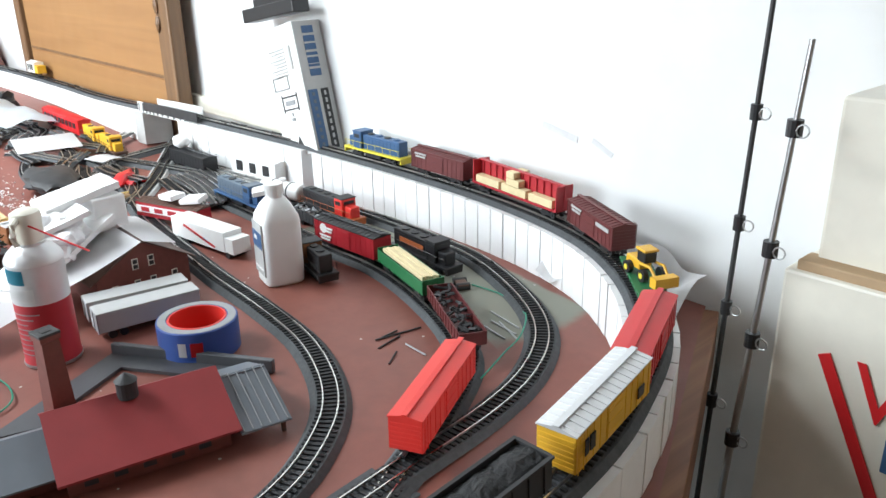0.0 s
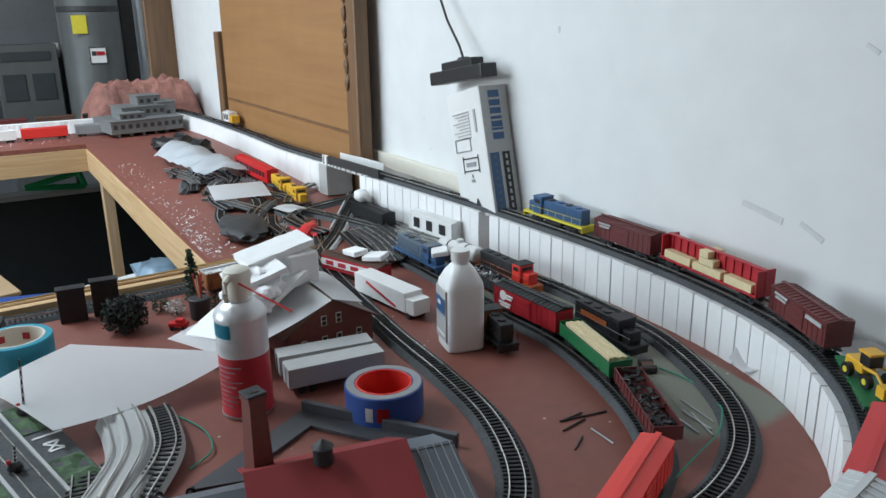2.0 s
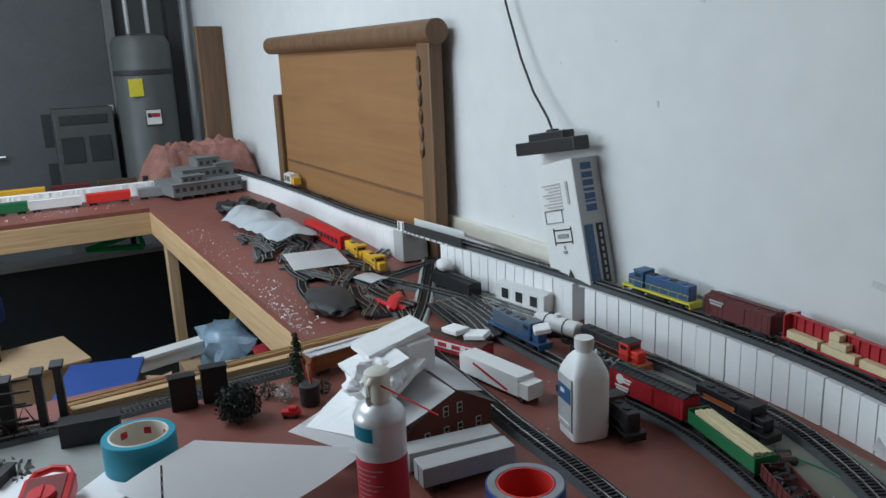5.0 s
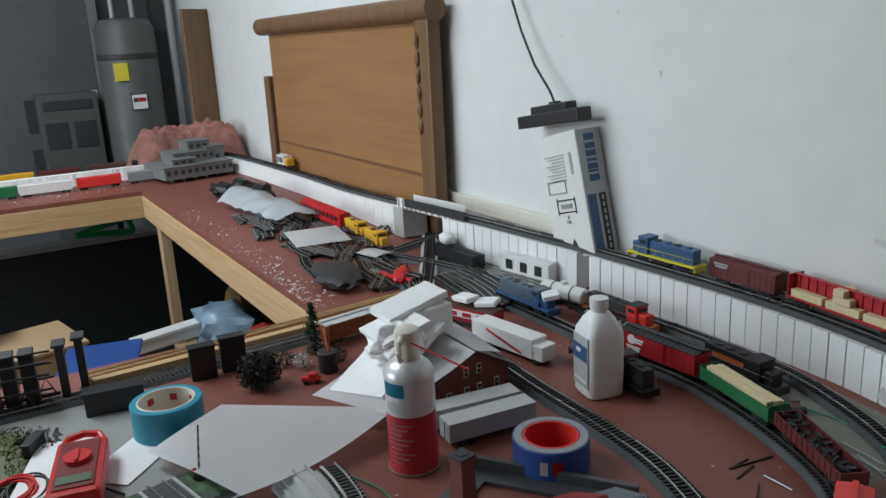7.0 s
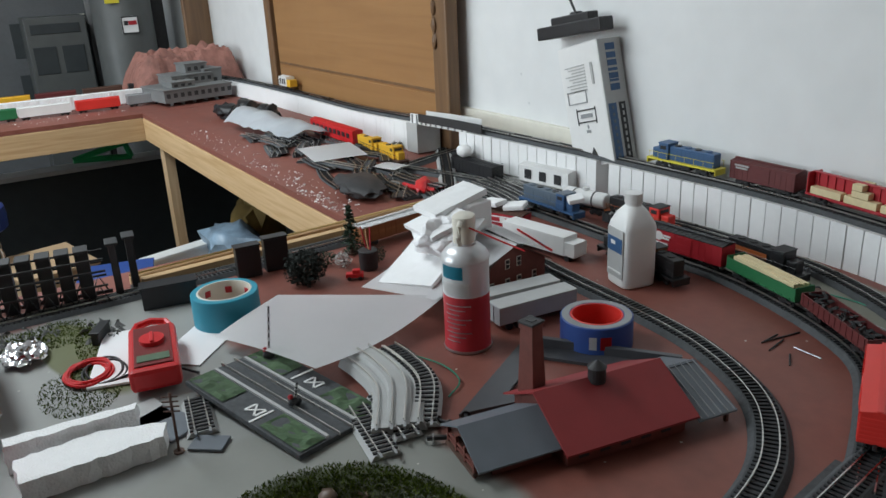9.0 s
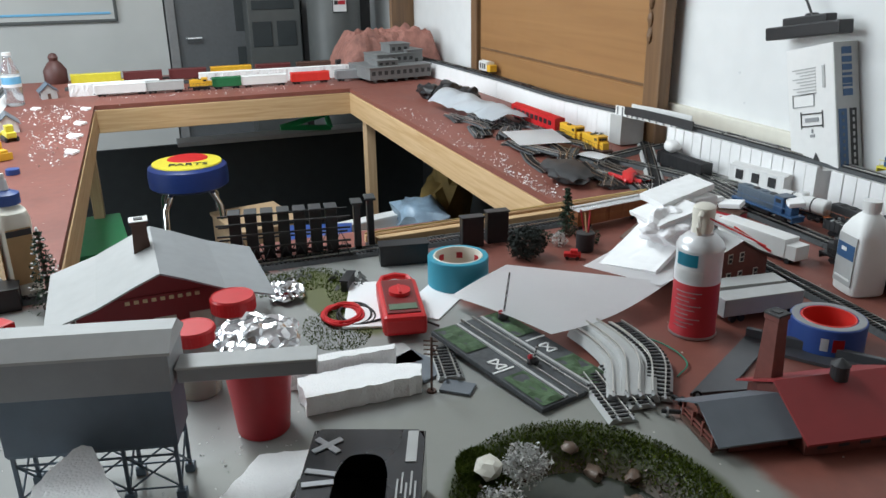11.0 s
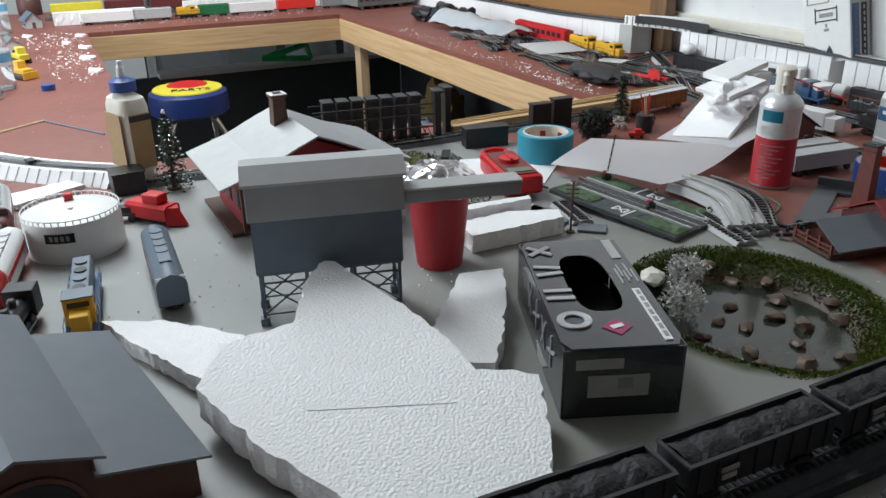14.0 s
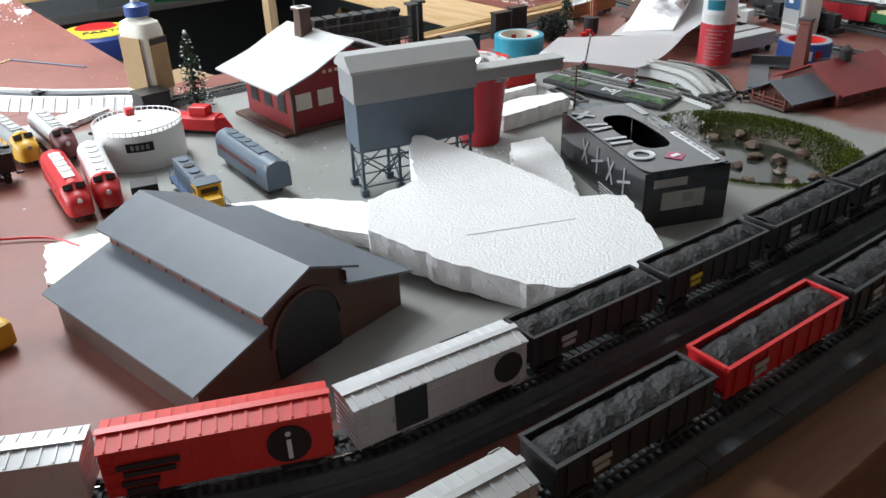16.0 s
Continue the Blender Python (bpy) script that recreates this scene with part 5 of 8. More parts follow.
plane = lambda x, y: 0.9424 - 0.1301 * x + 0.0466 * y
foam_chunk("large white foam slab tilted on other scraps", [(-0.145, 0.276), (-0.148, 0.284), (-0.142, 0.293), (-0.12, 0.298), (-0.087, 0.310), (-0.012, 0.334), (0.046, 0.344), (0.08, 0.345), (0.095, 0.375), (0.110, 0.391), (0.167, 0.366), (0.218, 0.335), (0.212, 0.288), (0.192, 0.222), (0.162, 0.190), (0.086, 0.150), (-0.005, 0.118), (-0.055, 0.150), (-0.057, 0.220), (-0.12, 0.254)],
           lambda x, y: plane(x, y) - 0.030, 0, tilt=plane)
M_SCORE = mat("foam_score", (0.72, 0.72, 0.72), 0.8)
for label_, x0, y0, x1, y1 in (("shallow score line cut into foam slab", 0.064, 0.195, 0.110, 0.310), ("short score line cut into foam slab", 0.190, 0.225, 0.214, 0.275)):
    pa, pb_ = Vector((x0, y0, plane(x0, y0) + 0.0002)), Vector((x1, y1, plane(x1, y1) + 0.0002))
    solid("score_line", tube(bmesh.new(), [pa, pb_], 0.0004, 5), M_SCORE, label_, "score line")
foam_chunk("flat white foam scrap with crumbled edge", [(-0.232, 0.055), (-0.2, 0.118), (-0.13, 0.185), (-0.05, 0.20), (-0.03, 0.15), (-0.10, 0.112), (-0.18, 0.075)], Z + 0.001, Z + 0.019)
foam_chunk("curved white foam scrap beside carton", [(-0.135, 0.498), (-0.145, 0.445), (-0.09, 0.40), (-0.03, 0.35), (0.03, 0.36), (0.045, 0.385), (0.0, 0.42), (-0.07, 0.465)], Z + 0.001, Z + 0.024)
foam_chunk("low white foam scrap under larger slab", [(0.0, 0.20), (0.08, 0.19), (0.16, 0.23), (0.15, 0.30), (0.05, 0.32), (-0.02, 0.27)], Z + 0.001, Z + 0.006)
foam_chunk("white foam plank lying behind red cup", [(-0.285, 0.512), (-0.235, 0.512), (-0.235, 0.655), (-0.262, 0.665), (-0.29, 0.60)], Z + 0.001, Z + 0.026)
foam_chunk("thin white foam strip on foam plank", [(-0.32, 0.505), (-0.302, 0.505), (-0.296, 0.64), (-0.31, 0.645)], Z + 0.001, Z + 0.036)


def foam_board(label, a, b, d, thick):
    """A cut foam board from three of its corners: along a-b and a-d, thick upwards, with softly worn edges."""
    a, b, d = Vector(a), Vector(b), Vector(d)
    u, v = b - a, d - a
    w = u.cross(v).normalized()
    w = w if w.z > 0 else -w
    bm = bmesh.new()
    n, m = 10, 10
    top = [[bm.verts.new(a + u * (i / n) + v * (j / m) + w * (thick + 0.0012 * noise.noise((a + u * (i / n) + v * (j / m)) * 60))) for j in range(m + 1)] for i in range(n + 1)]
    low = [[bm.verts.new(a + u * (i / n) + v * (j / m)) for j in range(m + 1)] for i in range(n + 1)]
    for i in range(n):
        for j in range(m):
            bm.faces.new((top[i][j], top[i + 1][j], top[i + 1][j + 1], top[i][j + 1]))
            bm.faces.new((low[i][j], low[i][j + 1], low[i + 1][j + 1], low[i + 1][j]))
    ring = lambda g: [r[0] for r in g] + g[-1][1:] + [r[-1] for r in g[-2::-1]] + g[0][-2:0:-1]
    p, q = ring(top), ring(low)
    for k in range(len(p)):
        bm.faces.new((p[k], p[(k + 1) % len(p)], q[(k + 1) % len(p)], q[k]))
    bmesh.ops.recalc_face_normals(bm, faces=bm.faces)
    return solid("foam_scrap", bm, M_FOAM, label, "foam scrap", group="foam scraps")


foam_board("white foam board lying on papered roof", (-0.460, 1.046, Z + 0.028), (-0.364, 1.086, Z + 0.042), (-0.512, 1.185, Z + 0.092), 0.007)
foam_board("white foam board resting on crumpled lump", (-0.479, 1.109, Z + 0.104), (-0.398, 1.110, Z + 0.102), (-0.468, 1.182, Z + 0.128), 0.007)
foam_board("thick white foam block stacked on board", (-0.492, 1.135, Z + 0.124), (-0.430, 1.138, Z + 0.122), (-0.508, 1.245, Z + 0.142), 0.010)
bm = ball(bmesh.new(), (0, 0, 0), 0.036, (1.15, 1.1, 0.85), 4, 0.5, 11)
for v in bm.verts:
    v.co += 0.004 * Vector((noise.noise(v.co * 70), noise.noise(v.co * 70 + Vector((5, 0, 0))), noise.noise(v.co * 70 + Vector((0, 7, 0)))))
solid("crumpled_wrap", bm, M_PAPER, "crumpled white wrapping under foam boards", "wrapping", m=pose(-0.424, 1.142, Z + 0.094, 0, 0, 20))
solid("foam_scrap", box(bmesh.new(), (0, 0, 0), (0.04, 0.05, 0.05), 0, 0.003), M_FOAM, "white foam block wedged under stack", "foam scrap", group="foam scraps", m=pose(-0.452, 1.222, Z + 0.108, 0, 0, 8))

# ---- glove carton with an oval opening ----
ox = thing("glove_carton", "glossy black glove carton with oval opening in top", "carton", 0.033, 0.503, Z, 158)
L_, W_, H_ = 0.234, 0.108, 0.072
for c_, s_ in (((0, -W_ / 2, H_ / 2 - 0.001), (L_, 0.0012, H_ - 0.002)), ((0, W_ / 2, H_ / 2 - 0.001), (L_, 0.0012, H_ - 0.002)), ((-L_ / 2, 0, H_ / 2 - 0.001), (0.0012, W_ - 0.0024, H_ - 0.002)), ((L_ / 2, 0, H_ / 2 - 0.001), (0.0012, W_ - 0.0024, H_ - 0.002)), ((0, 0, 0.002), (L_, W_, 0.0012))):
    part("panel", box(bmesh.new(), c_, s_), M_CARTON, ox)
bm = bmesh.new()
n = 48
inner, outer = [], []
for k in range(n):
    a = TAU * (k + 0.5) / n
    c_, s_ = math.cos(a), math.sin(a)
    e_ = 0.62
    q = max(abs(c_) * 2, abs(s_) * 2)
    inner.append((0.012 + 0.064 * math.copysign(abs(c_) ** e_, c_), 0.0 + 0.024 * math.copysign(abs(s_) ** e_, s_)))
    outer.append((c_ * L_ / q, s_ * W_ / q))
loops = [[bm.verts.new((x, y, z)) for x, y in ring_] for ring_, z in ((inner, H_), (outer, H_), (outer, H_ - 0.0014), (inner, H_ - 0.0014))]
for p, q in zip(loops, loops[1:] + loops[:1]):
    for k in range(n):
        bm.faces.new((p[k], q[k], q[(k + 1) % n], p[(k + 1) % n]))
bmesh.ops.recalc_face_normals(bm, faces=bm.faces)
# top print lighter than the sides; part of its grey is reflected sheen
part("top_panel", bm, mat("grey_print_with_sheen", (0.06, 0.061, 0.066), 0.27, 0.3, 0.5, 14, 0.02, clear=0.5), ox, "glossy printed top, reflected sheen in its grey")
part("dark_lining", box(bmesh.new(), (0, 0, 0.012), (L_ - 0.01, W_ - 0.01, 0.016), 0, 0.004), M_BLACK, ox)
# brand lettering as plain silver shapes
M_SILVERINK = mat("silver_ink", (0.50, 0.51, 0.53), 0.3, 0.4, 0.35, 45, 0.02)
part("silver_shape", lathe_ring(0.0165, 0.0095, 0.0012, 28), M_SILVERINK, ox).matrix_basis = pose(-0.068, 0.034, H_ + 0.0006)
for x, y, w, a in ((-0.024, 0.037, 0.028, 90), (-0.008, 0.037, 0.028, 90), (0.030, 0.037, 0.028, 100), (0.046, 0.037, 0.028, 80), (0.088, 0.037, 0.032, 48), (0.088, 0.037, 0.032, 132)):
    part("silver_shape", box(bmesh.new(), (0, 0, 0), (w, 0.0065, 0.0012)), M_SILVERINK, ox).matrix_basis = pose(x, y, H_ + 0.0012 + 0.0001 * (a > 90), 0, 0, a)
for k in range(4):
    for a in (62, -62) if k % 2 else (90, 20):
        part("silver_shape", box(bmesh.new(), (0, 0, 0), (0.034, 0.003, 0.0012)), M_GREY, ox).matrix_basis = pose(-0.07 + 0.036 * k, W_ / 2 + 0.0012, 0.042, 90, a, 0)
for k in range(4):
    part("print_line", box(bmesh.new(), (-0.03 + 0.002 * k, W_ / 2 + 0.0012, 0.016 - 0.004 * k), (0.05 - 0.008 * k, 0.0008, 0.0016)), M_LGREY, ox)
part("diamond", box(bmesh.new(), (0, 0, 0), (0.020, 0.020, 0.001)), mat("magenta_print", (0.35, 0.03, 0.12), 0.3), ox, "magenta diamond print").matrix_basis = pose(-0.083, -0.002, H_ + 0.0006, 0, 0, 45)
part("diamond_mark", box(bmesh.new(), (0, 0, 0), (0.006, 0.012, 0.001)), M_WHITE, ox).matrix_basis = pose(-0.083, -0.002, H_ + 0.0014, 0, 0, 20)
part("white_strip", box(bmesh.new(), (-0.060, -0.041, H_ + 0.0006), (0.100, 0.0075, 0.001)), M_WHITE, ox)
for k in range(7):
    part("strip_mark", box(bmesh.new(), (-0.100 + 0.0135 * k, -0.041, H_ + 0.0013), (0.009, 0.0035, 0.0006)), M_GREY, ox)
for k in range(5):
    part("print_line", box(bmesh.new(), (0.02 + 0.012 * (k % 2), -0.033 - 0.004 * k, H_ + 0.0006), (0.034 - 0.005 * (k % 3), 0.0016, 0.001)), M_LGREY, ox)
part("grey_strip", box(bmesh.new(), (0.088, -0.043, H_ + 0.0006), (0.050, 0.010, 0.001)), M_LGREY, ox)
part("brand_bar", box(bmesh.new(), (-L_ / 2 - 0.0012, 0.022, 0.056), (0.001, 0.042, 0.010)), M_LGREY, ox)
part("white_label", box(bmesh.new(), (-L_ / 2 - 0.0012, 0.004, 0.033), (0.001, 0.055, 0.022)), M_LGREY, ox)
part("barcode", box(bmesh.new(), (-L_ / 2 - 0.002, -0.002, 0.036), (0.0008, 0.014, 0.011)), M_GREY, ox)

# ---- engine shed ----
sh = thing("engine_shed", "grey-roofed brown toy engine shed with arched door", "toy building", -0.018, -0.0375, Z, 12)
Ls = 0.252
part("wall", profile(bmesh.new(), [(-0.114, 0), (0.118, 0), (0.118, 0.037), (0.046, 0.058), (0.046, 0.078), (0, 0.097), (-0.046, 0.078), (-0.046, 0.058), (-0.114, 0.037)], -Ls / 2 + 0.008, Ls / 2 - 0.008), M_BROWN, sh)
for sy in (-1, 1):
    part("lower_roof", roof_slope(Ls, sy * (0.122 if sy < 0 else 0.128), 0.036, sy * 0.045, 0.0605, 0.0022), M_ROOF, sh)
    part("upper_roof", roof_slope(Ls + 0.012, sy * 0.054, 0.0765, 0, 0.099, 0.0024), M_ROOF, sh)
    for k in range(9):
        part("clerestory_window", box(bmesh.new(), (-0.115 + 0.0288 * k, sy * 0.0464, 0.068), (0.014, 0.001, 0.010)), M_BRICK, sh)
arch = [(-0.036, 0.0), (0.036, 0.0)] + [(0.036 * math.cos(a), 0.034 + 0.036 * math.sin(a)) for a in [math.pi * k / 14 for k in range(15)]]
# flat black panel stands in for the shade inside the open doorway
part("arched_door", profile(bmesh.new(), arch, Ls / 2 - 0.009, Ls / 2 - 0.006), M_BLACK, sh, "arched doorway, its shade drawn as a black panel")
ring_ = [(q * math.cos(a), 0.034 + q * math.sin(a)) for q, order in ((0.037, range(15)), (0.041, range(14, -1, -1))) for a in [math.pi * k / 14 for k in order]]
bm = profile(bmesh.new(), ring_, Ls / 2 - 0.009, Ls / 2 - 0.005)
part("door_arch", bm, M_BROWN, sh)

# ---- coaling tower ----
tw = thing("coaling_tower", "grey toy coaling tower on braced legs with conveyor", "toy building", -0.178, 0.298, Z, 76)
part("bin", loft(bmesh.new(), [[(x, y, z) for x, y in ((-a, -b), (a, -b), (a, b), (-a, b))] for a, b, z in ((0.078, 0.025, 0.060), (0.080, 0.027, 0.064), (0.080, 0.027, 0.126))]), M_SLATE, tw)
part("head_house", box(bmesh.new(), (0, 0, 0.144), (0.166, 0.060, 0.040), 0, 0.001), M_GREY, tw)
part("roof", profile(bmesh.new(), [(-0.033, 0.163), (0.033, 0.163), (0.033, 0.166), (0.012, 0.181), (-0.012, 0.181), (-0.033, 0.166)], -0.086, 0.086), M_LGREY, tw)
for x in (-0.076, -0.026, 0.026, 0.076):
    for y in (-0.022, 0.022):
        part("leg", box(bmesh.new(), (x, y, 0.037), (0.0035, 0.0035, 0.074)), M_SLATE, tw)
        part("footing", box(bmesh.new(), (x, y, 0.0045), (0.010, 0.010, 0.009), 0, 0.001), M_SLATE, tw)
bm = bmesh.new()
for y in (-0.022, 0.022):
    for x0, x1 in ((-0.076, -0.026), (-0.026, 0.026), (0.026, 0.076)):
        tube(bm, [(x0, y, 0.012), (x1, y, 0.05)], 0.0011, 5)
        tube(bm, [(x1, y, 0.012), (x0, y, 0.05)], 0.0011, 5)
    tube(bm, [(-0.076, y, 0.05), (0.076, y, 0.05)], 0.0013, 5)
    tube(bm, [(-0.076, y, 0.012), (0.076, y, 0.012)], 0.0011, 5)
for x in (-0.076, -0.026, 0.026, 0.076):
    tube(bm, [(x, -0.022, 0.012), (x, 0.022, 0.05)], 0.0011, 5)
    tube(bm, [(x, 0.022, 0.012), (x, -0.022, 0.05)], 0.0011, 5)
part("bracing", bm, M_SLATE, tw, "crossed thin braces")
part("conveyor", box(bmesh.new(), (0.152, -0.006, 0.133), (0.132, 0.026, 0.014), 0, 0.001), M_GREY, tw)
part("conveyor_roof", box(bmesh.new(), (0.152, -0.006, 0.142), (0.134, 0.030, 0.003), 0, 0.001), M_LGREY, tw)

# ---- red cup with foil, jars ----
cup = thing("red_cup", "red plastic cup covered with crumpled foil", "cup", -0.232, 0.462, Z)
part("cup", lathe(bmesh.new(), [(0.028, 0.0), (0.0295, 0.002), (0.034, 0.05), (0.0345, 0.052), (0.0395, 0.105), (0.041, 0.106), (0.041, 0.109)], 36), M_CRIMSON, cup, smooth=True)
bm = bmesh.new()
ball(bm, (-0.01, 0.004, 0.108), 0.048, (1.05, 1, 0.45), 4, 0.22, 3)
for v in bm.verts:
    v.co += 0.006 * Vector((noise.noise(v.co * 90), noise.noise(v.co * 90 + Vector((5, 0, 0))), noise.noise(v.co * 110 + Vector((0, 7, 0)))))
part("foil_cover", bm, M_FOIL, cup, "crumpled silver foil")


def jar(label, x, y, r, h):
    j = thing("spice_jar", label, "jar", x, y, Z, group="jars")
    part("glass_jar", lathe(bmesh.new(), [(r * 0.92, 0), (r, 0.003), (r, h * 0.75), (r * 0.9, h * 0.8), (r * 0.9, h * 0.82)], 28), glass("clear_plastic_jar", (0.75, 0.78, 0.75), 0.15, 0.7), j, smooth=True)
    part("contents", cyl(bmesh.new(), (0, 0, h * 0.18), r * 0.9, h * 0.33, 24), M_KRAFT, j)
    bm = lathe(bmesh.new(), [(r * 0.98, h * 0.8), (r * 1.02, h * 0.81), (r * 1.02, h * 0.97), (r * 0.96, h), (r * 0.9, h * 0.99)], 36)
    for k in range(36):
        a = TAU * k / 36
        box(bm, (r * 1.02 * math.cos(a), r * 1.02 * math.sin(a), h * 0.89), (0.001, 0.001, h * 0.14), a)
    part("lid", bm, M_RED, j, "bright red ribbed lid")


jar("clear spice jar with red lid beside cup", -0.345, 0.40, 0.027, 0.09)
jar("taller clear jar with red lid behind cup", -0.395, 0.455, 0.028, 0.102)

# ---- depot ----
M_DEPOT = mat("depot_red", (0.26, 0.02, 0.025), 0.5, 0, 0.1, 60, 0.03)
dp = thing("toy_depot", "red toy depot with wide grey roof and chimney", "toy building", -0.53, 0.368, Z, 2)
part("wall", gable(bmesh.new(), 0.15, 0.215, 0.006, 0.075, 0.122), M_DEPOT, dp)
part("base", box(bmesh.new(), (0, 0, 0.003), (0.17, 0.26, 0.006), 0, 0.001), M_BROWN, dp)
for sy in (-1, 1):
    # window-side slope in lighter grey, far slope darker: light and shade as colour
    part("roof", profile(bmesh.new(), [(sy * 0.144, 0.076), (sy * 0.08, 0.096), (sy * 0.03, 0.119), (0, 0.131), (0, 0.1335), (sy * 0.03, 0.1215), (sy * 0.08, 0.0985), (sy * 0.144, 0.0785)], -0.105, 0.105), M_LGREY if sy < 0 else M_GREY, dp)
for y in (-0.085, -0.045, 0.0, 0.045, 0.085):
    part("cream_panel", box(bmesh.new(), (0.0756, y, 0.048), (0.0014, 0.028, 0.026), 0, 0.0004), M_CREAM, dp)
for x in (-0.045, 0.0, 0.045):
    w = part("window", box(bmesh.new(), (x, -0.1081, 0.045), (0.026, 0.0014, 0.032)), M_BROWN, dp)
    part("pane", box(bmesh.new(), (x, -0.1092, 0.045), (0.02, 0.0008, 0.026)), M_BLACK, w)
for y in (-0.11, 0.11):
    part("corner_post", box(bmesh.new(), (0.085, y, 0.04), (0.005, 0.005, 0.08)), M_BROWN, dp)
part("sign_board", box(bmesh.new(), (0.0762, 0, 0.088), (0.0016, 0.11, 0.012)), M_DEPOT, dp)
for k in range(9):
    part("sign_mark", box(bmesh.new(), (0.0774, -0.044 + 0.011 * k, 0.088), (0.0008, 0.006, 0.005)), M_LUMBER, dp)
bm = loft(bmesh.new(), [[(w * a - 0.025, w * b - 0.015, z) for a, b in ((-1, -1), (1, -1), (1, 1), (-1, 1))] for w, z in ((0.0115, 0.118), (0.0095, 0.164), (0.0125, 0.165), (0.0125, 0.169))])
part("chimney", bm, M_BROWN, dp, "square brown chimney with white rim")
part("chimney_rim", box(bmesh.new(), (-0.025, -0.015, 0.1695), (0.025, 0.025, 0.0016), 0, 0.0004), M_WHITE, dp)
part("flue", box(bmesh.new(), (-0.025, -0.015, 0.1708), (0.012, 0.012, 0.001)), M_BLACK, dp)

# ---- oil tank and shop ----
tk = thing("oil_tank", "round white toy oil tank with railing and red hatch", "toy tank", -0.515, 0.046, Z)
part("shell", lathe(bmesh.new(), [(0.062, 0), (0.0625, 0.001), (0.0625, 0.053), (0.061, 0.054), (0.03, 0.058), (0.004, 0.060)], 48), M_WHITE, tk, smooth=True)
for k in range(44):
    a = TAU * k / 44
    part("rail_post", box(bmesh.new(), (0.0615 * math.cos(a), 0.0615 * math.sin(a), 0.0565), (0.001, 0.0014, 0.006), a), M_WHITE, tk)
part("railing", tube(bmesh.new(), [(0.0617 * math.cos(TAU * k / 44), 0.0617 * math.sin(TAU * k / 44), 0.059) for k in range(45)], 0.0008, 5), M_WHITE, tk)
part("hatch", box(bmesh.new(), (-0.03, 0.0, 0.0625), (0.011, 0.012, 0.012), 0, 0.001), M_RED, tk, "red hatch")
part("knob", cyl(bmesh.new(), (0.012, 0, 0.060), 0.0035, 0.003, 14), M_CREAM, tk)
wrap("name_plate", 0.0632, -0.62, -0.02, 0.030, 0.043, M_NAVY, tk, 10)
for k in range(4):
    wrap("name_mark", 0.0637, -0.52 + 0.11 * k, -0.45 + 0.11 * k, 0.033, 0.040, M_LGREY, tk, 2)

# ---- engines standing about ----
def park(car, a, b, z=Z + 0.0005):
    """Stands a car between two points of its axis, facing the second."""
    mx, my = (a[0] + b[0]) / 2, (a[1] + b[1]) / 2
    return rest(car, mx, my, math.degrees(math.atan2(b[1] - a[1], b[0] - a[0])), z)


park(streamliner("red and white streamlined engine on bare table", M_RED, M_WHITE, M_RED, 0.165), (-0.495, -0.08), (-0.33, -0.09))
park(streamliner("red and silver streamlined engine beside oil tank", M_WHITE, M_SILVER, M_RED, 0.165), (-0.50, -0.03), (-0.33, -0.055))
park(streamliner("orange and grey engine behind red engines", M_GREY, M_LGREY, M_YELLOW, 0.15), (-0.73, -0.108), (-0.57, -0.092))
park(streamliner("silver engine behind red and silver engine", M_SILVER, M_LGREY, M_MAROON, 0.15), (-0.71, -0.05), (-0.55, -0.045))
park(diesel("blue and yellow engine beside oil tank", M_YELLOW, M_SLATE, M_BLUE, 0.165), (-0.375, 0.05), (-0.20, 0.034))
park(streamliner("silver blue passenger engine on grey board", M_SLATE, M_SLATE, M_MAROON, 0.17, nosed=False), (-0.41, 0.138), (-0.25, 0.134))
part("silver_end", box(bmesh.new(), (0.0832, 0, 0.03), (0.0016, 0.032, 0.034), 0, 0.0004), M_SILVER, bpy.data.objects["streamlined_engine.004"])
steam = thing("steam_engine", "black steam engine with domed boiler", "locomotive", -0.262, -0.03, Z + 0.0005, -15)
part("boiler", cyl(bmesh.new(), (0.01, 0, 0.026), 0.0115, 0.09, 22, axis="x"), M_BLACK, steam, smooth=True)
part("cab", box(bmesh.new(), (-0.045, 0, 0.029), (0.026, 0.032, 0.032), 0, 0.001), M_BLACK, steam)
part("frame", box(bmesh.new(), (0, 0, 0.011), (0.125, 0.024, 0.006), 0, 0.001), M_DARK, steam)
for x in (-0.012, 0.012, 0.03):
    part("dome", lathe(bmesh.new(), [(0.005, 0.034), (0.005, 0.042), (0.0035, 0.045)], 14, (x, 0, 0)), M_DARK, steam)
part("smokestack", cyl(bmesh.new(), (0.046, 0, 0.042), 0.004, 0.014, 14, 0.005), M_BLACK, steam)
for x in (-0.028, -0.008, 0.012):
    for sy in (-1, 1):
        part("driving_wheel", cyl(bmesh.new(), (x, sy * 0.011, 0.009), 0.009, 0.003, 18, axis="y"), M_DARK, steam)
for sy in (-1, 1):
    part("side_rod", box(bmesh.new(), (-0.005, sy * 0.0135, 0.009), (0.05, 0.001, 0.002)), M_STEEL, steam)
pl = thing("snow_plow", "bright red plastic plough car beside depot", "plough car", -0.56, 0.158, Z + 0.0005, 40)
part("body", profile(bmesh.new(), [(-0.016, 0.008), (0.016, 0.008), (0.016, 0.026), (0.010, 0.030), (-0.010, 0.030), (-0.016, 0.026)], -0.045, 0.03), M_RED, pl)
part("cupola", box(bmesh.new(), (0.0, 0, 0.037), (0.03, 0.022, 0.014), 0, 0.002), M_RED, pl)
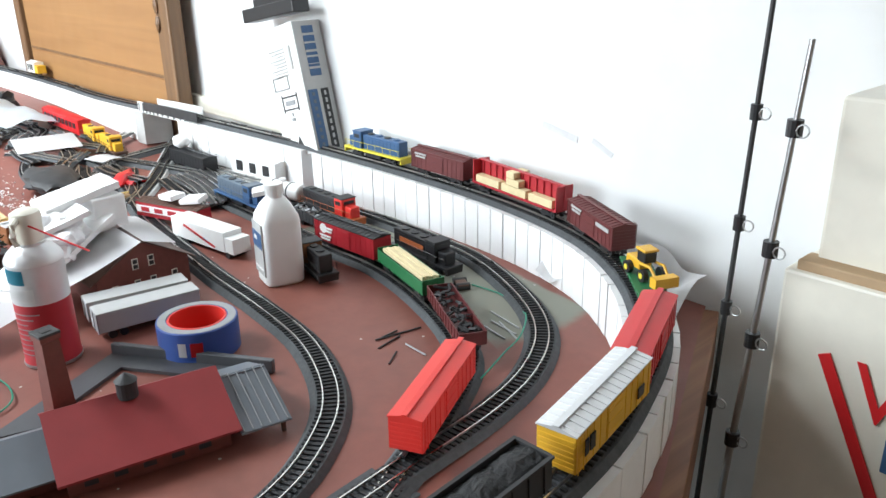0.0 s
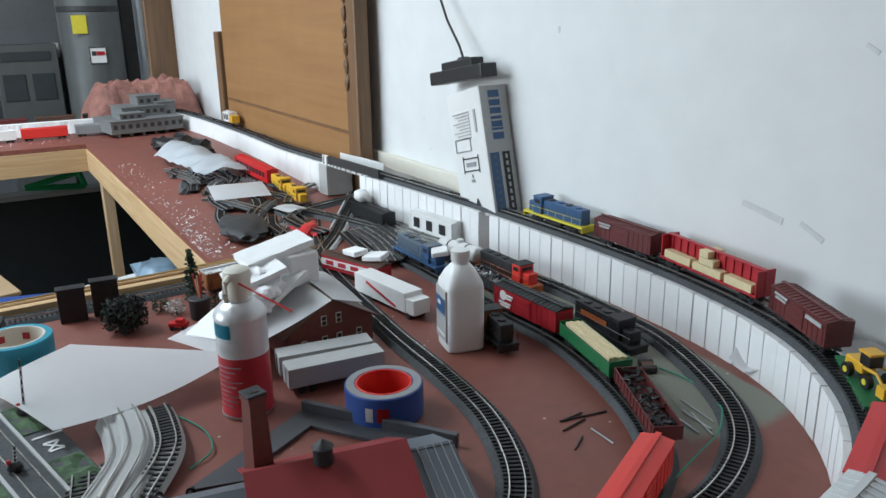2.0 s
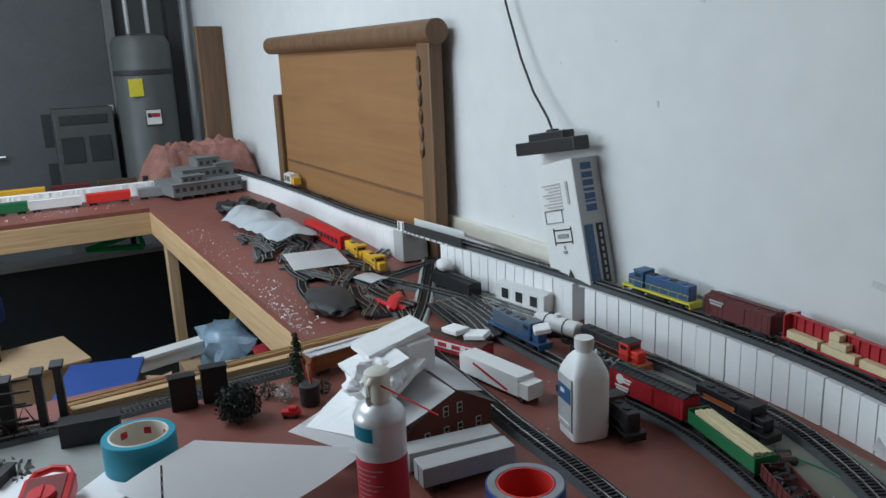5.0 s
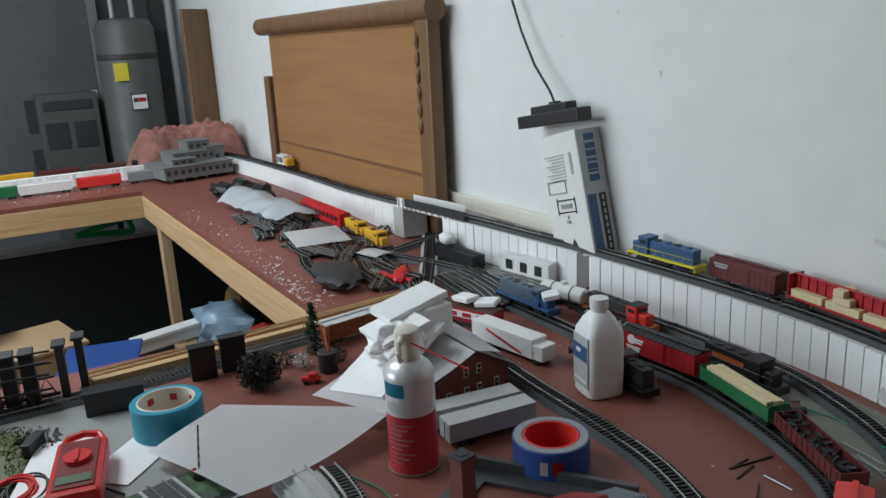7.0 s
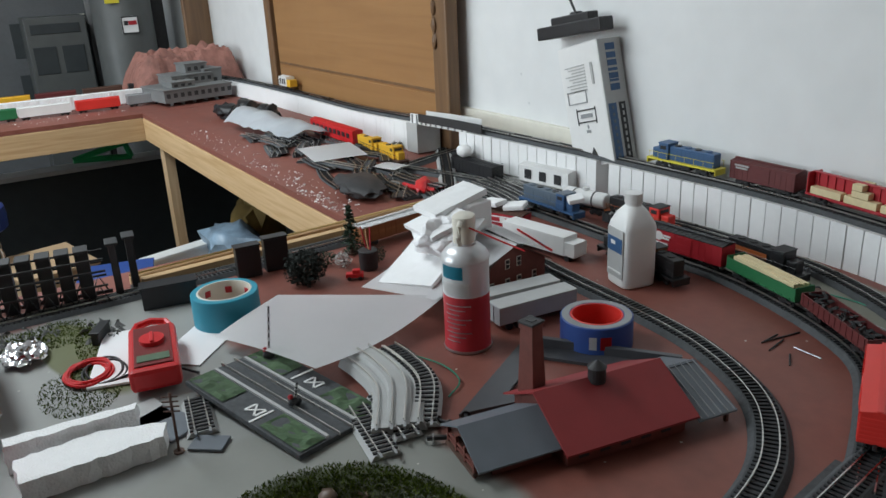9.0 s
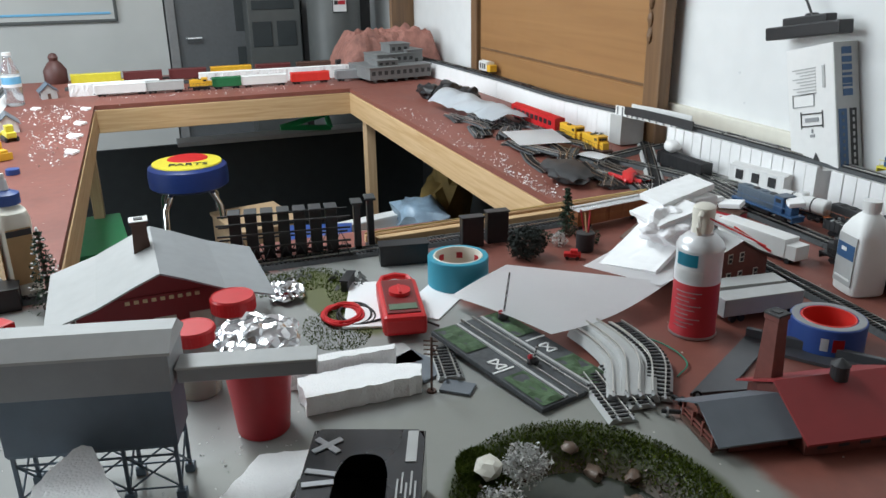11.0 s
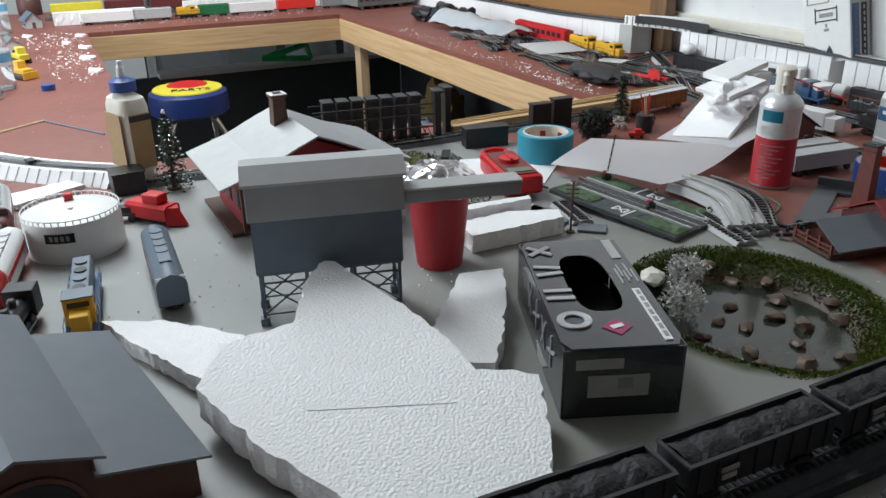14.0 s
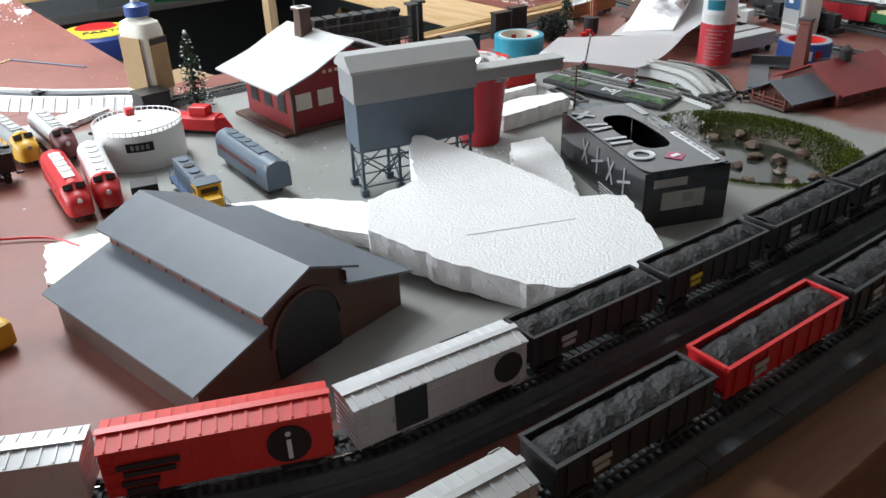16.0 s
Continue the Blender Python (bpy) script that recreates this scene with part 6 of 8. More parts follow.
part("blade", loft(bmesh.new(), [[(0.03, -0.017, 0.002), (0.03, 0.017, 0.002), (0.03, 0.012, 0.028), (0.03, -0.012, 0.028)], [(0.055, -0.003, 0.002), (0.055, 0.003, 0.002), (0.04, 0.002, 0.026), (0.04, -0.002, 0.026)]]), M_RED, pl)
part("chassis", box(bmesh.new(), (0, 0, 0.0045), (0.07, 0.02, 0.007), 0, 0.001), M_BLACK, pl)

# ---- pond ----
bm = bmesh.new()
ring = [bm.verts.new((POND[0] + 0.118 * (1 + 0.12 * noise.noise(Vector((math.cos(a) * 2, math.sin(a) * 2, 4)))) * math.cos(a), POND[1] + 0.102 * (1 + 0.12 * noise.noise(Vector((math.cos(a) * 2, math.sin(a) * 2, 9)))) * math.sin(a), Z - 0.0275)) for a in [TAU * k / 48 for k in range(48)]]
bm.faces.new(ring)
solid("pond_water", bm, M_WATER, "murky dark resin pond water in a hollow", "water", "structure")
stones = [(-0.045, 0.787, 0.014), (0.015, 0.80, 0.015), (0.044, 0.765, 0.013), (0.046, 0.718, 0.012), (0.075, 0.777, 0.015), (0.084, 0.823, 0.014), (0.082, 0.642, 0.015), (0.119, 0.663, 0.018), (0.133, 0.714, 0.016), (0.088, 0.681, 0.012), (-0.078, 0.774, 0.012), (0.037, 0.658, 0.010), (0.0, 0.74, 0.010), (-0.02, 0.82, 0.013), (0.10, 0.74, 0.011), (0.145, 0.76, 0.013), (0.06, 0.84, 0.012), (0.02, 0.70, 0.010)]
for k, (x, y, r) in enumerate(stones):
    dz = pond_dip(x, y)
    solid("pond_stone", ball(bmesh.new(), (0, 0, 0), r * 0.8, (1.15, 0.85, 0.62), 2, 0.5, k + 1), M_STONE, "rounded brown stone lying in toy pond", "stone", smooth=True, group="pond stones", m=pose(x, y, max(Z - dz, Z - 0.0275) + r * 0.2, 0, 0, 37 * k))


def scatter(name, label, category, material, spots, size, count, up=0.0):
    """Small bits as one mesh: blades or crumbs strewn over given spots (x, y, rx, ry)."""
    verts, faces = [], []
    rnd = random.Random(len(label))
    for _ in range(count):
        x0, y0, rx, ry, hole = spots[rnd.randrange(len(spots))]
        a, q = rnd.random() * TAU, math.sqrt(rnd.uniform(hole * hole, 1))
        x, y = x0 + rx * q * math.cos(a), y0 + ry * q * math.sin(a)
        z = Z - pond_dip(x, y)
        s = size * rnd.uniform(0.5, 1.4)
        i = len(verts)
        if up:
            b = rnd.random() * TAU
            dx, dy = s * 0.25 * math.cos(b), s * 0.25 * math.sin(b)
            lx, ly = rnd.uniform(-1, 1) * s * 0.6, rnd.uniform(-1, 1) * s * 0.6
            verts += [(x - dx, y - dy, z), (x + dx, y + dy, z), (x + lx, y + ly, z + s * up)]
            faces.append((i, i + 1, i + 2))
        else:
            c = [(x + s * rnd.uniform(-1, 1), y + s * rnd.uniform(-1, 1), z + (0.05 + rnd.random()) * s * 0.5) for _ in range(4)]
            c[3] = (x, y, z + s * 0.9)
            c[0] = (c[0][0], c[0][1], z)
            verts += c
            faces += [(i, i + 1, i + 2), (i, i + 1, i + 3), (i + 1, i + 2, i + 3), (i + 2, i, i + 3)]
    me = bpy.data.meshes.new(name)
    me.from_pydata(verts, [], faces)
    me.materials.append(material)
    return tagged(new(name, me), label, category, kind="stuff")


M_GRASS2 = mat("bright_static_grass", (0.13, 0.17, 0.02), 0.95, 0, 0.4, 60, 0.2, spec=0.1)
scatter("grass", "dark olive static grass round toy pond", "grass", M_GRASS, [(POND[0], POND[1], 0.150, 0.140, 0.74), (POND[0] - 0.02, POND[1] + 0.005, 0.150, 0.138, 0.76), (-0.06, 0.665, 0.045, 0.03, 0)], 0.0036, 26000, 0.7)
scatter("grass", "brighter green static grass on pond bank", "grass", M_GRASS2, [(POND[0] + 0.01, POND[1] + 0.05, 0.13, 0.09, 0.6), (POND[0] + 0.11, POND[1] + 0.0, 0.04, 0.10, 0.1)], 0.0036, 6000, 0.7)
scatter("gravel", "brown gravel strewn along pond bank", "gravel", M_STONE, [(POND[0], POND[1], 0.135, 0.12, 0.6), (POND[0] + 0.07, POND[1] - 0.06, 0.05, 0.04, 0.0), (POND[0] + 0.02, POND[1] - 0.10, 0.06, 0.03, 0.0)], 0.0035, 1300)
scatter("grass", "olive grass patch with twigs behind cup", "grass", M_GRASS, [(-0.45, 0.60, 0.07, 0.05, 0), (-0.56, 0.65, 0.10, 0.035, 0), (-0.66, 0.60, 0.05, 0.06, 0), (-0.66, 0.52, 0.05, 0.06, 0)], 0.0035, 6000, 0.8)
scatter("gravel", "grey rubble beside black trestle", "gravel", mat("grey_stone", (0.16, 0.165, 0.16), 0.7, 0, 0.3, 90, 0.3), [(-0.67, 0.56, 0.05, 0.05, 0), (-0.63, 0.66, 0.05, 0.03, 0)], 0.008, 90)


def bush(label, x, y, z, r, material, seed, n=900, leaf=0.0045):
    t = thing("bush", label, "bush", x, y, z, group="bushes")
    rnd = random.Random(seed)
    part("stem", tube(bmesh.new(), [(0, 0, -0.002), (0.002, 0, r * 0.5), (0, 0.001, r)], 0.002, 6), M_BROWN, t)
    verts, faces = [], []
    for _ in range(n):
        d = Vector((rnd.gauss(0, 1), rnd.gauss(0, 1), rnd.gauss(0, 1))).normalized()
        k = rnd.uniform(0.55, 1.05) * (1 + 0.25 * noise.noise(d * 2 + Vector((seed, 0, 0))))
        p = Vector((d.x * r * k, d.y * r * k, r * 0.85 + d.z * r * 0.85 * k))
        if p.z < 0:
            continue
        i = len(verts)
        for _v in range(3):
            verts.append(p + leaf * Vector((rnd.uniform(-1, 1), rnd.uniform(-1, 1), rnd.uniform(-1, 1))))
        faces.append((i, i + 1, i + 2))
    me = bpy.data.meshes.new("foliage")
    me.from_pydata(verts, [], faces)
    me.materials.append(material)
    ob = new("foliage", me)
    ob.parent = t
    tagged(ob, kind="stuff")
    return t


bush("small snow-covered bush at pond edge", -0.040, 0.700, Z - 0.006, 0.024, M_SNOWY, 1, 1200, 0.003)
bush("snow-dusted bush beside glove carton", 0.012, 0.648, Z - 0.008, 0.024, M_SNOWY, 2, 900, 0.003)
bush("dark feathery bush beside teal tape", -0.61, 0.985, Z, 0.034, mat("blackish_moss", (0.012, 0.017, 0.013), 0.8, 0, 0.3, 150, 0.2), 3, 2600, 0.004)
solid("white_rock", ball(bmesh.new(), (0, 0, 0), 0.014, (1.2, 1, 0.7), 2, 0.4, 5), M_CREAM, "pale rock beside snowy bush", "rock", m=pose(-0.062, 0.668, Z + 0.004))


def conifer(label, x, y, h, r, seed, tip=M_LEAF):
    t = thing("toy_tree", label, "toy tree", x, y, Z, group="toy trees")
    part("trunk", tube(bmesh.new(), [(0, 0, 0), (0, 0, h * 0.5), (0, 0, h * 0.96)], 0.004, 8, 0.001), M_BROWN, t)
    part("base", cyl(bmesh.new(), (0, 0, 0.002), 0.012, 0.004, 14), M_BROWN, t)
    rnd = random.Random(seed)
    verts, faces = [], []
    tiers = 13
    for k in range(tiers):
        z = h * (0.12 + 0.86 * k / tiers)
        rr = r * (1 - k / tiers) ** 0.8 * rnd.uniform(0.85, 1.1)
        for _ in range(14):
            a = rnd.random() * TAU
            for q in range(7):
                f_ = q / 6
                p = Vector((rr * f_ * math.cos(a), rr * f_ * math.sin(a), z - rr * 0.45 * f_))
                i = len(verts)
                for _v in range(3):
                    verts.append(p + 0.0042 * Vector((rnd.uniform(-1, 1), rnd.uniform(-1, 1), rnd.uniform(-0.8, 0.8))))
                faces.append((i, i + 1, i + 2))
    me = bpy.data.meshes.new("needles")
    me.from_pydata(verts, [], faces)
    me.materials.append(tip)
    ob = new("needles", me)
    ob.parent = t
    tagged(ob, kind="stuff")
    if tip is not M_LEAF or seed == 7:
        bm = bmesh.new()
        for _ in range(60):
            k = rnd.random()
            a = rnd.random() * TAU
            q = r * (1 - k) ** 0.8
            ball(bm, (q * math.cos(a), q * math.sin(a), h * (0.12 + 0.86 * k) - q * 0.4), 0.0016, (1.4, 1.4, 0.7), 1)
        tagged(part("snow", bm, M_WHITE, t), kind="stuff")
    return t


conifer("snow-tipped toy fir tree beside glue bottle", -0.70, 0.204, 0.135, 0.033, 7)
conifer("dark toy fir tree beside track", -0.69, 1.112, 0.10, 0.022, 8)

# ---- road crossing and loose track ----
rc = thing("road_crossing", "toy road crossing plate with turf corners and rails", "road crossing", -0.262, 0.802, Z, 15)
rc.matrix_basis = pose(-0.262, 0.802, Z + 0.004, -2, 3, 15)
part("plate", box(bmesh.new(), (0, 0, 0.005), (0.228, 0.128, 0.007), 0, 0.001), M_BED, rc)
for sx, sy in ((-1, -1), (-1, 1), (1, -1), (1, 1)):
    bm = bmesh.new()
    g = [[bm.verts.new((sx * 0.074 + 0.037 * (2 * i / 10 - 1), sy * 0.0435 + 0.0175 * (2 * j / 6 - 1), 0.010 + 0.006 * noise.noise(Vector((sx * 3 + i * 0.4, sy * 5 + j * 0.5, 1))) * (0 < i < 10) * (0 < j < 6))) for j in range(7)] for i in range(11)]
    for i in range(10):
        for j in range(6):
            bm.faces.new((g[i][j], g[i + 1][j], g[i + 1][j + 1], g[i][j + 1]))
    part("turf", bm, M_MOSS, rc, "dark green flocked turf")
for y in (-0.0095, 0.0095):
    part("rail", box(bmesh.new(), (0, y, 0.0105), (0.232, 0.0015, 0.004)), M_RAIL, rc)
for y in (-0.022, 0.022):
    part("guard_strip", box(bmesh.new(), (0, y, 0.0098), (0.22, 0.004, 0.003)), M_LGREY, rc)
for sy in (-1, 1):
    part("stop_line", box(bmesh.new(), (-0.022 * sy, sy * 0.047, 0.0091), (0.003, 0.034, 0.001)), M_WHITE, rc)
    for a in (45, -45):
        part("road_mark", box(bmesh.new(), (0, 0, 0), (0.024, 0.0025, 0.001)), M_WHITE, rc).matrix_basis = pose(0.006, sy * 0.044, 0.0092, 0, 0, a)
    for dx in (-0.010, 0.010):
        part("road_mark", box(bmesh.new(), (0.006 + dx, sy * 0.044, 0.0091), (0.003, 0.016, 0.001)), M_WHITE, rc)
for x, y, h in ((-0.09, 0.046, 0.072), (0.03, -0.005, 0.03)):
    sg = part("signal_base", ball(bmesh.new(), (x, y, 0.014), 0.008, (1, 1, 0.9), 2, 0.2), M_DARK, rc)
    part("signal_mast", tube(bmesh.new(), [(x, y, 0.012), (x + 0.006, y, 0.012 + h)], 0.0013, 6), M_DARK, rc)
    for k in range(5):
        part("mast_band", cyl(bmesh.new(), (x + 0.006 * (k + 1) / 6, y, 0.012 + h * (k + 1) / 6), 0.0018, h * 0.07, 8), M_LGREY, rc)
    part("signal_light", cyl(bmesh.new(), (x, y - 0.006, 0.022), 0.0028, 0.004, 10, axis="y"), M_CRIMSON, rc)


def loose_track(label, pts, grey=M_LGREY, h=0.006, w=0.018, ties=True):
    ln = Line(pts, 0.008)
    t = thing("loose_track", label, "loose track", group="loose track")
    part("roadbed", sweep(bmesh.new(), ln, 0, ln.length, [(-w, 0.0), (w, 0.0), (w - 0.005, h), (-w + 0.005, h)]), grey, t)
    for a in (-0.0083, 0.0083):
        part("rail", sweep(bmesh.new(), ln, 0.001, ln.length - 0.001, [(a - 0.0008, h + 0.002), (a + 0.0008, h + 0.002), (a + 0.0008, h + 0.0046), (a - 0.0008, h + 0.0046)]), M_RAIL, t)
    if ties:
        bm = bmesh.new()
        n = int(ln.length / 0.008)
        for k in range(n):
            p, d = ln.at((k + 0.5) * ln.length / n)
            box(bm, (p.x, p.y, p.z + h + 0.001), (0.0034, 0.028, 0.002), math.atan2(d.y, d.x))
        tagged(part("tie_strip", bm, M_TIE, t), kind="stuff")
    p, d = ln.at(ln.length - 0.001)
    for a in (-0.0083, 0.0083):
        q = ln.side(ln.length - 0.001, a)
        part("joiner", box(bmesh.new(), (q.x + d.x * 0.005, q.y + d.y * 0.005, q.z + h + 0.002), (0.011, 0.003, 0.003), math.atan2(d.y, d.x)), M_STEEL, t)
    return t


for k in range(4):
    o = 0.020 * k
    loose_track("curved grey roadbed section stacked upside down" if k < 3 else "curved track section on grey roadbed stacked with others", [(-0.300 + o * 0.2, 0.912 + o * 0.9, Z + 0.004 + 0.006 * (k % 2)), (-0.25 + o * 0.2, 0.913 + o * 0.85, Z + 0.006 + 0.007 * (k % 2)), (-0.19 + o * 0.3, 0.905 + o * 0.8, Z + 0.006 + 0.007 * (k % 2)), (-0.12 + o * 0.2, 0.865 + o * 0.75, Z + 0.003)], h=0.011 if k < 3 else 0.006, ties=k == 3)
loose_track("straight track section lying on table", [(-0.19, 0.865, Z + 0.001), (-0.085, 0.848, Z + 0.001)])
loose_track("short track section under road crossing", [(-0.33, 0.715, Z + 0.001), (-0.25, 0.70, Z + 0.001)])
loose_track("short track section lying on table", [(-0.20, 0.90, Z + 0.002), (-0.10, 0.885, Z + 0.002)])
for k, (x, y, a) in enumerate(((-0.10, 0.93, 20), (-0.075, 0.91, 60), (-0.09, 0.955, -30), (-0.06, 0.945, 10), (-0.11, 0.905, 100))):
    t = thing("rail_coupler", "small black and steel wheelset lying loose", "wheelset", x, y, Z, a, group="loose wheelsets")
    for dx in (-0.008, 0.008):
        part("wheel", cyl(bmesh.new(), (dx, 0, 0.006), 0.006, 0.002, 14, axis="x"), M_STEEL if k % 2 else M_BLACK, t)
    part("axle", cyl(bmesh.new(), (0, 0, 0.006), 0.0014, 0.026, 8, axis="x"), M_BLACK, t)
    part("frame", box(bmesh.new(), (0, 0, 0.007), (0.03, 0.004, 0.005), 0, 0.001), M_BLACK, t)
tpole = thing("telegraph_pole", "dark toy telegraph pole with crossarms", "toy pole", -0.235, 0.668, Z, 60)
part("pole", tube(bmesh.new(), [(0, 0, 0), (0.001, 0, 0.075)], 0.0016, 7), M_BROWN, tpole)
part("base", cyl(bmesh.new(), (0, 0, 0.0012), 0.006, 0.0024, 12), M_BROWN, tpole)
for k in range(4):
    part("crossarm", box(bmesh.new(), (0, 0, 0.052 + 0.006 * k), (0.018, 0.0012, 0.0014)), M_BROWN, tpole)
for x, y, w, d, a, m in ((-0.30, 0.672, 0.075, 0.05, 25, M_ROOF), (-0.228, 0.70, 0.04, 0.028, 50, M_ROOF), (-0.335, 0.655, 0.06, 0.05, 10, M_LGREY)):
    solid("flat_plate", box(bmesh.new(), (0, 0, 0.002), (w, d, 0.0035), 0, 0.0006), m, "small flat grey plastic plate lying loose", "plastic plate", group="plastic plates", m=pose(x, y, Z + 0.0005, 0, 0, a))

# ---- multimeter, leads, foil ----
mm = thing("multimeter", "red digital multimeter with dial on white card", "multimeter", -0.448, 0.697, Z + 0.006, 168)
mm.matrix_basis = mm.matrix_basis @ Matrix.Diagonal((1.06, 0.95, 1.1, 1))
part("holster", box(bmesh.new(), (0, 0, 0.015), (0.135, 0.066, 0.028), 0, 0.006), M_RED, mm)
part("face", box(bmesh.new(), (0, 0, 0.0298), (0.115, 0.05, 0.002), 0, 0.001), mat("dark_red_face", (0.18, 0.02, 0.02), 0.4), mm)
part("dial", cyl(bmesh.new(), (0.008, 0, 0.033), 0.017, 0.006, 28), M_RED, mm, "round red selector dial")
part("dial_bar", box(bmesh.new(), (0.008, 0, 0.037), (0.03, 0.005, 0.003), 0, 0.001), M_RED, mm)
part("display", box(bmesh.new(), (-0.04, 0, 0.0312), (0.018, 0.042, 0.0014)), mat("lcd_green", (0.12, 0.18, 0.12), 0.3), mm)
part("handle", tube(bmesh.new(), [(0.066, -0.028, 0.02), (0.082, -0.02, 0.024), (0.086, 0, 0.026), (0.082, 0.02, 0.024), (0.066, 0.028, 0.02)], 0.005, 8), M_RED, mm)
solid("white_card", box(bmesh.new(), (0, 0, 0.002), (0.17, 0.08, 0.004), 0, 0.0006), M_PAPER, "white printed card under multimeter", "card", m=pose(-0.515, 0.672, Z + 0.0008, 0, 0, 162))
solid("white_card", box(bmesh.new(), (0, 0, 0.001), (0.12, 0.07, 0.0016)), M_PAPER, "white printed card beside teal tape", "card", m=pose(-0.49, 0.765, Z + 0.0006, 0, 0, 135))


def coil(name, label, cx, cy, r, turns, material, wire=0.0016, seed=1, squash=0.8, tail=None):
    rnd = random.Random(seed)
    pts = []
    for k in range(turns * 18):
        a = TAU * k / 18
        q = r * (0.75 + 0.35 * noise.noise(Vector((k * 0.11, seed, 0))))
        pts.append((cx + q * math.cos(a) + 0.006 * math.sin(k * 0.21), cy + squash * q * math.sin(a), Z + 0.003 + 0.012 * abs(noise.noise(Vector((k * 0.07, seed * 2, 3))))))
    if tail:
        pts += tail
    ln = Line(pts, 0.01)
    return solid(name, tube(bmesh.new(), ln.p, wire, 6), material, label, "cable", smooth=True)


coil("test_lead", "coiled red test lead on table", -0.49, 0.615, 0.045, 6, M_RED, 0.002, 1)
coil("test_lead", "coiled black test lead beside multimeter", -0.485, 0.64, 0.05, 2, M_BLACK, 0.0018, 2, 0.7, [(-0.44, 0.70, Z + 0.01), (-0.40, 0.74, Z + 0.003)])
coil("red_wire", "loose red wire looping on brown table", -0.40, -0.21, 0.05, 1, M_RED, 0.0016, 4, 0.5, [(-0.32, -0.14, Z + 0.004), (-0.27, -0.115, Z + 0.004)])
for pts in ([(-0.054, 1.591, Z), (0.0, 1.596, Z), (0.05, 1.575, Z), (0.084, 1.555, Z + 0.01), (0.125, 1.50, Z + 0.015), (0.139, 1.455, Z + 0.012), (0.15, 1.40, Z), (0.155, 1.36, Z)], [(-0.285, 0.985, Z), (-0.22, 1.005, Z + 0.003), (-0.17, 1.0, Z + 0.003), (-0.15, 0.97, Z)]):
    ln = Line([(x, y, z + 0.0013) for x, y, z in pts], 0.008)
    solid("green_wire", tube(bmesh.new(), ln.p, 0.0011, 6), mat("green_wire", (0.02, 0.25, 0.16), 0.45), "thin green wire lying on table", "wire", smooth=True, group="wires")
bm = ball(bmesh.new(), (0, 0, 0), 0.034, (1.1, 0.8, 0.3), 4, 0.4, 6)
for v in bm.verts:
    v.co += 0.006 * Vector((noise.noise(v.co * 120), noise.noise(v.co * 120 + Vector((5, 0, 0))), noise.noise(v.co * 120 + Vector((0, 7, 0)))))
solid("foil_scrap", bm, M_FOIL, "flattened scrap of crumpled silver foil", "foil", m=pose(-0.60, 0.555, Z + 0.009))
for k, (a, b) in enumerate((((-0.012, 1.389), (-0.014, 1.415)), ((0.008, 1.369), (0.0, 1.41)), ((-0.012, 1.38), (0.0, 1.445)), ((0.048, 1.354), (0.03, 1.38)), ((0.022, 1.401), (0.061, 1.40)), ((0.055, 1.507), (0.098, 1.50)), ((0.05, 1.525), (0.1, 1.519)), ((0.03, 1.545), (0.09, 1.535)), ((0.06, 1.53), (0.11, 1.51)))):
    d_ = Vector((b[0] - a[0], b[1] - a[1]))
    solid("stick", cyl(bmesh.new(), (0, 0, 0), 0.0011, max(d_.length, 0.03), 8, axis="x"), M_DARK if k < 4 else M_STEEL, "thin dark stick lying on table" if k < 4 else "thin pale rod lying on table", "stick", group="sticks", m=pose((a[0] + b[0]) / 2, (a[1] + b[1]) / 2, Z + 0.0014, 0, 0, math.degrees(math.atan2(d_.y, d_.x))))

# ---- black parts, strips and trestle by the well ----
for x, y, w, d, h, a in ((-0.672, 0.775, 0.03, 0.085, 0.036, -10), (-0.705, 0.92, 0.02, 0.042, 0.056, -5), (-0.708, 0.972, 0.02, 0.042, 0.060, -5), (-0.725, 0.135, 0.045, 0.05, 0.035, 5), (-0.60, 0.655, 0.012, 0.045, 0.018, 60)):
    t = thing("black_block", "black plastic block standing on table", "plastic block", x, y, Z, a, group="black blocks")
    part("block", box(bmesh.new(), (0, 0, h / 2), (w, d, h), 0, 0.0015), M_BLACK, t)
    part("lip", box(bmesh.new(), (0, 0, h + 0.001), (w + 0.003, d + 0.003, 0.003), 0, 0.0006), M_BLACK, t)
for x0, y0, x1, y1, w, h, z in ((-0.80, 0.74, -0.845, 1.40, 0.012, 0.014, 0.012), (-0.775, 0.755, -0.80, 1.36, 0.018, 0.016, 0.0)):
    d_ = Vector((x1 - x0, y1 - y0))
    solid("wood_strip", box(bmesh.new(), (0, 0, h / 2), (d_.length, w, h), 0, 0.001), M_PINE, "long pine strip beside table well", "wood strip", group="wood strips", m=pose((x0 + x1) / 2, (y0 + y1) / 2, Z + 0.0006, 0, 0, math.degrees(math.atan2(d_.y, d_.x))))
solid("brass_rail", tube(bmesh.new(), [(-0.80, 0.74, Z + 0.018), (-0.845, 1.40, Z + 0.018)], 0.0022, 8), M_BRASS, "long brass rail on pine strip", "rail")
EDGE = Line([(-0.745, 0.10, Z), (-0.745, 0.45, Z), (-0.742, 0.75, Z), (-0.752, 1.05, Z), (-0.775, 1.28, Z), (-0.85, 1.40, Z), (-0.97, 1.455, Z), (-1.09, 1.47, Z), (-1.25, 1.455, Z), (-1.34, 1.44, Z)])
track(EDGE, 0.02, EDGE.length, "straight model track along table well on grey roadbed")
LINK = Line([(-1.255, 1.735, Z), (-1.235, 1.66, Z), (-1.205, 1.57, Z), (-1.175, 1.50, Z), (-1.10, 1.44, Z), (-1.0, 1.40, Z), (-0.92, 1.385, Z)])
track(LINK, 0.0, LINK.length, "model track running under girder bridge")
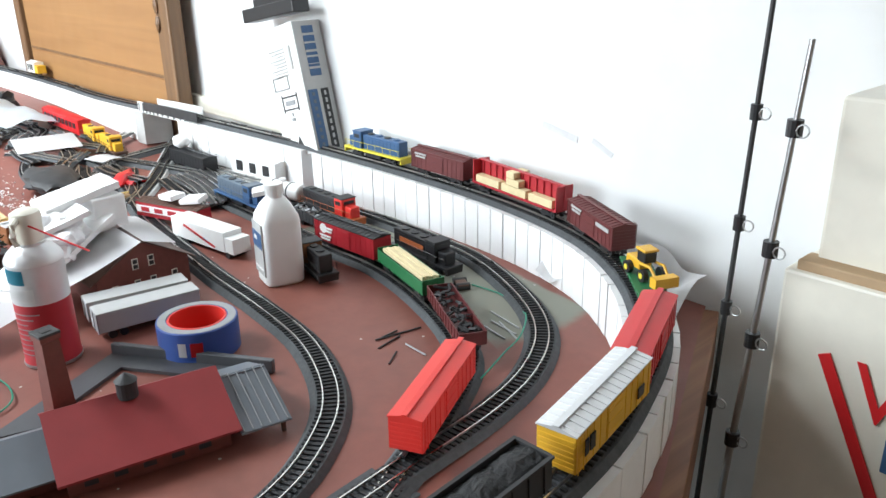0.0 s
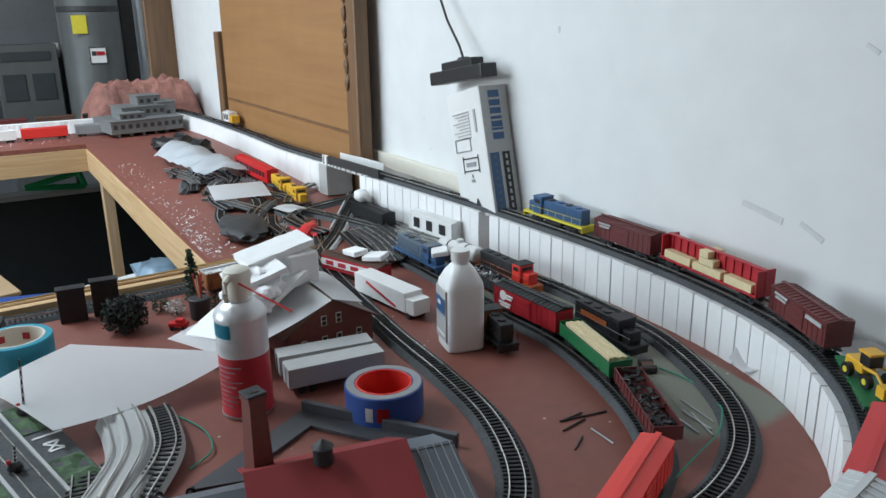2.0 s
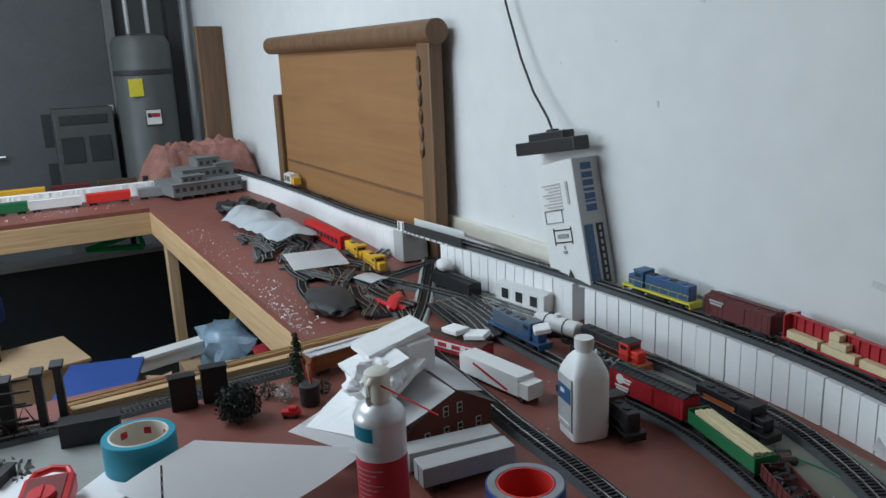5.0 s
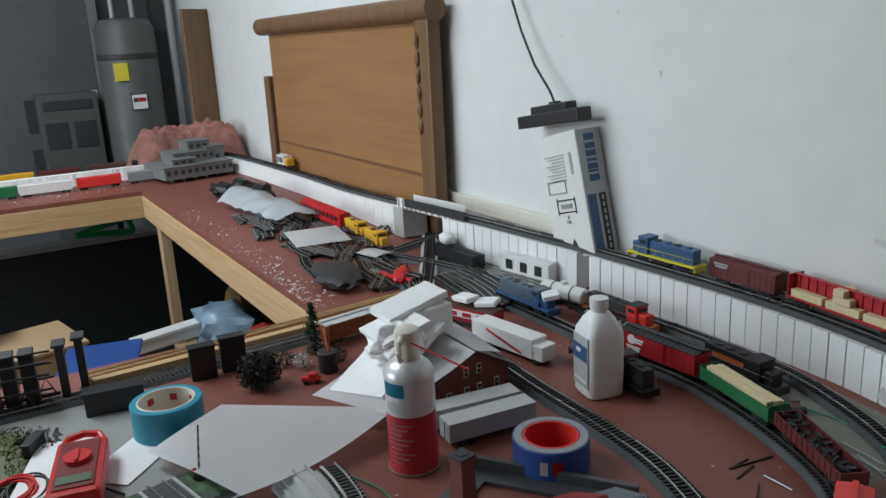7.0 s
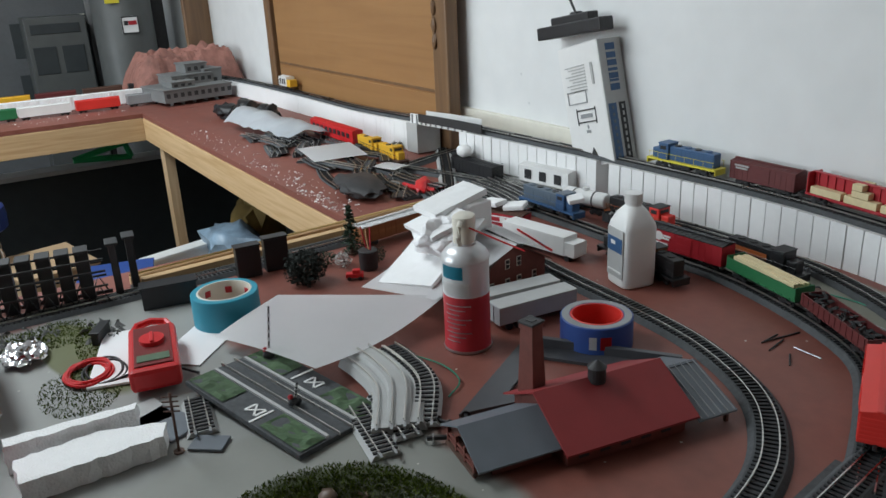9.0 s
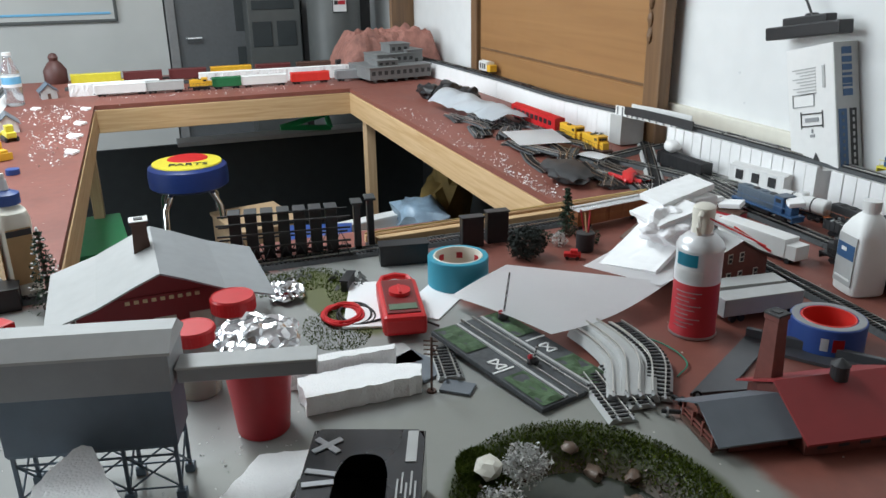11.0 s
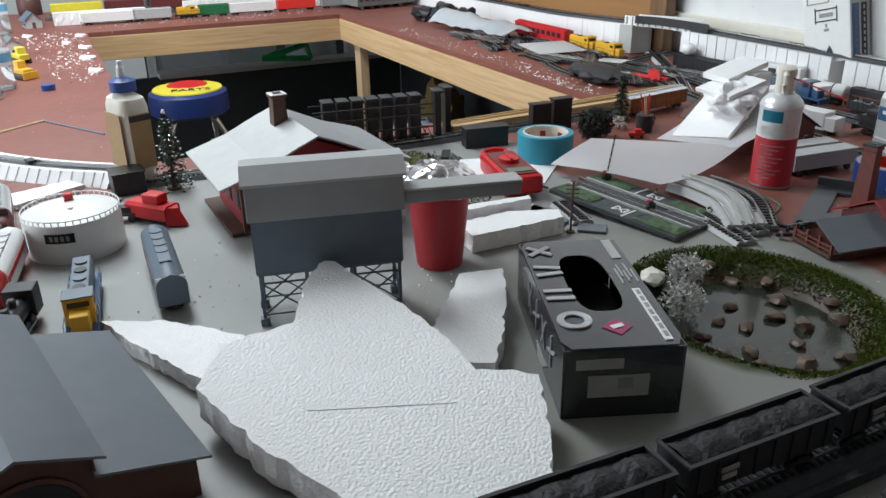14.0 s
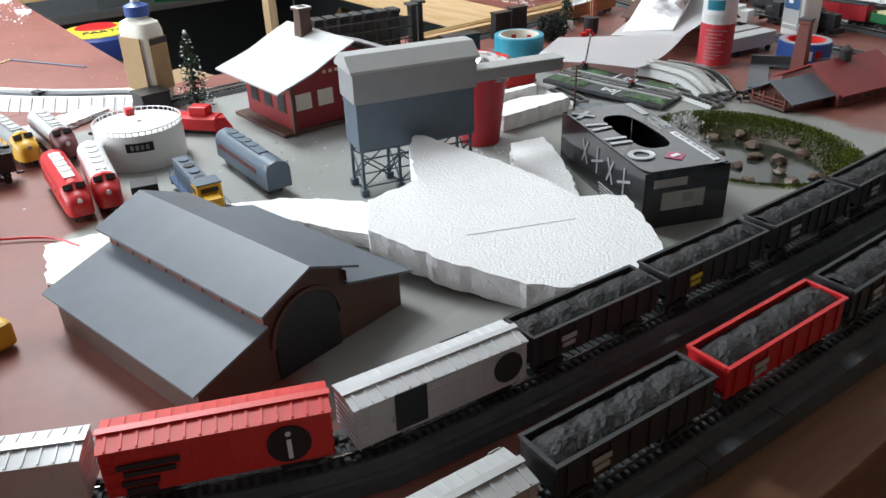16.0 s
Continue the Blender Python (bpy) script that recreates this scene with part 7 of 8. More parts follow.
tr = thing("black_trestle", "black plastic trestle bridge lying in rows", "model bridge", -0.772, 0.585, Z + 0.001, 82)
for k in range(7):
    x = -0.084 + 0.028 * k
    b = part("bent", box(bmesh.new(), (x, 0, 0.047), (0.0205, 0.022, 0.082), 0, 0.001), M_BLACK, tr)
    part("bent_cap", box(bmesh.new(), (x, 0, 0.091), (0.022, 0.034, 0.005), 0, 0.001), M_DARK, b)
for y in (-0.026, 0.026):
    part("chord", box(bmesh.new(), (0, y, 0.004), (0.24, 0.004, 0.006)), M_BLACK, tr)
    for z in (0.034, 0.058, 0.078):
        part("upper_chord", box(bmesh.new(), (0, y, z), (0.23, 0.003, 0.003)), M_DARK, tr)
    for k in range(9):
        part("brace", tube(bmesh.new(), [(-0.115 + 0.0255 * k, y, 0.005), (-0.115 + 0.0255 * (k + 0.5), y, 0.034), (-0.115 + 0.0255 * (k + 1), y, 0.005)], 0.0014, 5), M_BLACK, tr)
for k, (x, y) in enumerate(((-0.757, 0.715), (-0.775, 0.745))):
    t = thing("trestle_bent", "single black trestle bent standing apart", "trestle bent", x, y, Z, 82, group="trestle bents")
    part("post", box(bmesh.new(), (0, 0, 0.047), (0.012, 0.02, 0.092), 0, 0.001), M_BLACK, t)
    part("cap", box(bmesh.new(), (0, 0, 0.096), (0.02, 0.034, 0.005), 0, 0.001), M_DARK, t)
    part("foot", box(bmesh.new(), (0, 0, 0.002), (0.02, 0.03, 0.004), 0, 0.001), M_BLACK, t)
oc = boxcar("orange-brown passenger coach with silver roof", wood("orange_coach", (0.30, 0.11, 0.03), (0.22, 0.07, 0.02)), M_SILVER, 0.18, 0.042)
rest(oc, -0.722, 1.225, 98)
lt = thing("toy_truck", "small bright red toy pickup truck", "toy car", -0.572, 1.058, Z, 60)
part("body", box(bmesh.new(), (0, 0, 0.008), (0.03, 0.014, 0.008), 0, 0.0015), M_RED, lt)
part("cab", box(bmesh.new(), (0.003, 0, 0.0145), (0.013, 0.012, 0.007), 0, 0.0015), M_RED, lt)
for x in (-0.009, 0.009):
    for sy in (-1, 1):
        part("wheel", cyl(bmesh.new(), (x, sy * 0.0065, 0.0035), 0.0035, 0.003, 12, axis="y"), M_BLACK, lt)
pot = thing("brush_pot", "dark pot holding thin paint brushes", "pot", -0.60, 1.10, Z)
part("pot", lathe(bmesh.new(), [(0.014, 0), (0.016, 0.002), (0.017, 0.035), (0.015, 0.036)], 20), M_DARK, pot)
for k in range(5):
    part("brush", tube(bmesh.new(), [(0.002 * k - 0.004, 0.003, 0.02), (0.006 * k - 0.014, 0.006 * (k % 3) - 0.004, 0.075 - 0.005 * (k % 2))], 0.0012, 6), M_PINE if k % 2 else M_CRIMSON, pot)
for k, (x, y) in enumerate(((-0.64, 1.07), (-0.625, 1.13), (-0.665, 1.05))):
    bush("dark small shrub with pale flecks", x, y, Z, 0.016, M_LEAF if k else M_SNOWY, 20 + k, 260, 0.003)

# glue bottle
gl = thing("glue_bottle", "tan wood glue bottle with blue cap and label", "bottle", -0.785, 0.158, Z, 20)
part("body", loft(bmesh.new(), [[(x, y, z) for x, y in rounded_ring(w, w * 0.68, 28, 3)] for w, z in ((0.029, 0), (0.032, 0.003), (0.032, 0.105), (0.028, 0.116), (0.015, 0.122), (0.015, 0.126))]), M_CREAM, gl, smooth=True)
part("label", box(bmesh.new(), (0, -0.0222, 0.06), (0.044, 0.0016, 0.075), 0, 0.0004), mat("tan_label", (0.40, 0.26, 0.12), 0.5), gl, "tan printed label")
part("side_label", box(bmesh.new(), (0.0322, 0, 0.06), (0.0016, 0.03, 0.075), 0, 0.0004), MATS["tan_label"], gl)
part("label_band", box(bmesh.new(), (0.0334, 0, 0.092), (0.0012, 0.03, 0.008)), M_DARK, gl)
part("cap", lathe(bmesh.new(), [(0.0165, 0.124), (0.017, 0.126), (0.017, 0.138), (0.008, 0.142), (0.007, 0.143)], 24), M_TAPEB, gl, "blue screw cap")
part("tip", lathe(bmesh.new(), [(0.006, 0.142), (0.005, 0.155), (0.0035, 0.158), (0.0035, 0.164)], 14), M_WHITE, gl)
gl.matrix_basis = gl.matrix_basis @ Matrix.Diagonal((1.22, 1.22, 1.22, 1))
foam_chunk("white foam strip lying beside engines", [(-0.80, 0.05), (-0.765, 0.07), (-0.66, -0.12), (-0.70, -0.15), (-0.74, -0.14)], Z + 0.001, Z + 0.010)
foam_chunk("thin pale card lying beside shed", [(-0.299, -0.146), (-0.204, -0.165), (-0.150, -0.125), (-0.200, -0.085), (-0.287, -0.071)], Z + 0.001, Z + 0.004, mat_=M_CREAM)
solid("yellow_block", box(bmesh.new(), (0, 0, 0.014), (0.04, 0.03, 0.026), 0, 0.005), M_YELLOW, "small rounded yellow plastic block", "plastic block", m=pose(-0.115, -0.235, Z + 0.001, 0, 0, 20))
rest(hopper("black hopper with red rim on brown table", M_DARK, seed=31), -0.56, -0.19, 80)
for k, (x, y, a, m) in enumerate(((-0.70, 0.05, 10, M_DARK), (-0.66, 0.085, 60, M_MAROON), (-0.62, 0.03, 30, M_BLACK), (-0.59, 0.105, 70, M_DARK), (-0.93, -0.01, 20, M_DARK))):
    t = thing("car_chassis", "loose dark railway car chassis on table", "car chassis", x, y, Z, a, group="loose chassis")
    part("deck", box(bmesh.new(), (0, 0, 0.012), (0.07, 0.022, 0.004), 0, 0.0008), m, t)
    part("block", box(bmesh.new(), (0.012, 0, 0.018), (0.022, 0.014, 0.010), 0, 0.001), m, t)
    for dx in (-0.022, 0.022):
        part("wheelset", cyl(bmesh.new(), (dx, 0, 0.0055), 0.0055, 0.02, 12, axis="y"), M_BLACK, t)

# ---- trucks and engines behind the bottle ----
wt = thing("toy_truck_trailer", "white toy truck trailer with red and blue stripes", "toy trailer", -0.478, 1.392, Z, 8)
part("box", box(bmesh.new(), (-0.01, 0, 0.026), (0.15, 0.036, 0.034), 0, 0.001), M_WHITE, wt)
part("front_box", box(bmesh.new(), (0.075, 0, 0.022), (0.024, 0.034, 0.026), 0, 0.001), M_WHITE, wt)
for k in range(3):
    for sy in (-1, 1):
        part("stripe", box(bmesh.new(), (0, 0, 0), (0.055, 0.0012, 0.004)), (M_RED, M_BLUE, M_RED)[k], wt).matrix_basis = pose(-0.02 + 0.016 * k, sy * 0.0183, 0.028 - 0.004 * k, 0, 14, 0)
for x in (-0.06, -0.046, 0.07):
    part("wheelset", cyl(bmesh.new(), (x, 0, 0.0055), 0.0055, 0.034, 14, axis="y"), M_BLACK, wt)
part("chassis", box(bmesh.new(), (0, 0, 0.0085), (0.16, 0.014, 0.003)), M_BLACK, wt)
c = rest(boxcar("red and white striped box car with foam scraps", M_CRIMSON, M_BROWN, 0.15, 0.038, door=False), -0.64, 1.402, 20)
for sy in (-1, 1):
    part("white_band", box(bmesh.new(), (0, sy * 0.0185, 0.026), (0.146, 0.0014, 0.013)), M_WHITE, c)
    for k in range(4):
        part("band_mark", box(bmesh.new(), (-0.05 + 0.033 * k, sy * 0.0195, 0.026), (0.02, 0.001, 0.008)), M_CRIMSON, c)
for k, (x, y, z) in enumerate(((-0.645, 1.405, Z + 0.051), (-0.60, 1.425, Z + 0.050), (-0.545, 1.53, Z + 0.055))):
    solid("foam_scrap", box(bmesh.new(), (0, 0, 0), (0.055 - 0.012 * k, 0.03, 0.010), 0, 0.002), M_FOAM, "small white foam scrap on toy car roof", "foam scrap", group="foam scraps", m=pose(x, y, z, 6, -8, 30 * k))
rest(diesel("brown and orange engine behind bottle", mat("rust_orange", (0.22, 0.09, 0.03), 0.5), M_DARK, M_BLACK, 0.11), -0.255, 1.452, 168)
rest(diesel("small dark engine beside crimson box car", M_DARK, M_DARK, M_BLACK, 0.13), -0.335, 1.462, 175)
rest(gondola("dark gondola beside blue engine", M_DARK, M_STEEL, 0.14), -0.43, 1.572, 176)
c = rest(boxcar("white engine shell with dark window openings", M_WHITE, M_WHITE, 0.15, 0.05, door=False), -0.785, 1.663, 8)
for x in (-0.045, 0.0, 0.045):
    part("opening", box(bmesh.new(), (x, -0.0185, 0.032), (0.02, 0.0014, 0.022), 0, 0.0003), M_BLACK, c)
rest(tankcar("white tank car beside white engine shell", M_WHITE, 0.11), -0.60, 1.61, 10)
rest(boxcar("black box car against foam riser", M_BLACK, M_BLACK, 0.165, 0.040, door=False), -0.985, 1.605, 2)
solid("foam_scrap", ball(bmesh.new(), (0, 0, 0), 0.02, (1.2, 0.9, 0.8), 3, 0.1), M_WHITE, "rounded white foam piece on black box car", "foam scrap", smooth=True, m=pose(-1.035, 1.605, Z + 0.058))
loose_track("dark track running under bridge across inner lines", [(-1.31, 1.715, Z + 0.0015), (-1.1, 1.59, Z + 0.0015), (-0.93, 1.485, Z + 0.0015), (-0.80, 1.392, Z + 0.0015)], w=0.023)
sm = thing("loose_truck", "loose railway truck with wire on table", "railway truck", -0.06, 1.575, Z, -30)
for dx in (-0.01, 0.01):
    part("wheelset", cyl(bmesh.new(), (dx, 0, 0.0055), 0.0055, 0.02, 12, axis="y"), M_DARK, sm)
part("frame", box(bmesh.new(), (0, 0, 0.007), (0.03, 0.016, 0.005), 0, 0.001), M_BROWN, sm)

# yellow loader on the green flat car
ldp, ldd = UPPER.at(U(0.232, 1.595))
ld = thing("toy_loader", "yellow toy wheel loader riding flat car", "toy loader", ldp.x, ldp.y, ldp.z + RAIL_Z + 0.0165, math.degrees(math.atan2(ldd.y, ldd.x)) + 20)
part("body", box(bmesh.new(), (-0.012, 0, 0.014), (0.03, 0.017, 0.012), 0, 0.002), M_YELLOW, ld)
part("cab", box(bmesh.new(), (0.004, 0, 0.026), (0.017, 0.016, 0.014), 0, 0.0015), M_BLACK, ld)
part("cab_roof", box(bmesh.new(), (0.004, 0, 0.034), (0.02, 0.019, 0.003), 0, 0.001), M_YELLOW, ld)
for x in (-0.015, 0.017):
    for sy in (-1, 1):
        w = part("wheel", cyl(bmesh.new(), (x, sy * 0.012, 0.0075), 0.0075, 0.006, 16, axis="y"), M_BLACK, ld)
        part("hub", cyl(bmesh.new(), (x, sy * 0.0152, 0.0075), 0.0035, 0.001, 12, axis="y"), M_LEMON, w)
for sy in (-1, 1):
    part("lift_arm", tube(bmesh.new(), [(0.006, sy * 0.009, 0.018), (0.026, sy * 0.009, 0.020), (0.038, sy * 0.008, 0.010)], 0.0018, 6), M_YELLOW, ld)
part("bucket", profile(bmesh.new(), [(-0.015, 0.002), (0.015, 0.002), (0.015, 0.014), (-0.015, 0.014)], 0.036, 0.048), M_YELLOW, ld)
# hut car on the far riser
c = put(boxcar("white and orange caboose on far riser", M_WHITE, M_WHITE, 0.07, 0.045, door=False), UPPER, U(-2.37, 1.69))
part("orange_end", box(bmesh.new(), (0.05, 0, 0.024), (0.03, 0.03, 0.026), 0, 0.001), M_YELLOW, c)
for x in (-0.018, 0.004, 0.022):
    part("opening", box(bmesh.new(), (x, -0.0185, 0.03), (0.01, 0.0014, 0.02)), M_BLACK, c)

# ---- right arm of the table: heaps of track, bag, papers ----
rnd = random.Random(5)
for k in range(46):
    u = rnd.random()
    x = -2.05 + 1.05 * u
    y = 1.30 + 0.23 * rnd.random() + 0.05 * u
    if x > -1.3 and y > 1.42:
        y -= 0.1
    a = rnd.gauss(-8, 16)
    L = rnd.uniform(0.10, 0.23)
    dx, dy = math.cos(radians(a)) * L / 2, math.sin(radians(a)) * L / 2
    z = Z + 0.001 + 0.007 * rnd.randrange(3)
    bend = rnd.uniform(-0.03, 0.03)
    loose_track("dark loose track section in a heap", [(x - dx, y - dy, z), (x, y + bend, z), (x + dx, y + dy, z)], (M_BED, M_DARK, M_BED)[k % 3], 0.003, 0.016, ties=k % 2 == 0)
for k in range(10):
    x, y = -0.95 + 0.028 * k, 1.60 + 0.012 * (k % 4)
    loose_track("grey loose track section beside riser", [(x - 0.08, y - 0.01, Z + 0.001 + 0.006 * (k % 2)), (x + 0.09, y + 0.02, Z + 0.001 + 0.006 * (k % 2))], (M_BED, M_GREY)[k % 2], 0.003, 0.014, ties=False)
for k in range(11):
    x, y = -0.93 + 0.012 * (k % 3), 1.612 - 0.011 * k
    loose_track("grey loose track section in flat heap", [(x, y, Z + 0.001 + 0.006 * (k % 3)), (x + 0.13, y - 0.012 - 0.004 * (k % 4), Z + 0.002 + 0.006 * (k % 3)), (x + 0.25, y - 0.028 - 0.006 * (k % 3), Z + 0.001 + 0.006 * (k % 3))], (M_GREY, M_BED, M_DARK)[k % 3], 0.003, 0.013, ties=k % 3 == 1)
bm = bmesh.new()
g = []
for i in range(27):
    row = []
    for j in range(15):
        u, v = i / 26, j / 14
        x, y = -2.12 + 0.46 * u, 1.34 + 0.05 * u + 0.16 * v
        row.append(bm.verts.new((x, y, Z + 0.028 + 0.04 * math.sin(math.pi * v) * (1 - 0.6 * u) + 0.018 * noise.noise(Vector((x * 16, y * 16, 3))))))
    g.append(row)
for i in range(26):
    for j in range(14):
        bm.faces.new((g[i][j], g[i + 1][j], g[i + 1][j + 1], g[i][j + 1]))
bmesh.ops.solidify(bm, geom=bm.faces[:], thickness=0.002)
solid("plastic_bag", bm, mat("white_plastic_bag", (0.78, 0.82, 0.86), 0.35, 0, 0.05, 20, 0.05), "crumpled white plastic bag on track heap", "plastic bag", smooth=True)
sheet("paper_sheet", "white paper sheet on track heap", [(-1.52, 1.36, Z + 0.025), (-1.34, 1.33, Z + 0.022), (-1.30, 1.47, Z + 0.026), (-1.47, 1.50, Z + 0.03)], lambda u, v: 0.006 * math.sin(3 * u) * math.sin(3 * v))
sheet("paper_sheet", "small white paper beside yellow engines", [(-1.22, 1.44, Z + 0.012), (-1.12, 1.45, Z + 0.02), (-1.12, 1.50, Z + 0.022), (-1.23, 1.50, Z + 0.012)], lambda u, v: 0.004 * math.sin(3 * u))
for x, y, r in ((-2.22, 1.46, 0.05), (-2.12, 1.50, 0.045), (-2.32, 1.42, 0.04)):
    solid("black_bag", ball(bmesh.new(), (0, 0, 0), r, (1.3, 1, 0.8), 3, 0.5, r * 100), M_BLACK, "small crumpled black bag on table", "bag", smooth=True, group="black bags", m=pose(x, y, Z + r * 0.62))
c = rest(boxcar("long red passenger car with dark windows", M_RED, M_RED, 0.30, 0.05, door=False), -1.655, 1.545, 0)
for k in range(9):
    part("window", box(bmesh.new(), (-0.12 + 0.03 * k, -0.0185, 0.034), (0.018, 0.0014, 0.014)), M_BLACK, c)
rest(diesel("yellow diesel engine beside red passenger car", M_YELLOW, M_YELLOW, M_DARK, 0.15), -1.415, 1.538, -4)
rest(diesel("yellow diesel engine with brown hood", M_YELLOW, M_YELLOW, M_BROWN, 0.14), -1.272, 1.528, -4)
solid("black_pouch", ball(bmesh.new(), (0, 0, 0), 0.07, (1.4, 0.75, 0.3), 3, 0.35, 4), M_DARK, "flat black pouch lying near table edge", "pouch", smooth=True, m=pose(-1.05, 1.315, Z + 0.02, 0, 0, -12))
pls = thing("red_pliers", "red-handled pliers lying on table", "pliers", -1.02, 1.42, Z + 0.006, 20)
for sy in (-1, 1):
    part("handle", tube(bmesh.new(), [(0.0, 0.004 * sy, 0.004), (0.03, 0.018 * sy, 0.006), (0.07, 0.022 * sy, 0.006), (0.10, 0.014 * sy, 0.005)], 0.006, 8), M_RED, pls, smooth=True)
part("jaw", box(bmesh.new(), (-0.02, 0, 0.004), (0.045, 0.014, 0.008), 0, 0.002), M_STEEL, pls)
t = solid("red_tool", ball(bmesh.new(), (0, 0, 0), 0.028, (1.8, 0.7, 0.5), 3, 0.3, 9), M_RED, "red plastic tool handle on track heap", "tool", smooth=True, m=pose(-0.97, 1.44, Z + 0.014, 0, 0, -35))
scatter("foam_crumbs", "white foam crumbs along well edge", "foam crumbs", M_FOAM, [(-1.2, 1.24, 0.3, 0.05, 0), (-1.7, 1.25, 0.5, 0.05, 0), (-2.85, 0.7, 0.08, 0.5, 0), (-1.05, 1.22, 0.14, 0.02, 0)], 0.0035, 420)
scatter("foam_crumbs", "white foam crumbs strewn on brown table", "foam crumbs", M_FOAM, [(-2.3, 0.1, 0.35, 0.09, 0), (-2.0, 0.12, 0.3, 0.07, 0), (-2.6, 0.05, 0.2, 0.12, 0)], 0.005, 330)
scatter("foam_crumbs", "white foam beads fallen round broken slabs", "foam crumbs", M_FOAM, [(-0.2, 0.10, 0.10, 0.08, 0), (-0.15, 0.42, 0.1, 0.08, 0), (-0.3, 0.2, 0.15, 0.1, 0)], 0.0022, 160)
for k, (x, y, s) in enumerate(((-2.62, 0.175, 0.03), (-2.32, 0.17, 0.035), (-2.1, 0.165, 0.04), (-1.86, 0.17, 0.035), (-2.45, 0.12, 0.025), (-2.7, 0.0, 0.03))):
    foam_chunk("small broken white foam chip on table edge", [(x - s, y - s * 0.4), (x + s * 0.2, y - s * 0.6), (x + s, y + s * 0.1), (x, y + s * 0.6)], Z + 0.001, Z + 0.008)

# ---- far arm ----
XF = -2.93
far = [("white covered hopper car at far end", M_WHITE, 0.30, 0.20), ("grey tank-like box car at far end", M_LGREY, 0.47, 0.15), ("green box car at far end", M_GREEN, 0.72, 0.12), ("white box car at far end", M_WHITE, 0.88, 0.19), ("orange-red box car at far end", M_ORANGE, 1.08, 0.17), ("grey box car at far end", M_GREY, 1.27, 0.15)]
for lab_, m_, y, L in far:
    rest(boxcar(lab_, m_, m_, L, 0.046, door=False, group="far box cars"), XF, y, 90)
rest(diesel("orange engine among far cars", M_YELLOW, M_YELLOW, M_DARK, 0.11), XF, 0.615, 90)
for k, (m_, L) in enumerate(((M_LEMON, 0.2), (M_MAROON, 0.16), (M_MAROON, 0.16), (M_YELLOW, 0.18), (M_MAROON, 0.16), (M_BROWN, 0.16), (M_DARK, 0.16), (M_YELLOW, 0.15))):
    rest(boxcar(("yellow", "maroon", "dark maroon", "orange-yellow", "maroon", "brown", "black", "yellow")[k] + " box car in far back row", m_, m_, L, 0.05, door=False, group="far back row"), -3.18, 0.20 + 0.19 * k, 90, Z + 0.012 + 0.0)
for k, m_ in enumerate((M_LEMON, M_DARK, M_YELLOW, M_MAROON, M_YELLOW)):
    rest(flatcar("yellow and dark flat car in far back row" if k % 2 == 0 else "dark flat car in far back row", m_, 0.2), -3.3, 0.22 + 0.24 * k, 90)
solid("back_row_base", box(bmesh.new(), (-3.18, 0.87, Z + 0.006), (0.05, 1.6, 0.011), 0, 0.001), M_BED, "dark roadbed strip under far back row", "roadbed")
foam_chunk("long white foam strip between far trains", [(-3.09, 0.62), (-3.05, 0.62), (-3.04, 1.35), (-3.08, 1.35)], Z + 0.001, Z + 0.055, mat_=M_FOAM)
foam_chunk("white foam block under far cars", [(-3.0, 0.10), (-2.965, 0.10), (-2.965, 0.45), (-3.0, 0.45)], Z + 0.001, Z + 0.05, mat_=M_FOAM)
fg = thing("brown_statuette", "small dark brown ornament on far table", "ornament", -3.44, 0.02, Z)
part("figure", lathe(bmesh.new(), [(0.045, 0), (0.05, 0.01), (0.05, 0.06), (0.03, 0.09), (0.018, 0.10), (0.022, 0.115), (0.015, 0.13), (0.004, 0.135)], 18), mat("brown_ornament", (0.09, 0.035, 0.03), 0.5), fg, smooth=True)
M_FACTORY = mat("dull_grey_plastic", (0.17, 0.175, 0.175), 0.6, 0, 0.12, 40, 0.03)
bldg = thing("grey_factory", "stepped grey toy factory with many windows", "toy building", -2.93, 1.44, Z, 8)
for c_, s_ in (((0.02, 0, 0.04), (0.24, 0.30, 0.05)), ((-0.03, 0.02, 0.085), (0.15, 0.18, 0.045)), ((-0.04, 0.06, 0.125), (0.10, 0.10, 0.045)), ((0.06, -0.05, 0.075), (0.10, 0.10, 0.03)), ((-0.02, 0.12, 0.06), (0.12, 0.08, 0.12))):
    w = part("block", box(bmesh.new(), c_, s_, 0, 0.002), M_FACTORY, bldg)
    n = int(s_[1] / 0.03)
    for k in range(n):
        part("window", box(bmesh.new(), (c_[0] + s_[0] / 2 + 0.0006, c_[1] - s_[1] / 2 + 0.018 + 0.03 * k, c_[2] + 0.004), (0.0016, 0.016, s_[2] * 0.35)), M_DARK, w)
    part("parapet", box(bmesh.new(), (c_[0], c_[1], c_[2] + s_[2] / 2 + 0.002), (s_[0] + 0.008, s_[1] + 0.008, 0.005), 0, 0.001), M_FACTORY, w)
for k in range(10):
    part("stilt", box(bmesh.new(), (0.115 - 0.02 * (k // 5), -0.11 + 0.05 * (k % 5), 0.0075), (0.006, 0.006, 0.015)), M_GREY, bldg)
bm = bmesh.new()
g = []
for i in range(41):
    row = []
    for j in range(27):
        u, v = i / 40, j / 26
        x, y = -3.44 + 0.40 * v, 1.27 + 0.495 * u
        h = (min(1, 6 * u) * min(1, 9 * (1 - u)) * min(1, 7 * v) * min(1, 7 * (1 - v))) ** 0.5
        row.append(bm.verts.new((x, y, Z + 0.001 + h * (0.165 + 0.02 * u + 0.03 * noise.noise(Vector((x * 9, y * 9, 1))) + 0.03 * noise.noise(Vector((x * 30, y * 30, 1)))))))
    g.append(row)
for i in range(40):
    for j in range(26):
        bm.faces.new((g[i][j], g[i + 1][j], g[i + 1][j + 1], g[i][j + 1]))
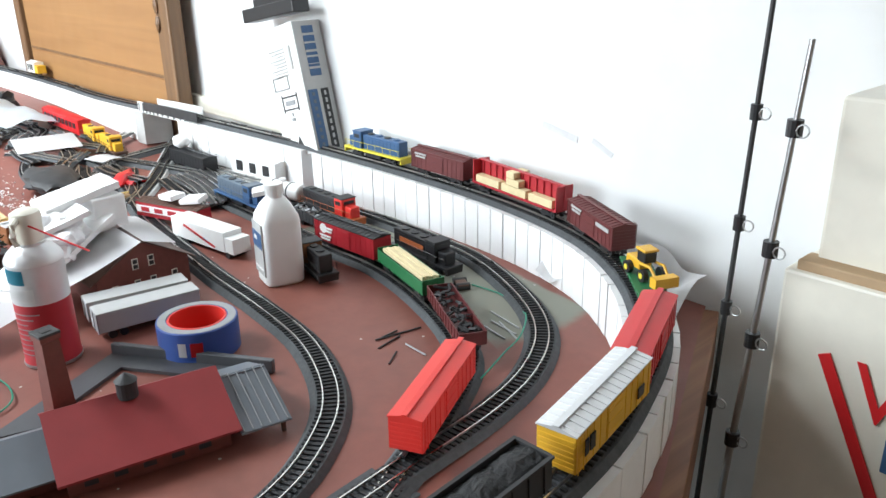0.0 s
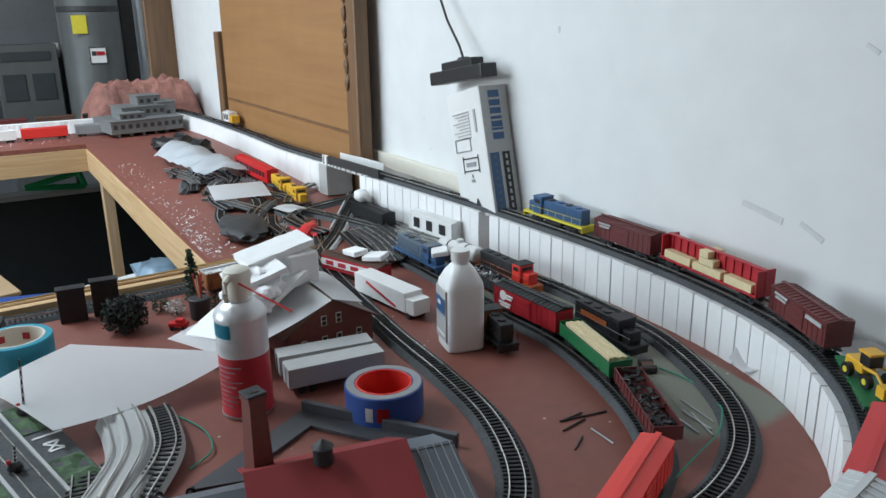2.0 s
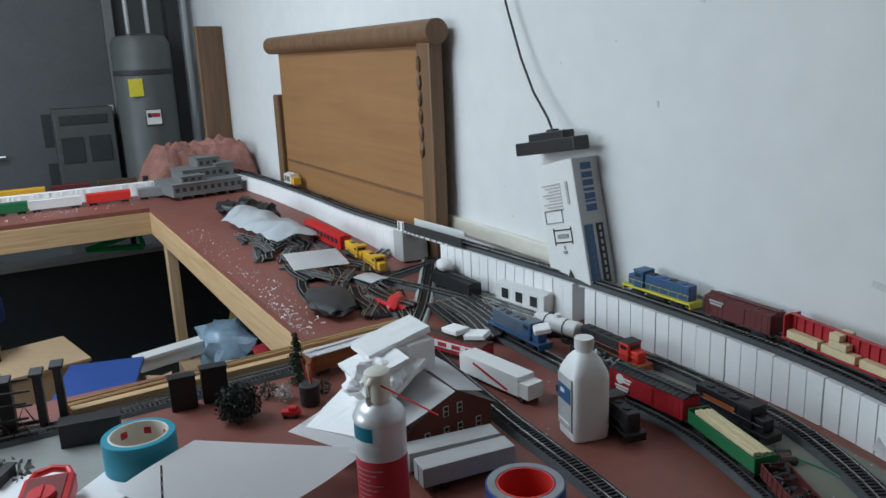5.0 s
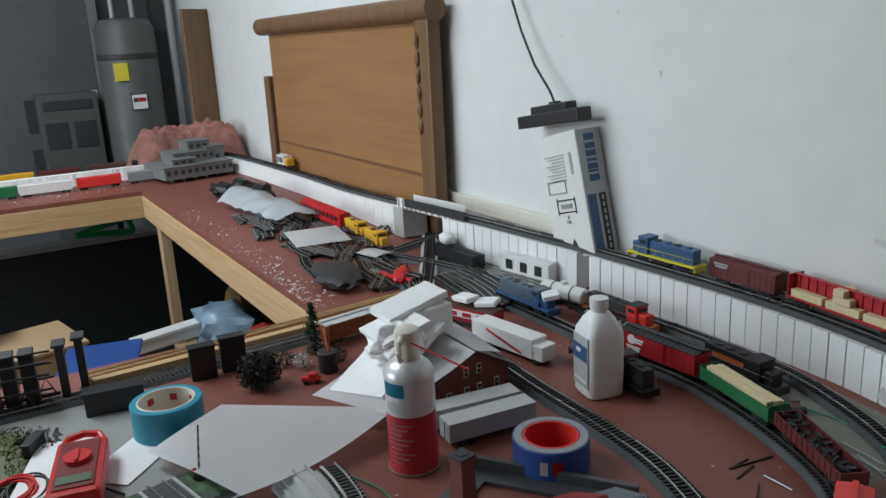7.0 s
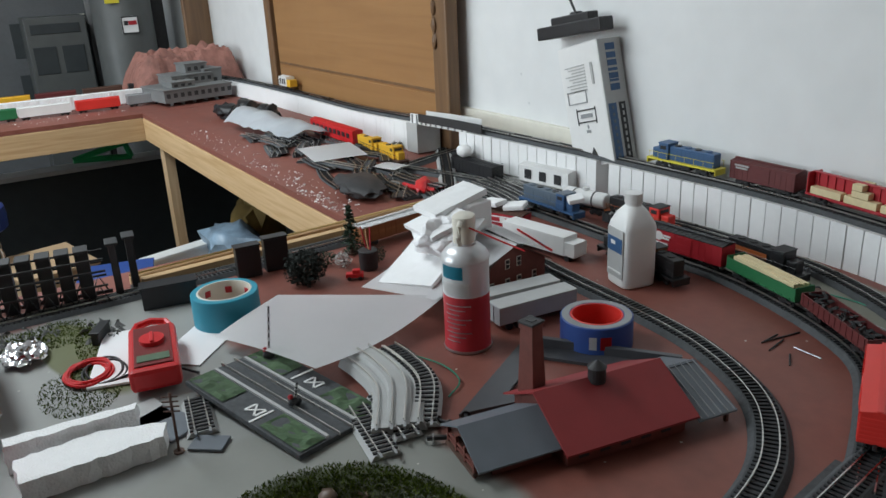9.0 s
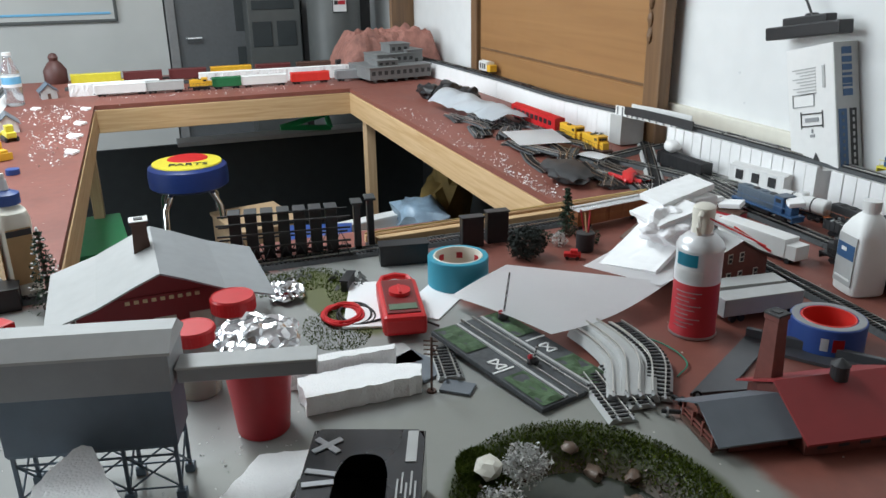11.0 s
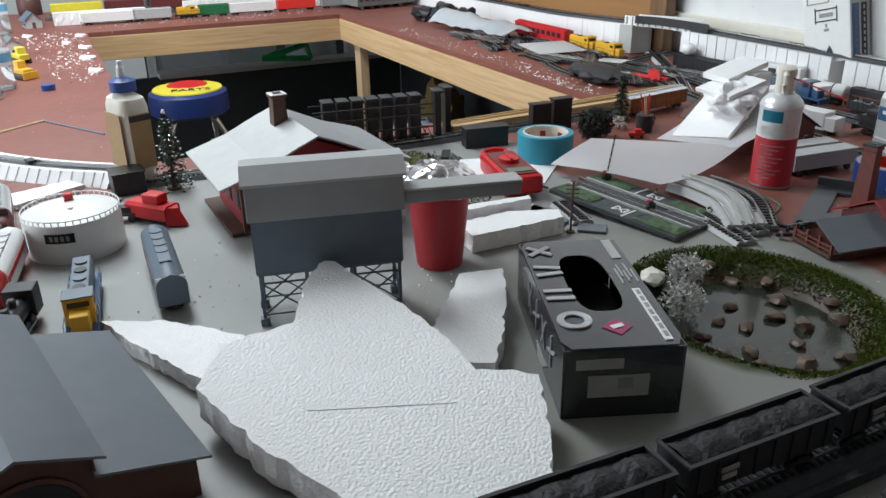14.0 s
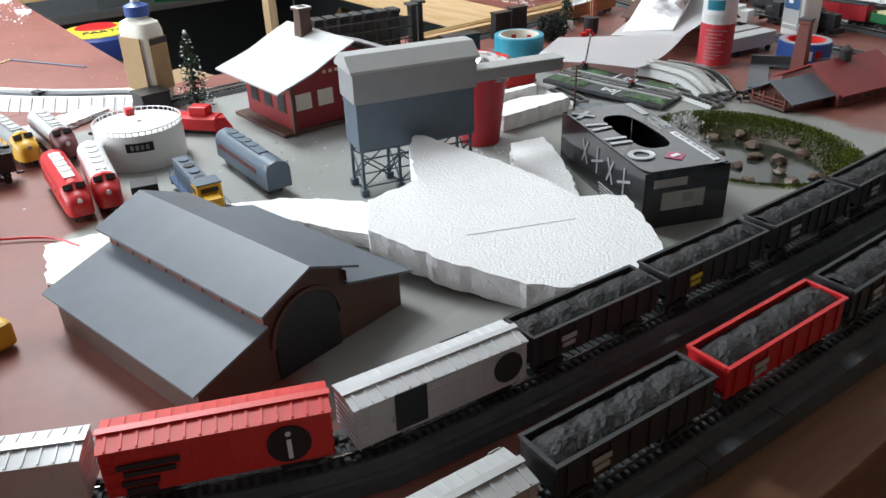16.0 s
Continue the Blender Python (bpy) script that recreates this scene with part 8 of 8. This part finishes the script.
solid("rock_hill", bm, M_ROCK, "pinkish rough foam rock hill in corner", "toy hill")

# ---- left arm ----
LEFT = Line([(-0.775, 0.135, Z), (-0.80, 0.113, Z), (-0.841, 0.06, Z), (-0.903, -0.007, Z), (-0.985, -0.076, Z), (-1.08, -0.128, Z), (-1.18, -0.152, Z), (-1.28, -0.158, Z), (-1.425, -0.153, Z), (-1.616, -0.143, Z), (-1.865, -0.14, Z), (-2.284, -0.149, Z), (-2.645, -0.155, Z), (-3.4, -0.165, Z)])
lf = thing("foam_roadway", "black track with white foam shoulders curving away", "model track")
part("shoulder", sweep(bmesh.new(), LEFT, 0, LEFT.length, [(0.018, 0.0005), (0.042, 0.0005), (0.026, 0.022), (0.018, 0.022)]), M_FOAM, lf)
part("shoulder", sweep(bmesh.new(), LEFT, 0, LEFT.length, [(-0.042, 0.0005), (-0.018, 0.0005), (-0.018, 0.022), (-0.026, 0.022)]), M_FOAM, lf)
part("roadbed", sweep(bmesh.new(), LEFT, 0, LEFT.length, [(-0.018, 0.0005), (0.018, 0.0005), (0.018, 0.016), (-0.018, 0.016)]), M_DARK, lf)
for a in (-0.0083, 0.0083):
    part("rail", sweep(bmesh.new(), LEFT, 0, LEFT.length, [(a - 0.0008, 0.016), (a + 0.0008, 0.016), (a + 0.0008, 0.019), (a - 0.0008, 0.019)]), M_STEEL, lf)
for side in (-1, 1):
    for k in range(40):
        p = LEFT.side(0.02 + k * 0.021, 0.0218 * side)
        _, d = LEFT.at(0.02 + k * 0.021)
        part("cut_line", box(bmesh.new(), (p.x, p.y, Z + 0.0216), (0.0012, 0.008, 0.0014), math.atan2(d.y, d.x)), M_LGREY, lf)
        q = LEFT.side(0.02 + k * 0.021, 0.0344 * side)
        part("cut_line", box(bmesh.new(), (q.x, q.y, Z + 0.0111), (0.0012, 0.0275, 0.0014), math.atan2(d.y, d.x), 0, radians(-54 * side)), M_LGREY, lf)


def cottage(label, x, y, rz, wall, roof, w=0.09, d=0.06, h=0.03):
    t = thing("toy_cottage", label, "toy building", x, y, Z, rz, group="toy cottages")
    part("wall", gable(bmesh.new(), w, d, 0, h, h + d * 0.42), wall, t)
    for sy in (-1, 1):
        part("roof", roof_slope(w + 0.012, sy * (d / 2 + 0.008), h - 0.005, 0, h + d * 0.42 + 0.003, 0.002), roof, t)
    for k in range(3):
        for sy in (-1, 1):
            part("window", box(bmesh.new(), (-w / 3 + k * w / 3, sy * (d / 2 + 0.0006), h * 0.5), (0.012, 0.0014, 0.014)), M_DARK, t)
    part("door", box(bmesh.new(), (w / 2 + 0.0006, 0, 0.011), (0.0014, 0.012, 0.022)), M_BROWN, t)
    return t


cottage("white toy cottage with grey roof", -1.90, -0.268, 10, M_WHITE, M_ROOF)
cottage("dark red toy cottage with grey roof", -2.19, -0.235, 20, M_MAROON, M_ROOF)
cottage("yellow toy cottage with pale roof", -2.55, -0.225, 10, M_LEMON, M_LGREY, 0.1, 0.07)
cottage("white toy cottage with dark grey roof", -2.30, -0.045, 10, M_WHITE, M_ROOF)
cottage("pale blue toy cottage at far corner", -3.0, 0.02, 10, M_LGREY, M_SLATE)
for x, y, a, m_ in ((-1.86, -0.015, 30, M_YELLOW), (-2.13, -0.02, 200, M_LEMON)):
    t = thing("toy_dozer", "small yellow toy construction machine", "toy machine", x, y, Z, a, group="toy machines")
    part("body", box(bmesh.new(), (0, 0, 0.02), (0.06, 0.03, 0.018), 0, 0.003), m_, t)
    part("cab", box(bmesh.new(), (-0.008, 0, 0.038), (0.024, 0.024, 0.022), 0, 0.002), m_, t)
    for sy in (-1, 1):
        part("crawler", box(bmesh.new(), (0, sy * 0.016, 0.008), (0.06, 0.01, 0.016), 0, 0.004), M_DARK, t)
    part("blade", box(bmesh.new(), (0.036, 0, 0.012), (0.004, 0.044, 0.02), 0, 0.001), m_, t)
M_PET = glass("clear_pet", (0.86, 0.9, 0.93), 0.08, 0.85)


def water_bottle(label, m, h=0.2, r=0.03):
    t = thing("water_bottle", label, "bottle", group="water bottles")
    t.matrix_basis = m
    part("bottle", lathe(bmesh.new(), [(r * 0.8, 0), (r, 0.006), (r * 0.93, h * 0.2), (r, h * 0.3), (r, h * 0.6), (r * 0.9, h * 0.7), (r * 0.45, h * 0.88), (r * 0.42, h * 0.95)], 24), M_PET, t, smooth=True)
    part("label", lathe(bmesh.new(), [(r * 1.01, h * 0.36), (r * 1.02, h * 0.37), (r * 1.02, h * 0.57), (r * 1.01, h * 0.58)], 24), M_WHITE, t)
    part("blue_band", lathe(bmesh.new(), [(r * 1.03, h * 0.42), (r * 1.035, h * 0.43), (r * 1.035, h * 0.54), (r * 1.03, h * 0.55)], 24), mat("pale_blue_print", (0.15, 0.42, 0.65), 0.4), t)
    part("cap", cyl(bmesh.new(), (0, 0, h * 0.97), r * 0.48, h * 0.06, 20), M_WHITE, t)


water_bottle("clear water bottle standing on far table end", pose(-2.84, -0.082, Z), 0.2, 0.033)
water_bottle("clear water bottle with blue label band", pose(-1.735, -0.062, Z), 0.17, 0.031)
water_bottle("small clear bottle lying on its side", pose(-1.60, -0.075, Z + 0.02, 0, 90, 205), 0.13, 0.02)
solid("bottle_cap", cyl(bmesh.new(), (0, 0, 0.007), 0.017, 0.014, 24), M_TAPEB, "blue screw cap lying on table", "bottle cap", m=pose(-1.66, 0.041, Z + 0.0005))
for a, b, m_ in (((-1.21, -0.107), (-1.305, 0.021), M_LUMBER), ((-1.305, 0.021), (-1.12, 0.13), M_SLATE)):
    solid("thin_rod", tube(bmesh.new(), [(*a, Z + 0.002), (*b, Z + 0.002)], 0.0018, 6), m_, "thin rod lying across brown table", "rod", group="rods")
solid("edge_rail", box(bmesh.new(), (0, 0, 0.02), (1.9, 0.022, 0.035), 0, 0.002), M_PINE, "long wooden lath along outer table edge", "wood strip", m=pose(-2.5, -0.365, Z + 0.012, 0, 0, -1.5))
for k in range(3):
    loose_track("grey straight track along outer table edge", [(-3.2 + 0.55 * k, -0.325, Z + 0.001), (-2.68 + 0.55 * k, -0.335, Z + 0.001)], M_LGREY, 0.005, 0.018, ties=False)

# ---- inside the well and under the table ----
so = thing("bar_stool", "blue padded bar stool with yellow printed seat", "stool", -2.47, 0.50, 0.0)
part("cushion", lathe(bmesh.new(), [(0.13, 0.61), (0.145, 0.62), (0.147, 0.66), (0.143, 0.69), (0.125, 0.702)], 40), mat("blue_vinyl", (0.015, 0.035, 0.16), 0.35), so, smooth=True)
part("seat_print", lathe(bmesh.new(), [(0.128, 0.701), (0.126, 0.706), (0.06, 0.711), (0.01, 0.712)], 40), M_LEMON, so, "yellow printed seat top", smooth=True)
part("red_print", lathe(bmesh.new(), [(0.075, 0.710), (0.07, 0.7135), (0.01, 0.714)], 30), M_RED, so).location = (-0.03, 0.005, 0)
lettering("word", "PARTS", 0.05, M_NAVY, so, pose(0.075, 0.0, 0.712, 0, 0, 80), 0.0006)
for k in range(4):
    a = TAU * (k + 0.5) / 4
    part("leg", tube(bmesh.new(), [(0.10 * math.cos(a), 0.10 * math.sin(a), 0.60), (0.14 * math.cos(a), 0.14 * math.sin(a), 0.55), (0.18 * math.cos(a), 0.18 * math.sin(a), 0.0)], 0.012, 10), M_MIRROR, so, smooth=True)
part("foot_ring", tube(bmesh.new(), [(0.165 * math.cos(TAU * k / 30), 0.165 * math.sin(TAU * k / 30), 0.25) for k in range(31)], 0.01, 8), M_MIRROR, so, smooth=True)
# thin dark panels standing upright below the far and wall-side arms
solid("dark_tarp", box(bmesh.new(), (-3.36, 0.65, 0.30), (0.02, 2.2, 0.58), 0, 0.003), M_NAVY, "flat dark panel under far arm", "tarp")
solid("dark_tarp", box(bmesh.new(), (-1.9, 1.72, 0.42), (2.7, 0.02, 0.84), 0, 0.003), M_NAVY, "flat dark panel along wall under table", "tarp")
gf = thing("green_bracket", "bright green plastic frame under far arm", "plastic bracket", -3.30, 1.12, 0.64)
for a, b in (((0, -0.13, 0), (0, 0.10, 0.05)), ((0, 0.10, 0.05), (0, 0.12, -0.02)), ((0, -0.13, 0), (0, 0.12, -0.02))):
    part("bar", tube(bmesh.new(), [a, b], 0.014, 8), mat("bright_green_plastic", (0.02, 0.4, 0.13), 0.4), gf)
solid("shelf_board", box(bmesh.new(), (-3.34, 1.1, 0.60), (0.12, 1.2, 0.02), 0, 0.002), M_LGREY, "grey shelf board under far arm", "shelf")
for k, (x, y, s_, z, a, m_, lab_) in enumerate(((-2.25, 1.36, (0.30, 0.2, 0.2), 0.42, 8, mat("blue_tinted_bag", (0.22, 0.31, 0.40), 0.3, 0, 0.5, 25, 0.4), "clear bluish plastic bag full of clutter"), (-2.02, 1.32, (0.14, 0.1, 0.12), 0.36, -12, M_WHITE, "small white carton among clutter"), (-1.85, 1.42, (0.28, 0.2, 0.14), 0.46, 25, M_CRIMSON, "red folded cloth bag under table"), (-2.3, 1.18, (0.05, 0.32, 0.05), 0.42, 15, M_WHITE, "white carton with red stripe leaning"), (-1.7, 1.36, (0.3, 0.16, 0.10), 0.42, -8, M_LGREY, "pale plastic bag under table"), (-2.35, 1.5, (0.22, 0.2, 0.30), 0.48, 0, mat("dull_yellow_cloth", (0.17, 0.115, 0.03), 0.8, 0, 0.3, 30, 0.3), "dull yellow bag under table"), (-2.35, 0.72, (0.30, 0.25, 0.22), 0.38, 12, M_KRAFT, "open cardboard box in table well"), (-1.98, 0.88, (0.30, 0.22, 0.02), 0.49, -15, M_TAPEB, "bright blue folder on box in well"), (-2.33, 0.10, (0.45, 0.3, 0.28), 0.36, 5, M_GREEN, "green storage tub on crate under table"), (-1.95, 1.05, (0.16, 0.14, 0.12), 0.42, 40, M_KRAFT, "crumpled brown paper bag in well"))):
    if k in (0, 2, 4, 5, 9):
        bm = ball(bmesh.new(), (0, 0, 0), 0.5, s_, 3, 0.45, k)
        solid("soft_bag", bm, m_, lab_, "bag", smooth=True, m=pose(x, y, z, 0, 0, a))
    else:
        t = thing("storage_box", lab_, "box", x, y, z - s_[2] / 2, a)
        part("body", box(bmesh.new(), (0, 0, s_[2] / 2), s_, 0, 0.006), m_, t)
        part("rim", box(bmesh.new(), (0, 0, s_[2]), (s_[0] + 0.012, s_[1] + 0.012, 0.014), 0, 0.003), m_, t)
for x, y, w, d, h in ((-2.1, 1.42, 0.9, 0.42, 0.3), (-2.2, 0.86, 0.55, 0.42, 0.27), (-2.33, 0.10, 0.5, 0.3, 0.22)):
    solid("crate", box(bmesh.new(), (x, y, h / 2), (w, d, h), 0, 0.004), M_KRAFT, "plain cardboard crate on floor under table", "crate", group="crates")

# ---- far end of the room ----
# grey enamel with the corner's shade put into its colour
M_DIM = mat("darkened_grey_enamel", (0.085, 0.09, 0.088), 0.45, 0, 0.15, 15, 0.03)
wh = thing("water_heater", "grey cylindrical water heater in dim corner", "water heater", -3.98, 1.45, 0.0)
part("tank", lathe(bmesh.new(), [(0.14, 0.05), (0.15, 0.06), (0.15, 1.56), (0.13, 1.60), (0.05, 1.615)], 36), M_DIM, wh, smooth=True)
part("strap", lathe(bmesh.new(), [(0.151, 1.40), (0.153, 1.405), (0.153, 1.425), (0.151, 1.43)], 36), M_DARK, wh)
part("stand", cyl(bmesh.new(), (0, 0, 0.025), 0.14, 0.05, 24), M_DARK, wh)
for dy in (-0.05, 0.05):
    part("pipe", tube(bmesh.new(), [(0, dy, 1.58), (0, dy, 2.55)], 0.012, 10), M_STEEL, wh)
wl = part("warning_label", box(bmesh.new(), (0.151, 0.0, 1.185), (0.003, 0.085, 0.085)), M_WHITE, wh, "white warning label with dark frame")
for dy, dz, w, h in ((0, 0.040, 0.085, 0.005), (0, -0.040, 0.085, 0.005), (-0.040, 0, 0.005, 0.085), (0.040, 0, 0.005, 0.085)):
    part("frame_line", box(bmesh.new(), (0.1535, dy, 1.185 + dz), (0.002, w, h)), M_DARK, wl)
part("label_mark", box(bmesh.new(), (0.1535, 0.012, 1.195), (0.002, 0.04, 0.02)), M_CRIMSON, wl)
part("label_mark", box(bmesh.new(), (0.1535, -0.02, 1.195), (0.002, 0.02, 0.022)), M_DARK, wl)
part("yellow_tag", box(bmesh.new(), (0.151, -0.07, 1.34), (0.003, 0.07, 0.09)), M_LEMON, wh)
solid("pillar", box(bmesh.new(), (-4.15, 1.66, 1.3), (0.12, 0.07, 2.58), 0, 0.004), M_DARK, "dark upright post in far corner", "pillar", "structure")
dr = thing("door_1", "closed dark grey door in far wall", "door", -4.37, 0.97, 0.0, kind="structure")
part("leaf", box(bmesh.new(), (0.02, 0, 1.0), (0.04, 0.72, 2.0), 0, 0.003), mat("dark_grey_door", (0.10, 0.105, 0.11), 0.5), dr)
part("door_handle", tube(bmesh.new(), [(0.04, -0.31, 1.0), (0.08, -0.31, 1.0), (0.08, -0.23, 1.0)], 0.009, 8), M_STEEL, dr)
for dz in (1.12, 0.85):
    part("louvre", box(bmesh.new(), (0.042, 0.08, dz), (0.006, 0.22, 0.18), 0, 0.002), M_NAVY, dr)
part("notice", box(bmesh.new(), (0.042, 0.3, 1.2), (0.004, 0.1, 0.08)), M_CREAM, dr)
for y, w in ((-0.385, 0.05), (0.385, 0.05)):
    part("frame", box(bmesh.new(), (0.03, y, 1.02), (0.06, w, 2.04), 0, 0.003), mat("grey_trim", (0.2, 0.2, 0.2), 0.5), dr)
pt = thing("notice_board", "pale framed notice board with blue lower rail", "notice board", -4.333, -0.33, 1.45)
part("board", box(bmesh.new(), (0.006, 0, 0), (0.010, 1.24, 0.66), 0, 0.002), M_PALEWALL, pt)
for dy, dz, w, h in ((0, 0.335, 1.27, 0.016), (0, -0.335, 1.27, 0.016), (0.627, 0, 0.016, 0.67), (-0.627, 0, 0.016, 0.67)):
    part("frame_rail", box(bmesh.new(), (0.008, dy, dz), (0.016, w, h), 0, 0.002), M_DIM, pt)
part("blue_rail", box(bmesh.new(), (0.013, 0, -0.295), (0.006, 1.2, 0.012), 0, 0.001), MATS["pale_blue_print"], pt)
sw = thing("switch_plate", "small grey switch plate on pale wall", "switch plate", -4.333, -0.82, 0.95)
part("plate", box(bmesh.new(), (0.003, 0, 0), (0.006, 0.08, 0.11), 0, 0.002), M_LGREY, sw)
part("toggle", box(bmesh.new(), (0.008, 0, 0), (0.008, 0.012, 0.03), 0, 0.002), M_GREY, sw)
fz = thing("metal_cabinet", "grey metal cabinet with vents on far wall", "cabinet", -4.2, 1.30, 0.0)
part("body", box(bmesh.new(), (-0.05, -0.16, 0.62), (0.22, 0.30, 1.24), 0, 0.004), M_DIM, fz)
for k in range(2):
    part("vent", box(bmesh.new(), (0.062, -0.235 + 0.14 * k, 1.02), (0.006, 0.11, 0.14), 0, 0.002), M_NAVY, fz)
part("top_vent", box(bmesh.new(), (0.062, -0.165, 1.18), (0.006, 0.24, 0.05), 0, 0.002), M_NAVY, fz)
